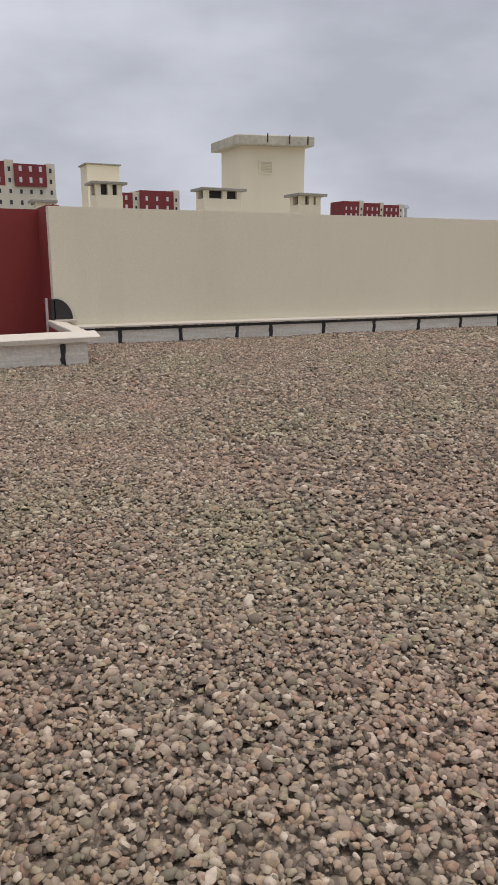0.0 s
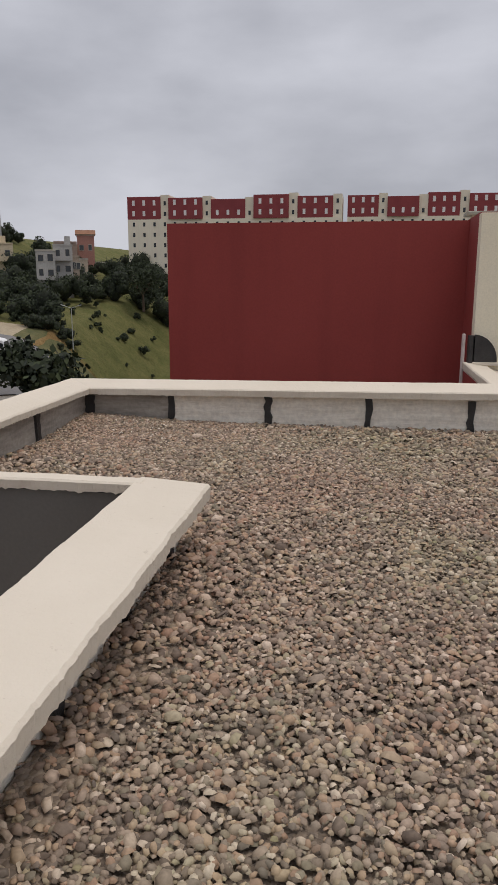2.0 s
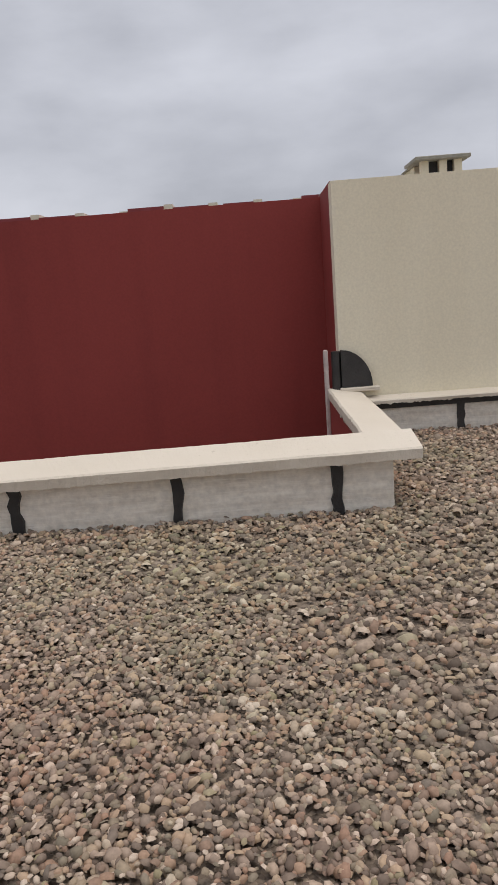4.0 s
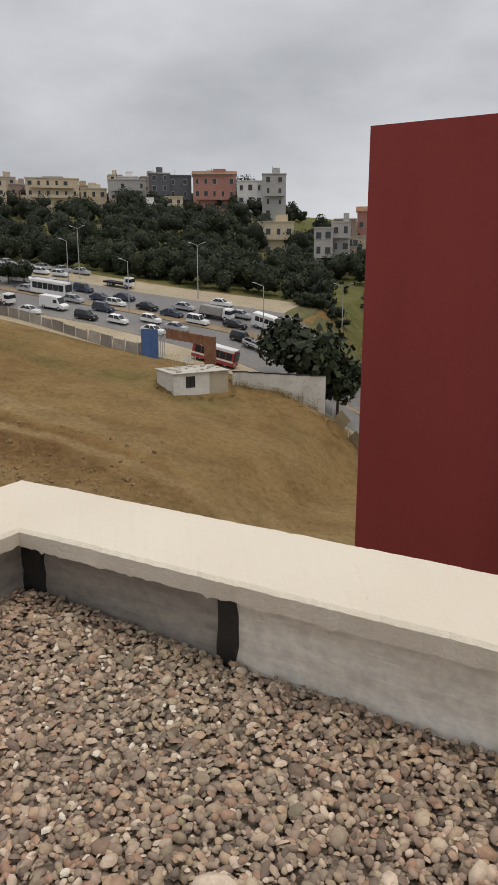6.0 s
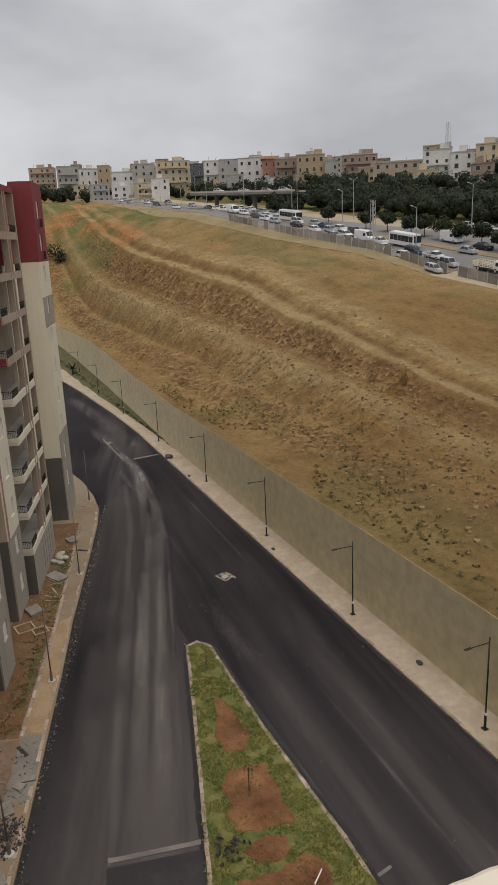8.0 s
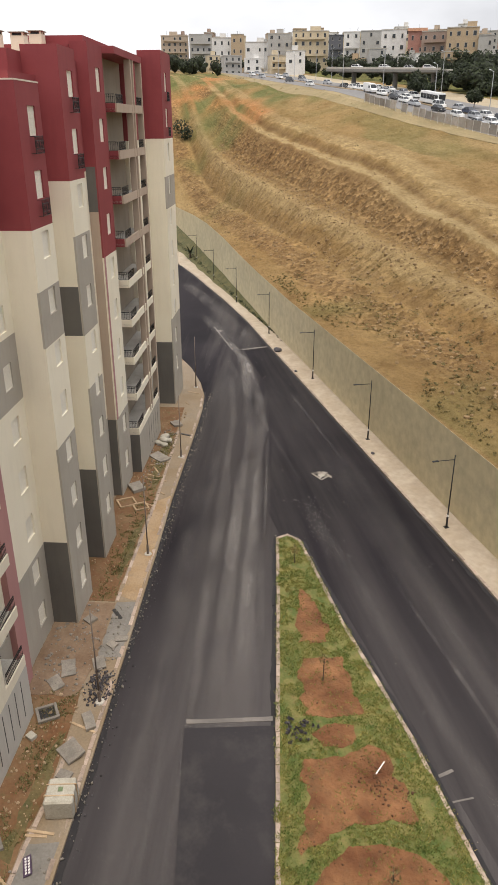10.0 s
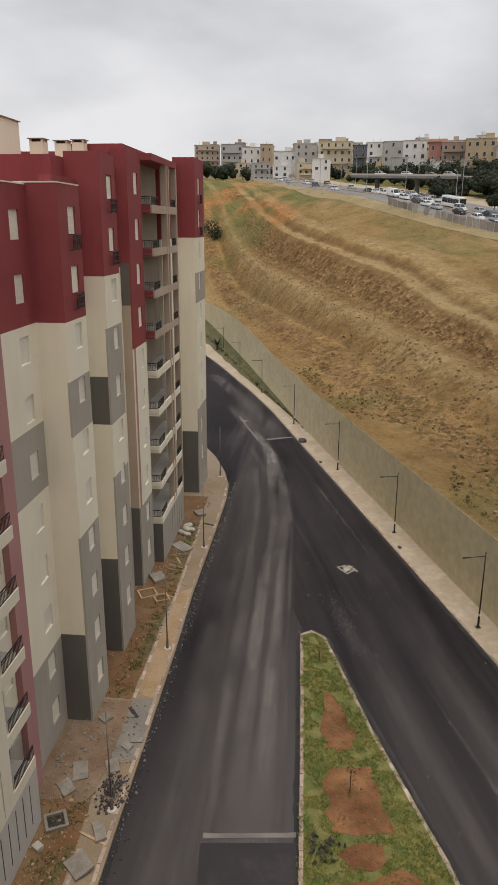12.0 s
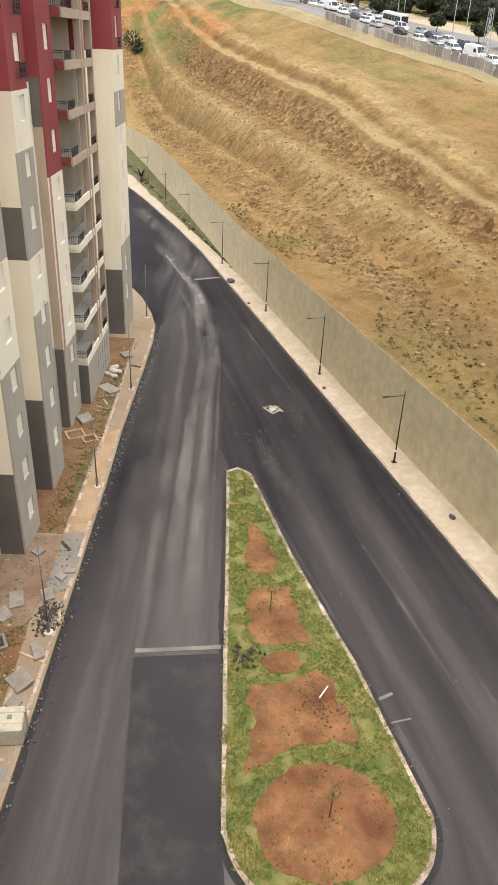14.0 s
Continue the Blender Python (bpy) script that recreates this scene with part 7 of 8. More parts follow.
tagged(raw("grass_bank", [p for r in bank_rows for p in r], bank_faces, mat("bank_grass", (0.050, 0.058, 0.018), (0.125, 0.108, 0.040), 0.8, 5, 0.95, 0.8, dirt=(0.17, 0.12, 0.06), dist=0.1), smooth=True), "dark grassy bank against the site wall", "grass bank", kind="structure")
bush = []
for i in range(150):
    x = -230 + i * 0.85 + rng.uniform(-1, 1)
    s = rng.uniform(0.2, 0.5) * min(1.4, 0.25 + (-x - 100) / 55)
    bush.append((x, float(np.interp(x, (-220, -150, -110), (24.2, 25.9, 26.9))) - s * 0.3, STREET + 0.1 + s * 0.5, s, s * 0.8))
tagged(leaf_cloud("bushes", bush, 0.10, 45, LEAF, 42), "dark low weeds and bushes along the site wall", "bushes", kind="stuff")
lone = [(-266, 36, ground_z(-266, 36) + 1.8, 3.2, 2.4), (-262, 37, ground_z(-262, 37) + 1.4, 2.6, 2.0)]
tagged(leaf_cloud("shrub", lone, 0.35, 320, LEAF, 43), "round dark shrub on the green slope", "shrub")


def rocks(name, places, seed, material, label):
    rg = np.random.default_rng(seed)
    base, tri = icosphere(1)
    n = len(base)
    p = np.array(places)
    k = len(p)
    v = base[None] * (1 + 0.2 * rg.standard_normal((k, n, 1)).clip(-1.3, 1.3)) * p[:, None, 3:4] * rg.uniform(0.6, 1.2, (k, 1, 3)) + p[:, None, :3]
    f = (tri[None] + (np.arange(k) * n)[:, None, None]).reshape(-1, 3)
    tagged(raw(name, v.reshape(-1, 3).tolist(), f.tolist(), material), label, "rocks", kind="stuff")


def clod(x, y, s):
    return (x, y, ground_z(x, y) + s * 0.15, s)


lumps = []
for i in range(5200):
    x = rng.uniform(-240, -42)
    yy = rng.choice((rng.gauss(38, 2.2), rng.gauss(49.4, 1.3), rng.gauss(45, 2), rng.uniform(30, 62)))
    y = 28 + (max(29.5, yy) - 28) * (near_y(x) - 28) / 60
    lumps.append(clod(x, y, 0.08 + 0.26 * rng.random() ** 3))
rocks("clods", lumps, 51, mat("clod_earth", (0.20, 0.125, 0.058), (0.31, 0.215, 0.11), 0.5, 6, 0.95, 0.4), "loose clods and stones on the cut banks")


# ---- the town ----
PALE, SAND, TAN, OCHRE = (mat("house_" + n, c, tuple(1.08 * k for k in c), 0.25, 3, 0.9, 0.15, dirt=tuple(0.75 * k for k in c)) for n, c in (("white", (0.66, 0.65, 0.63)), ("cream", (0.56, 0.47, 0.33)), ("tan", (0.44, 0.36, 0.28)), ("ochre", (0.42, 0.32, 0.21))))
GREYH, SLATE, ROSE, BRICKY = (mat("house_" + n, c, tuple(1.08 * k for k in c), 0.25, 3, 0.9, 0.15, dirt=tuple(0.75 * k for k in c)) for n, c in (("grey", (0.40, 0.39, 0.37)), ("slate", (0.11, 0.115, 0.13)), ("rose", (0.40, 0.20, 0.16)), ("brick", (0.32, 0.235, 0.19))))
bm = bmesh.new()
box(bm, -0.5, 0.5, -0.04, 0.02, 0, 1.4)
HOUSEWIN = mesh_of("window", bm, GLASSD)
bm = bmesh.new()
for q in ((-0.6, 0.6, -0.10, 0.0, -0.12, -0.02), (-0.6, 0.6, -0.08, 0.0, 1.42, 1.52), (-0.6, -0.51, -0.08, 0.0, -0.02, 1.42), (0.51, 0.6, -0.08, 0.0, -0.02, 1.42)):
    box(bm, *q)
HOUSEFRAME = mesh_of("window_frame", bm, CONC)


def town_house(x, y, z0, w, h, turn, material, floors, label, seed):
    """A flat-roofed house, its front to the south: wall, roof edge, windows, sometimes a roof room and balconies."""
    rng = random.Random(seed)
    d = min(14, max(7, w * 0.7))
    t = tagged(empty("town_house", Matrix.Translation((x, y, z0)) @ Matrix.Rotation(radians(turn), 4, "Z")), label, "house", group="town houses")
    bm = bmesh.new()
    box(bm, -w / 2, w / 2, 0, d, -9, h)
    part("wall", bm, material, t)
    bm = bmesh.new()
    box(bm, -w / 2 - 0.15, w / 2 + 0.15, -0.15, d + 0.15, h, h + 0.35)
    part("roof", bm, rng.choice((CONC, material)), t)
    if rng.random() < 0.6 and floors > 1:
        a = rng.uniform(-0.35, 0.2) * w
        bm = bmesh.new()
        box(bm, a, a + w * 0.3, 2, d * 0.7, h + 0.3, h + 2.4)
        part("roof_room", bm, material, t)
    if floors > 1 and rng.random() < 0.7:
        bm = bmesh.new()
        px = rng.uniform(-0.3, 0.3) * w
        cyl(bm, (px, 3, h), (px, 3, h + rng.uniform(1.5, 3)), 0.06, 0.05, 5)
        part("aerial", bm, IRON, t)
    n = max(2, int(w / 3.0))
    fh = h / floors
    for f in range(floors):
        z = h - fh * (f + 1) + fh * 0.32
        for i in range(n):
            if rng.random() < 0.12:
                continue
            wx = -w / 2 + (i + 0.5) * w / n
            m = Matrix.Translation((wx, 0, z)) @ Matrix.Diagonal((rng.choice((0.8, 1.0, 1.3)), 1, min(1.2, fh / 3.0) * rng.choice((0.9, 1.0)), 1))
            o = shared("window", HOUSEWIN, t, m)
            shared("window_frame", HOUSEFRAME, o, Matrix())
        if floors > 1 and rng.random() < 0.35:
            bm = bmesh.new()
            box(bm, -w * 0.4, w * 0.4, -1.1, 0, z - fh * 0.30, z - fh * 0.26)
            box(bm, -w * 0.4, w * 0.4, -1.1, -1.0, z - fh * 0.26, z - fh * 0.02)
            part("balcony", bm, material, t)
    if material is ROSE:
        bm = bmesh.new()
        prism(bm, [(-w / 2 - 0.5, -0.6), (w / 2 + 0.5, -0.6), (w / 2 + 0.5, d), (-w / 2 - 0.5, d)], h + 0.35, h + 0.6)
        for v in bm.verts:
            if v.co.z > h + 0.5:
                v.co.y = d * 0.5 + (v.co.y - d * 0.5) * 0.2
                v.co.z += 1.3
        part("tiled_roof", bm, RUST, t, "red tiled roof")
    if seed == 13:
        for k in range(5):
            bm = bmesh.new()
            bx = -w / 2 + k * w / 4
            box(bm, bx - 0.25, bx + 0.25, -0.25, 0, -2, h + 0.3)
            part("pilaster", bm, BRICKY, t, "brown frame")
        for k in range(floors + 1):
            bm = bmesh.new()
            box(bm, -w / 2, w / 2, -0.22, 0, k * h / floors - 0.2, k * h / floors + 0.2)
            part("band", bm, BRICKY, t, "brown frame")
    return t


LABELS = {id(PALE): "white flat-roofed house in the town beyond", id(SAND): "cream flat-roofed house with rows of windows", id(TAN): "tan flat-roofed house in the town beyond", id(OCHRE): "ochre flat-roofed house in the town beyond",
          id(GREYH): "grey unfinished concrete house in the town beyond", id(SLATE): "dark slate-grey apartment house in the town", id(ROSE): "red-walled house under a tiled roof", id(BRICKY): "brown brick house in the town beyond"}
TOWN_A = [
    (-251, 165, 18.5, 17.3, 9.1, 56, TAN, 3),
    (-234, 171, 19.2, 10.1, 10.9, 53, PALE, 4),
    (-227, 177, 19.2, 8.5, 9.3, 52, PALE, 3),
    (-218, 183, 18.3, 11.9, 12.0, 50, SAND, 4),
    (-223, 201, 20.5, 6.8, 9.7, 48, BRICKY, 2),
    (-200, 196, 17.3, 18.6, 13.3, 45, SAND, 4),
    (-196, 213, 20.2, 9.6, 8.1, 42, SAND, 2),
    (-183, 217, 18.9, 13.9, 12.2, 40, GREYH, 3),
    (-168, 217, 19.2, 7.7, 13.3, 38, SLATE, 4),
    (-163, 222, 19.3, 8.7, 12.6, 36, SLATE, 3),
    (-149, 224, 18.9, 15.1, 12.6, 33, ROSE, 3),
]
TOWN_B = [
    (-136, 227, 16.6, 9.3, 12.4, 31, PALE, 3),
    (-127, 228, 16.4, 8.2, 14.5, 29, GREYH, 4),
    (-94, 214, 8.4, 6.6, 6.0, 23, BRICKY, 1),
    (-90, 221, 10.2, 5.4, 6.7, 22, ROSE, 1),
    (-85, 196, 3.1, 9.8, 5.5, 23, TAN, 1),
]
TOWN_C = [
    (-468, 62, 35.5, 15.6, 11.7, 82, TAN, 4),
    (-456, 75, 32.3, 12.8, 14.7, 80, GREYH, 3),
    (-435, 83, 29.2, 10.8, 14.3, 79, PALE, 3),
    (-423, 89, 28.9, 6.8, 15.2, 78, OCHRE, 3),
    (-421, 99, 28.2, 12.0, 12.3, 77, PALE, 2),
    (-413, 109, 30.0, 11.9, 13.9, 75, GREYH, 4),
    (-394, 120, 28.7, 17.9, 14.6, 73, SAND, 4),
    (-381, 129, 28.1, 7.0, 12.4, 71, SLATE, 4),
    (-378, 136, 27.6, 7.7, 14.1, 70, PALE, 4),
    (-371, 143, 28.2, 9.7, 13.4, 69, GREYH, 4),
    (-353, 147, 26.3, 11.3, 14.0, 67, PALE, 3),
]
TOWN_D = [
    (-341, 153, 24.9, 7.8, 13.5, 66, ROSE, 3),
    (-332, 157, 24.8, 10.8, 13.0, 64, BRICKY, 3),
    (-318, 163, 25.1, 13.0, 12.9, 63, OCHRE, 3),
    (-309, 169, 24.3, 6.1, 10.1, 61, GREYH, 2),
    (-298, 177, 23.7, 15.7, 12.0, 59, BRICKY, 3),
]
TOWN_E = [
    (-276, 184, 21.6, 19.0, 9.1, 56, TAN, 3),
    (-79, 166, -1.1, 4.6, 10.7, 24, GREYH, 3),
    (-77, 172, -0.4, 4.8, 11.6, 23, GREYH, 3),
    (-76, 178, -0.4, 1.7, 9.0, 22, TAN, 2),
    (-96, 234, -0.2, 3.6, 10.1, 22, PALE, 3),
    (-97, 255, -0.1, 9.3, 9.5, 20, TAN, 3),
    (-109, 195, 2.9, 12.4, 10.2, 28, SAND, 2),
]
ROWS = TOWN_A + TOWN_B + TOWN_C + TOWN_D + TOWN_E
for k, row in enumerate(ROWS):
    town_house(*row[:7], row[7], LABELS[id(row[6])], k)
town_rng = random.Random(91)
for k, (x, y, z0, w, h, turn, m, floors) in enumerate(TOWN_A + TOWN_C + TOWN_D):
    side = Vector((math.cos(radians(turn)), math.sin(radians(turn))))
    for j, (far, low, high) in enumerate(((0.92, 0.15, 0.55), (1.10, 0.80, 1.10), (1.22, 0.95, 1.16))):
        if town_rng.random() < 0.2:
            continue
        off = side * town_rng.uniform(-0.6, 0.6) * w
        top = far * (z0 + h * town_rng.uniform(low, high))
        ww, fl = town_rng.uniform(5.5, 9.5), town_rng.choice((2, 2, 3))
        mm = town_rng.choice((PALE, PALE, SAND, SAND, GREYH, TAN, OCHRE, BRICKY))
        hh = fl * 2.9
        town_house(x * far + off.x, y * far + off.y, top - hh, ww, hh, turn + town_rng.uniform(-14, 14), mm, fl, LABELS[id(mm)], 100 + 5 * k + j)


# ---- red and cream blocks on the skyline ----
def skyline_block(x0, x1, y, z0, z1, red_from, seed):
    """A long apartment block: red stretches between pale stair towers, a grid of white windows."""
    b = tagged(empty("apartment_block", Matrix.Translation((x0, y, 0))), "long red and cream apartment block on the skyline", "building", group="skyline blocks")
    w = x1 - x0
    bm = bmesh.new()
    box(bm, 0, w, 0, 12, z0 - 6, red_from)
    part("wall", bm, FACCREAM, b)
    n = max(2, round(w / 12.5))
    bm = bmesh.new()
    box(bm, -0.4, 0.4, -0.06, 0.02, 0, 1.5)
    win = mesh_of("window", bm, SHUTTER)
    bm = bmesh.new()
    box(bm, -0.35, 0.35, -0.06, 0.02, 0, 1.2)
    win2 = mesh_of("window", bm, GLASSD)
    seg = w / n
    for i in range(n):
        a = i * seg
        step = 0.5 * ((i * 7 + seed) % 3)
        bm = bmesh.new()
        box(bm, a, a + seg - 2.6, -0.6 * (i % 2), 12, red_from, z1 - step)
        part("red_storey", bm, FACRED, b, "dark red upper storeys")
        bm = bmesh.new()
        box(bm, a + seg - 2.6, a + seg, 0.3, 12, red_from, z1 + 0.5 - step)
        part("stair_tower", bm, FACCREAM, b, "cream stair tower")
        rows = int((z1 - step - red_from) / 3.0)
        for r in range(-6, rows):
            z = red_from + 3.05 * r + 1.0
            if z < z0:
                continue
            for k in range(3):
                shared("window", win if r >= 0 else win2, b, Matrix.Translation((a + (k + 0.6) * (seg - 2.6) / 3.2, -0.6 * (i % 2) if r >= 0 else 0, z)))
            shared("window", win2, b, Matrix.Translation((a + seg - 1.3, 0.3 if r >= 0 else 0, z)))


skyline_block(-73, -8, 213, 3, 27.5, 20.9, 0)
skyline_block(-6.5, 40, 217, 4, 27.9, 21.3, 1)
skyline_block(60, 90, 250, 4, 24.5, 17.0, 2)
skyline_block(190, 225, 300, 4, 28.0, 20.0, 3)


# ---- small palm at the street's bend ----
palm = tagged(empty("palm", Matrix.Translation((-176, 24.4, STREET + 0.15))), "small dark green palm at the street's bend", "palm")
bm = bmesh.new()
cyl(bm, (0, 0, -0.2), (0, 0, 1.4), 0.28, 0.2, 8)
part("trunk", bm, BARK, palm)
for i in range(14):
    a, up = i * 2.4, 0.25 + 0.5 * (i % 3)
    bm = bmesh.new()
    rows = []
    for k in range(6):
        r = 0.4 * k
        z = 1.4 + up * r - 0.16 * r * r
        w = 0.22 * (1 - k / 6) + 0.03
        c, s = math.cos(a), math.sin(a)
        rows.append([bm.verts.new((c * r - s * o, s * r + c * o, z - 0.4 * abs(o))) for o in (-w, 0, w)])
    for p, q in zip(rows, rows[1:]):
        for j in range(2):
            bm.faces.new((p[j], q[j], q[j + 1], p[j + 1]))
    part("frond", bm, LEAF, palm)


# ---- rubble and rubbish along the street ----
PALLET = mat("bleached_wood", (0.36, 0.32, 0.26), (0.46, 0.42, 0.36), 2, 20, 0.9, 0.4, vary=0.2)
PLANKW = mat("raw_plank", (0.34, 0.24, 0.14), (0.45, 0.33, 0.21), 2, 20, 0.9, 0.4, vary=0.2)
SLABG = mat("broken_concrete", (0.19, 0.17, 0.145), (0.285, 0.255, 0.215), 1.5, 12, 0.92, 0.5, dirt=(0.22, 0.18, 0.14), vary=0.15)
SACK = mat("white_woven_sack", (0.37, 0.345, 0.28), (0.46, 0.43, 0.36), 2.5, 14, 0.85, 0.5, dirt=(0.42, 0.38, 0.31))
PAVED = STREET + 0.14
SOILZ = STREET + 0.165


def broken_slab(u, v, w, d, t, turn, tilt, seed, material=None, label="broken grey concrete slab lying on the ground", name="concrete_slab", z=None):
    """A chipped slab with uneven corners, lying a little askew."""
    rg = random.Random(seed)
    x, y = fpt(u, v)
    pts = []
    for cx, cy in ((-1, -1), (0.1, -1.0), (1, -1), (1, 0.2), (1, 1), (-0.2, 1.0), (-1, 1)):
        pts.append((cx * w / 2 * rg.uniform(0.84, 1.0), cy * d / 2 * rg.uniform(0.84, 1.0)))
    bm = bmesh.new()
    prism(bm, pts, 0, t)
    bmesh.ops.bevel(bm, geom=bm.edges[:], offset=min(0.02, t * 0.2), segments=1, affect="EDGES")
    ob = part(name, bm, material or SLABG)
    ob.matrix_basis = Matrix.Translation((x, y, (z if z is not None else SOILZ) + abs(math.sin(tilt)) * d / 2 - 0.02)) @ Matrix.Rotation(turn, 4, "Z") @ Matrix.Rotation(tilt, 4, "X")
    tagged(ob, label, "slab", group="rubble slabs")


for k, (u, v, w, d, t, turn, tilt) in enumerate(((-10.3, 2.85, 1.35, 1.1, 0.12, 0.5, 0.22), (-5.5, 0.55, 1.2, 0.8, 0.12, 0.4, 0.12), (-4.2, 0.9, 1.5, 0.9, 0.10, 0.0, 0.06), (-3.7, 2.6, 1.2, 0.8, 0.14, 0.1, 0.05), (-11.7, 2.9, 0.8, 0.6, 0.10, 1.0, 0.1),
                                                 (-2.0, 3.0, 0.7, 0.5, 0.12, 0.7, 0.2), (-1.4, 3.4, 0.9, 0.5, 0.10, 1.4, 0.1), (18.6, 0.2, 1.7, 1.3, 0.30, 0.3, 0.05), (33.4, 1.4, 1.5, 1.0, 0.25, 0.2, 0.05), (25.0, 1.1, 2.2, 1.2, 0.16, 0.5, 0.1), (-8.2, 3.2, 1.3, 0.6, 0.18, 0.2, 0.05), (0.3, 1.0, 0.8, 0.7, 0.16, 0.6, 0.15))):
    broken_slab(u, v, w, d, t, turn, tilt, k)
broken_slab(-19.9, 1.8, 1.7, 1.35, 0.06, 0.9, 0.10, 20, SACK, "large off-white board lying on rubble", "board")
broken_slab(1.1, 2.55, 1.3, 0.28, 0.05, 0.35, 0.0, 21, BITUMEN, "dark tarred board lying on the pavement", "board", PAVED)
broken_slab(30.8, 2.8, 1.2, 0.25, 0.08, 0.9, 0.0, 22, BITUMEN, "dark tarred board lying on the pavement", "board", PAVED)


def sack(u, v, z, turn, seed):
    """A plump tied bag lying on its side."""
    base, tri = icosphere(2)
    rs = np.random.default_rng(seed)
    w = base * (1 + 0.06 * rs.standard_normal((len(base), 1)))
    w = np.sign(w) * np.abs(w) ** 0.75 * np.array((0.55, 0.36, 0.19))
    x, y = fpt(u, v)
    m = Matrix.Translation((x, y, z + 0.17)) @ Matrix.Rotation(turn, 4, "Z")
    ob = raw("sack", [tuple(m @ Vector(p)) for p in w], tri.tolist(), SACK, smooth=True)
    return tagged(ob, "dusty white woven sack lying in a heap", "sack", group="sacks by the wall")


for k, (u, v, z, turn) in enumerate(((27.9, 1.0, 0.0, 0.3), (28.9, 1.15, 0.0, 1.2), (29.6, 0.8, 0.0, 0.1), (28.3, 0.5, 0.0, 0.8), (28.4, 0.95, 0.30, 0.5), (29.2, 0.9, 0.30, 2.4))):
    sack(u, v, SOILZ + z, turn, 50 + k)

broken_slab(-9.45, 0.5, 0.55, 0.4, 0.22, 0.7, 0.1, 24, SACK, "crumpled white sack on red earth", "sack")


def crate(u, v):
    """A white wrapped pack of blocks, strapped, on the kerb."""
    x, y = fpt(u, v)
    c = tagged(empty("block_pack", Matrix.Translation((x, y, PAVED)) @ Matrix.Rotation(radians(-16.5 + 6), 4, "Z")), "white wrapped pack of building blocks standing on the kerb", "building material")
    bm = bmesh.new()
    box(bm, -0.72, 0.72, -0.66, 0.66, 0, 1.1, None, 0.07)
    for w in bm.verts:
        w.co += Vector((noise.noise(w.co * 2.0), noise.noise(w.co * 2.0 + Vector((5, 0, 0))), 0)) * 0.06
    part("wrapping", bm, SACK, c)
    for s in (-0.3, 0.32):
        bm = bmesh.new()
        box(bm, s - 0.03, s + 0.03, -0.70, 0.70, 0.01, 1.115)
        part("strap", bm, PLANKW, c)
    bm = bmesh.new()
    box(bm, -0.15, 0.1, -0.1, 0.12, 1.105, 1.13, None, 0.006)
    part("label_patch", bm, LEAFY, c, "small green label")


LEAFY = mat("green_label", (0.12, 0.17, 0.08), (0.18, 0.22, 0.12), 2, 20, 0.7)
crate(-13.4, 3.35)


def plank(u, v, length, turn, z=None, material=None, label="pale raw plank lying on the ground", w=0.14):
    x, y = fpt(u, v)
    bm = bmesh.new()
    box(bm, -length / 2, length / 2, -w / 2, w / 2, 0, 0.045, None, 0.006)
    ob = part("plank", bm, material or PLANKW)
    ob.matrix_basis = Matrix.Translation((x, y, z if z is not None else PAVED)) @ Matrix.Rotation(turn, 4, "Z") @ Matrix.Rotation(0.02, 4, "Y")
    tagged(ob, label, "plank", group="loose planks")
    return ob


for u, v, l, turn in ((-14.8, 2.75, 1.3, 1.2), (-15.0, 2.6, 1.0, 1.3), (-17.2, 1.9, 1.1, 0.6), (-8.6, 3.0, 1.5, 0.9), (-19.1, 3.0, 1.2, 2.4), (-19.7, 2.9, 0.9, 2.0), (-19.5, 2.7, 0.8, 2.9), (21.2, 1.3, 1.6, 0.9), (22.5, 1.2, 1.4, 0.2), (23.6, 1.1, 1.3, 1.5), (24.4, 0.9, 1.5, 0.6), (43.5, 1.9, 1.6, 0.9), (39.9, 1.6, 0.9, 0.3), (20.4, 1.7, 1.8, 1.1), (17.9, 2.6, 0.6, 0.5), (15.9, 1.7, 1.3, 0.8)):
    plank(u, v, l, turn)


def square_frame(u, v, w, turn, label, material, name="formwork_frame", pit=False):
    x, y = fpt(u, v)
    f = tagged(empty(name, Matrix.Translation((x, y, SOILZ)) @ Matrix.Rotation(turn, 4, "Z")), label, "frame" if not pit else "manhole", group="square frames")
    h, t = (0.16, 0.16) if pit else (0.12, 0.14)
    for a in ((-w / 2, w / 2, -w / 2, -w / 2 + t), (-w / 2, w / 2, w / 2 - t, w / 2), (-w / 2, -w / 2 + t, -w / 2 + t, w / 2 - t), (w / 2 - t, w / 2, -w / 2 + t, w / 2 - t)):
        bm = bmesh.new()
        box(bm, *a, -0.02, h, None, 0.012)
        part("side", bm, material, f)
    if pit:
        # no hole is cut: a thin black slab paints in the pit's dark depth
        bm = bmesh.new()
        box(bm, -w / 2 + t, w / 2 - t, -w / 2 + t, w / 2 - t, -0.02, 0.02)
        part("pit_floor", bm, BITUMEN, f, "black slab standing in for the pit's shaded depth")


square_frame(-7.8, 0.8, 1.15, 0.2, "open square manhole with a raw concrete rim", SLABG, "manhole", True)
square_frame(-15.6, 0.6, 1.2, 0.3, "open square manhole with a raw concrete rim", SLABG, "manhole", True)
square_frame(-18.8, 0.6, 1.9, 0.15, "pale timber formwork frame beside the wall", PLANKW)
square_frame(16.0, -0.1, 1.5, 0.2, "pale timber formwork frame on the earth strip", PLANKW)
square_frame(15.4, 1.2, 1.2, 0.2, "pale timber formwork frame on the earth strip", PLANKW)

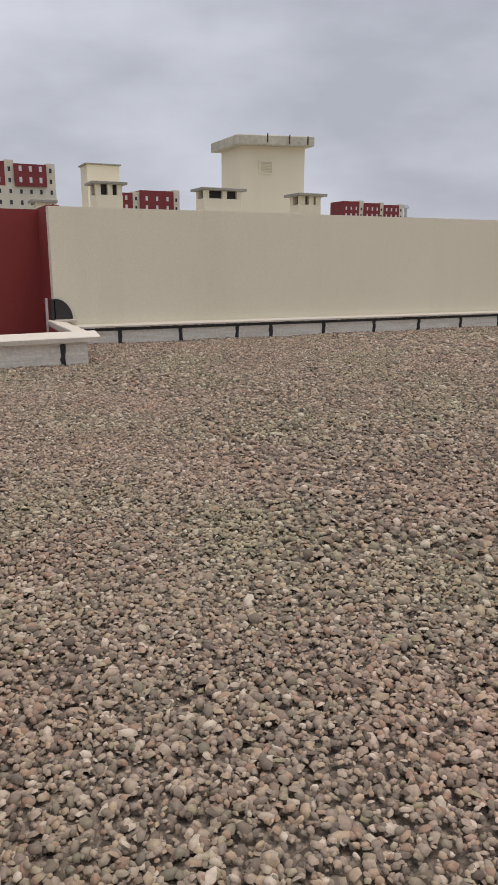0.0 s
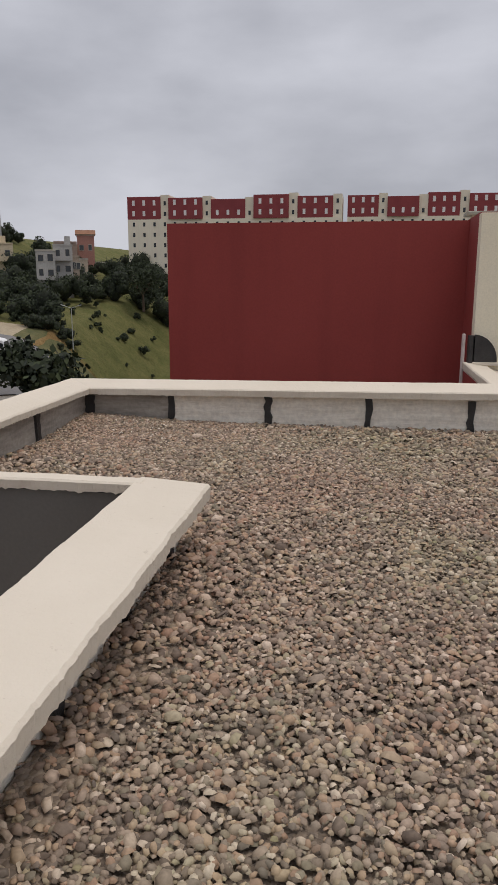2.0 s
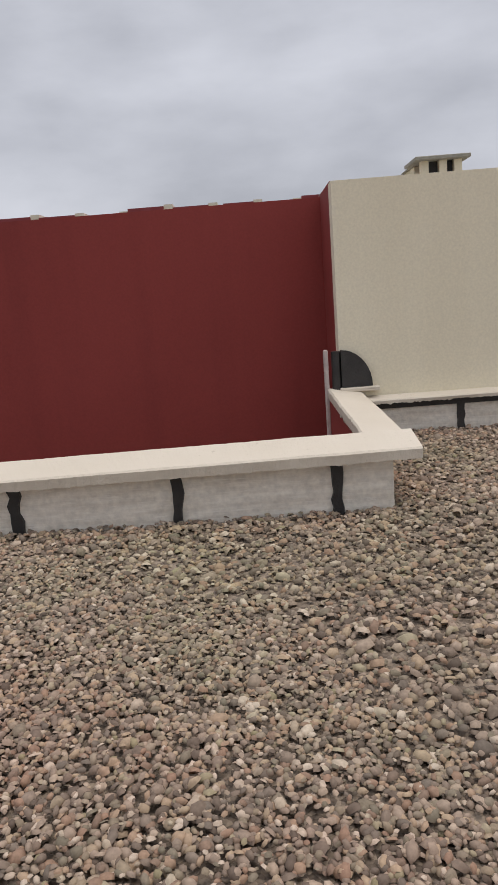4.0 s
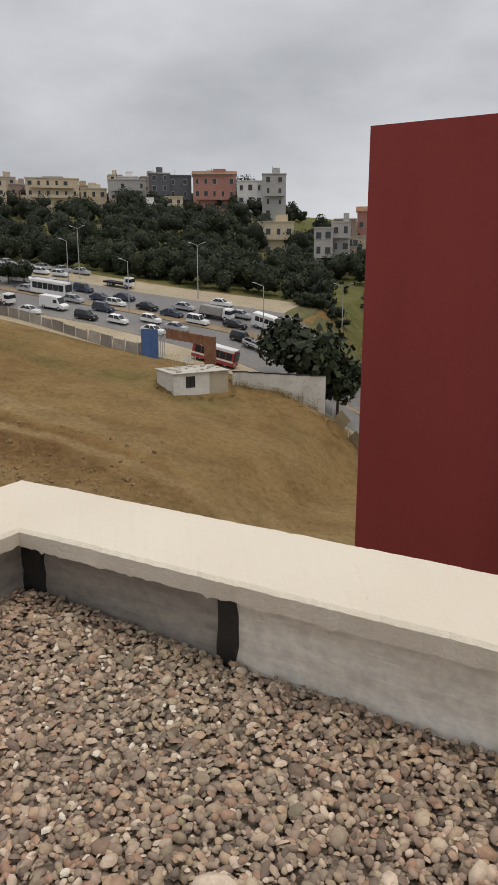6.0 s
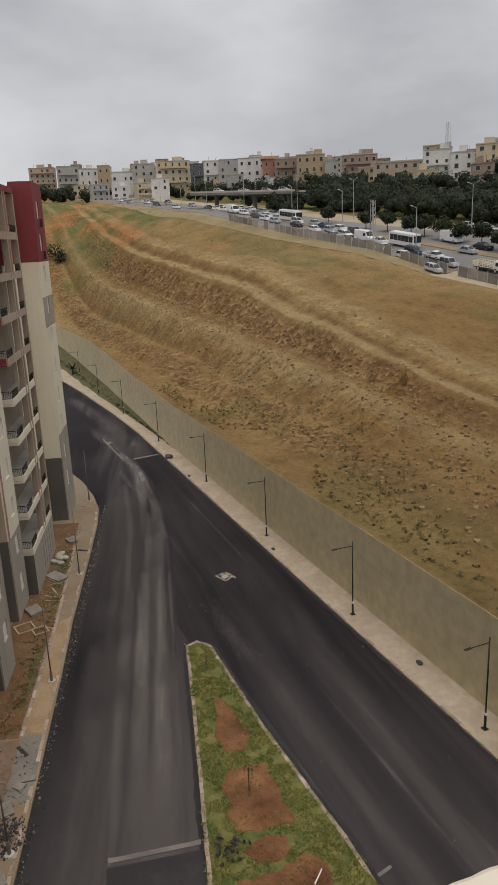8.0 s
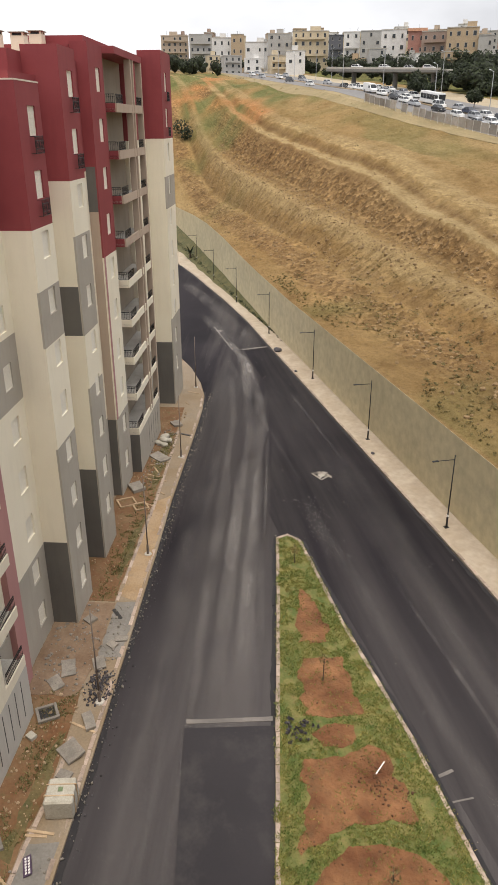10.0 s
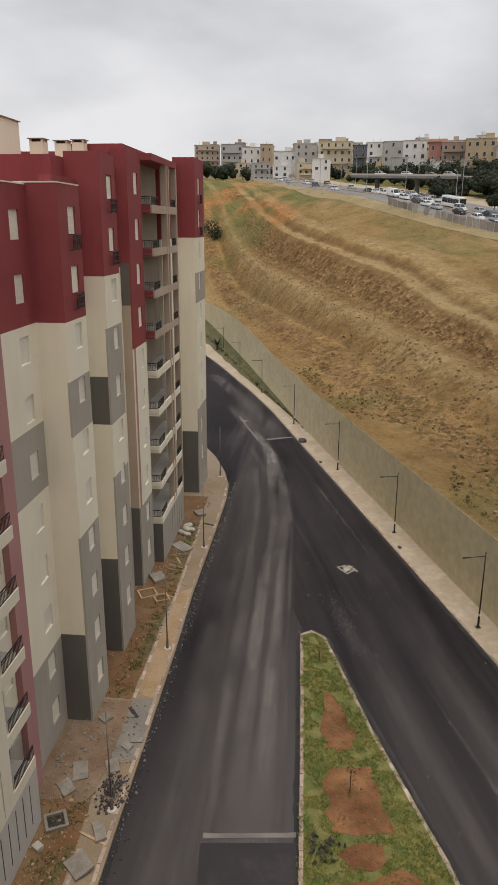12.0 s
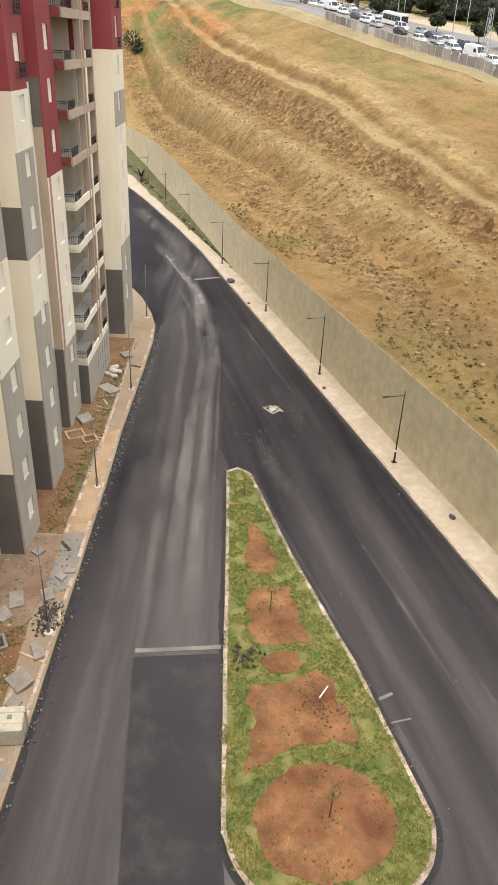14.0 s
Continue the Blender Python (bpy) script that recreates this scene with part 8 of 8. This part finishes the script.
# small lettered board, its writing too small to read
x, y = fpt(-16.45, 2.75)
sign = tagged(empty("sign_board", Matrix.Translation((x, y, PAVED)) @ Matrix.Rotation(radians(5), 4, "Z") @ Matrix.Rotation(radians(20), 4, "X")), "small dark purple board with white bars lying on a slab", "sign")
bm = bmesh.new()
box(bm, -0.48, 0.48, -0.2, 0.2, 0.05, 0.09, None, 0.008)
part("plate", bm, mat("purple_plate", (0.06, 0.035, 0.065), (0.085, 0.05, 0.09), 2, 20, 0.6), sign)
for dy, w in ((0.09, 0.38), (-0.06, 0.42)):
    bm = bmesh.new()
    for i in range(6):
        box(bm, -w + i * 0.14, -w + i * 0.14 + 0.10, dy - 0.045, dy + 0.045, 0.088, 0.096)
    part("bar", bm, SHUTTER, sign, "white writing bars")


def heap(name, u0, u1, v0, v1, n, size, material, label, seed, z=None):
    rg = random.Random(seed)
    out = []
    for i in range(n):
        u, v = rg.uniform(u0, u1), rg.uniform(v0, v1)
        x, y = fpt(u, v)
        s = size * (0.35 + rg.random() ** 2.5)
        out.append((x, y, (z if z is not None else SOILZ) + s * 0.25, s))
    rocks(name, out, seed, material, label)


COAL = mat("dark_broken_stone", (0.030, 0.026, 0.030), (0.070, 0.062, 0.066), 3, 20, 0.8, 0.4)
COALL = mat("grey_crumbs", (0.07, 0.065, 0.065), (0.14, 0.13, 0.125), 3, 20, 0.9, 0.3)
rg = random.Random(8)
pile = []
for i in range(240):
    a, r = rg.random() * 6.283, rg.random() ** 0.6
    x, y = fpt(-5.5 + 1.7 * r * math.cos(a) * rg.uniform(0.6, 1), 3.1 + 0.85 * r * math.sin(a))
    pile.append((x, y, PAVED + 0.02 + 0.16 * (1 - r), 0.035 + 0.06 * rg.random() ** 1.5))
rocks("stone_pile", pile, 61, COAL, "small pile of dark broken stones round a lamp post")
heap("rubble", -23, -16, -0.9, 3.6, 150, 0.075, SLABG, "scattered white and grey rubbish on the ground", 62)
heap("rubble", -6, 2, -0.9, 3.5, 330, 0.10, SLABG, "scattered pale rubble on the muddy yard", 63)
heap("rubble", -15, -6, -0.3, 2.4, 190, 0.08, PLANKW, "scattered brown stones on the earth strip", 64)
heap("rubble", 2, 38, -1.0, 2.0, 420, 0.08, PLANKW, "scattered brown stones on the earth strip", 65)
heap("rubble", 19, 32, 0.0, 1.8, 200, 0.10, SLABG, "scattered white rubble below the balconies", 66)
heap("rubble", -22, 44, 3.75, 4.35, 520, 0.07, SLABG, "crumbled stones along the broken kerb", 67, STREET + 0.05)
heap("coal_bits", -22, 44, 3.9, 4.8, 420, 0.06, COAL, "dark asphalt crumbs along the broken kerb", 68, STREET)

# broken pallet on the carriageway
pal = tagged(empty("broken_pallet", Matrix.Translation((-58.9, 18.9, STREET + 0.006)) @ Matrix.Rotation(radians(8), 4, "Z") @ Matrix.Scale(0.8, 4)), "broken bleached wooden pallet lying on the asphalt", "pallet")
for i, (cx, cy, l, turn) in enumerate(((-0.6, 0.1, 1.7, 74), (-0.1, -0.1, 1.3, 108), (0.3, 0.2, 1.6, 70), (0.75, 0, 1.2, 115), (0.1, -0.75, 1.8, 10), (-0.2, -0.1, 1.6, -18), (0.1, 0.6, 1.9, 8), (-0.3, 0.3, 1.5, 40), (0.3, -0.3, 1.0, -40))):
    bm = bmesh.new()
    box(bm, -l / 2, l / 2, -0.06, 0.06, 0, 0.04, Matrix.Translation((cx, cy, 0.0 if i < 4 else 0.042)) @ Matrix.Rotation(radians(turn), 4, "Z"), 0.005)
    part("slat", bm, PALLET, pal)
bm = bmesh.new()
prism(bm, [(-0.5, -0.3), (0.1, -0.45), (0.35, -0.2), (0.3, 0.3), (-0.1, 0.4), (-0.45, 0.2)], -0.002, 0.012)
part("sheet", bm, SACK, pal, "torn whitish sheet under the slats")
litter = []
for i in range(150):
    x = rg.uniform(-115, -14)
    y = rg.uniform(-3, 24) if x > -50 else rg.uniform(9 - (x + 50) * 0.12, 24)
    s = 0.02 + 0.05 * rg.random() ** 3
    litter.append((x, y, STREET + 0.02 + s * 0.2, s))
rocks("litter", litter, 69, SLABG, "small pale stones and scraps on the carriageway")
crumbs = [(rg.uniform(-55, -46), rg.gauss(15.8, 0.6), STREET + 0.03, 0.02 + 0.035 * rg.random()) for i in range(130)]
rocks("coal_bits", crumbs, 70, COALL, "scattered grey crumbs at the island's tip")
for x, y, s in ((-39.5, 26.2, 0.22), (-62, 25.1, 0.18), (-97.5, 25.0, 0.55), (-88, 24.9, 0.2)):
    bm = bmesh.new()
    bmesh.ops.create_icosphere(bm, subdivisions=2, radius=s)
    for w in bm.verts:
        w.co = Vector((w.co.x * 1.5, w.co.y, w.co.z * 0.6)) * (1 + 0.25 * noise.noise(w.co * 6 / s * 0.3))
    ob = part("stone", bm, COAL)
    ob.location = (x, y, STREET + 0.15 + s * 0.3)
    tagged(ob, "dark stone lying on the sandy pavement", "stone", group="loose stones")


# ---- grass and weeds ----
def inside(x, y, poly):
    hit = False
    for (x0, y0), (x1, y1) in zip(poly, poly[1:] + poly[:1]):
        if (y0 > y) != (y1 > y) and x < (x1 - x0) * (y - y0) / (y1 - y0) + x0:
            hit = not hit
    return hit


GRASS = leaf_material("grass_blades", ((0.0, (0.105, 0.140, 0.030)), (0.45, (0.175, 0.200, 0.050)), (0.8, (0.27, 0.25, 0.08)), (1.0, (0.36, 0.30, 0.13))), 0.9, (0.45, 0.70, 0.45), (1.35, 1.15, 1.05))


WEED = leaf_material("olive_weeds", ((0.0, (0.085, 0.080, 0.026)), (0.5, (0.16, 0.145, 0.055)), (1.0, (0.27, 0.22, 0.11))), 0.9)


def tufts(label, places, seed, material):
    """Short upright blades in small tufts, joined into one mesh."""
    rn = np.random.default_rng(seed)
    p = np.repeat(np.array(places), 7, axis=0)
    n = len(p)
    a = rn.uniform(0, 6.283, n)
    off = rn.normal(0, 0.07, (n, 2))
    h = p[:, 3] * rn.uniform(0.5, 1.2, n)
    lean = rn.normal(0, 0.5, (n, 2)) * h[:, None]
    w = 0.018 + 0.02 * rn.random(n)
    b = np.c_[p[:, 0] + off[:, 0], p[:, 1] + off[:, 1], p[:, 2]]
    dx = np.c_[np.cos(a) * w, np.sin(a) * w, np.zeros(n)]
    v = np.stack([b - dx, b + dx, b + np.c_[lean, h]], 1).reshape(-1, 3)
    f = np.arange(n * 3).reshape(-1, 3)
    tagged(raw("grass", v.tolist(), f.tolist(), material), label, "grass", kind="stuff")


blades = []
while len(blades) < 7000:
    x, y = rg.uniform(-49, -16), rg.uniform(4.5, 14)
    if inside(x, y, ISLAND) and noise.noise((x * 0.9, y * 0.9, 3.0)) > -0.25 and (rg.random() < 0.14 or not any(inside(x, y, o) for o in BEDS)):
        blades.append((x, y, STREET + 0.13, 0.10))
tufts("short patchy grass on the traffic island", blades, 81, GRASS)
blades = []
while len(blades) < 1000:
    u, v = rg.choice((rg.uniform(-23, -6), rg.uniform(2.5, 31))), rg.gauss(1.35, 0.55)
    if -0.8 < v < 2.1 and noise.noise((u * 0.7, v * 0.9, 5.0)) > -0.15:
        x, y = fpt(u, v)
        blades.append((x, y, STREET + 0.165, 0.14))
tufts("olive weeds on the earth strips below the facade", blades, 82, WEED)
heap_twigs = [(-30.2 + rg.gauss(0, 0.4), 8.1 + rg.gauss(0, 0.45), STREET + 0.16 + 0.1 * rg.random(), 0.10, 0.08) for i in range(26)]
tagged(leaf_cloud("twig_heap", heap_twigs, 0.07, 14, COAL, 83), "small heap of grey twigs on the grass", "twigs", kind="stuff")
stick = plank(0, 0, 0.95, 2.3, STREET + 0.152, SHUTTER, "white stick lying on red soil", 0.06)
stick.location = (-26.9, 11.45, STREET + 0.155)
soil_rng = random.Random(93)
bits = []
for i in range(420):
    x, y = soil_rng.uniform(-42, -17.5), soil_rng.uniform(6, 12.6)
    if any(inside(x, y, o) for o in BEDS):
        bits.append((x, y, STREET + 0.16, 0.02 + 0.05 * soil_rng.random() ** 2))
for i in range(90):
    bits.append((soil_rng.gauss(-26.2, 0.7), soil_rng.gauss(11.0, 0.7), STREET + 0.16, soil_rng.uniform(0.03, 0.08)))
rocks("soil_clods", bits, 94, mat("dark_soil_clod", (0.075, 0.032, 0.014), (0.155, 0.082, 0.040), 0.8, 7, 0.95, 0.4), "dark clods strewn over the red soil")


# ---- kerb stones ----
def kerb_mesh(l, seed):
    rk = random.Random(seed)
    bm = bmesh.new()
    box(bm, 0.012, l - 0.012, 0, 0.22, -0.25, 0.02, None, 0.016)
    for w in bm.verts:
        if w.co.z > 0:
            w.co += Vector((rk.uniform(-0.012, 0.012), rk.uniform(-0.02, 0.02), rk.uniform(-0.035, 0.006)))
    return mesh_of("kerb_stone", bm, KERB)


KERBS = [kerb_mesh(1.0, k) for k in range(7)]


def kerb_row(pts, z, parent, seed, gaps=0.0):
    """Kerb stones a metre long along pts, the road on the left of the way."""
    rk = random.Random(seed)
    for (x0, y0), (x1, y1) in zip(pts, pts[1:]):
        length = math.hypot(x1 - x0, y1 - y0)
        n = max(1, round(length))
        a = math.atan2(y1 - y0, x1 - x0)
        for i in range(n):
            if rk.random() < gaps:
                continue
            m = Matrix.Translation((x0 + (x1 - x0) * i / n, y0 + (y1 - y0) * i / n, z + rk.uniform(-0.02, 0.012))) @ Matrix.Rotation(a + rk.uniform(-0.012, 0.012), 4, "Z") @ Matrix.Diagonal((length / n, 1, 1, 1))
            shared("kerb_stone", rk.choice(KERBS), parent, m)


tar_edge([fpt(u, v) for u, v in ((44, 2.95), (38, 3.62), (30, 3.67), (17, 3.62), (8, 3.82), (-1, 3.92), (-12, 4.02), (-24, 4.02))], 0.30, 31)
tar_edge([(-166.5, 21.1), (-143, 23.0), (-115, 24.48), (-60, 24.48), (-14, 24.48)][::-1], 0.26, 32)
kerb_row([fpt(u, v) for u, v in ((47, 2.15), (42.5, 3.15), (38, 3.45), (30, 3.5), (17, 3.45), (8, 3.65), (-1, 3.75), (-12, 3.85), (-24, 3.85))][::-1], STREET + 0.15, pavement_west, 1, 0.10)
kerb_row([(-16, 24.5), (-115, 24.5), (-130, 23.9), (-143, 23.0), (-155, 22.2), (-166.5, 21.1)][::-1], STREET + 0.16, pavement_east, 2, 0.03)
tar_edge((ISLAND + ISLAND[:1])[::-1], 0.28, 33)
kerb_row(ISLAND + ISLAND[:1], STREET + 0.15, island, 3)
kerb_row([fpt(u, v) for u, v in ((-9.2, 2.4), (-12.3, 2.48), (-15.7, 2.16), (-19, 2.04))], STREET + 0.17, pavement_west, 4, 0.05)
kerb_row([fpt(u, v) for u, v in ((2.5, 2.12), (10.3, 2.13), (15.9, 2.18), (25.4, 1.98), (31.8, 1.75))][::-1], STREET + 0.17, pavement_west, 5, 0.05)
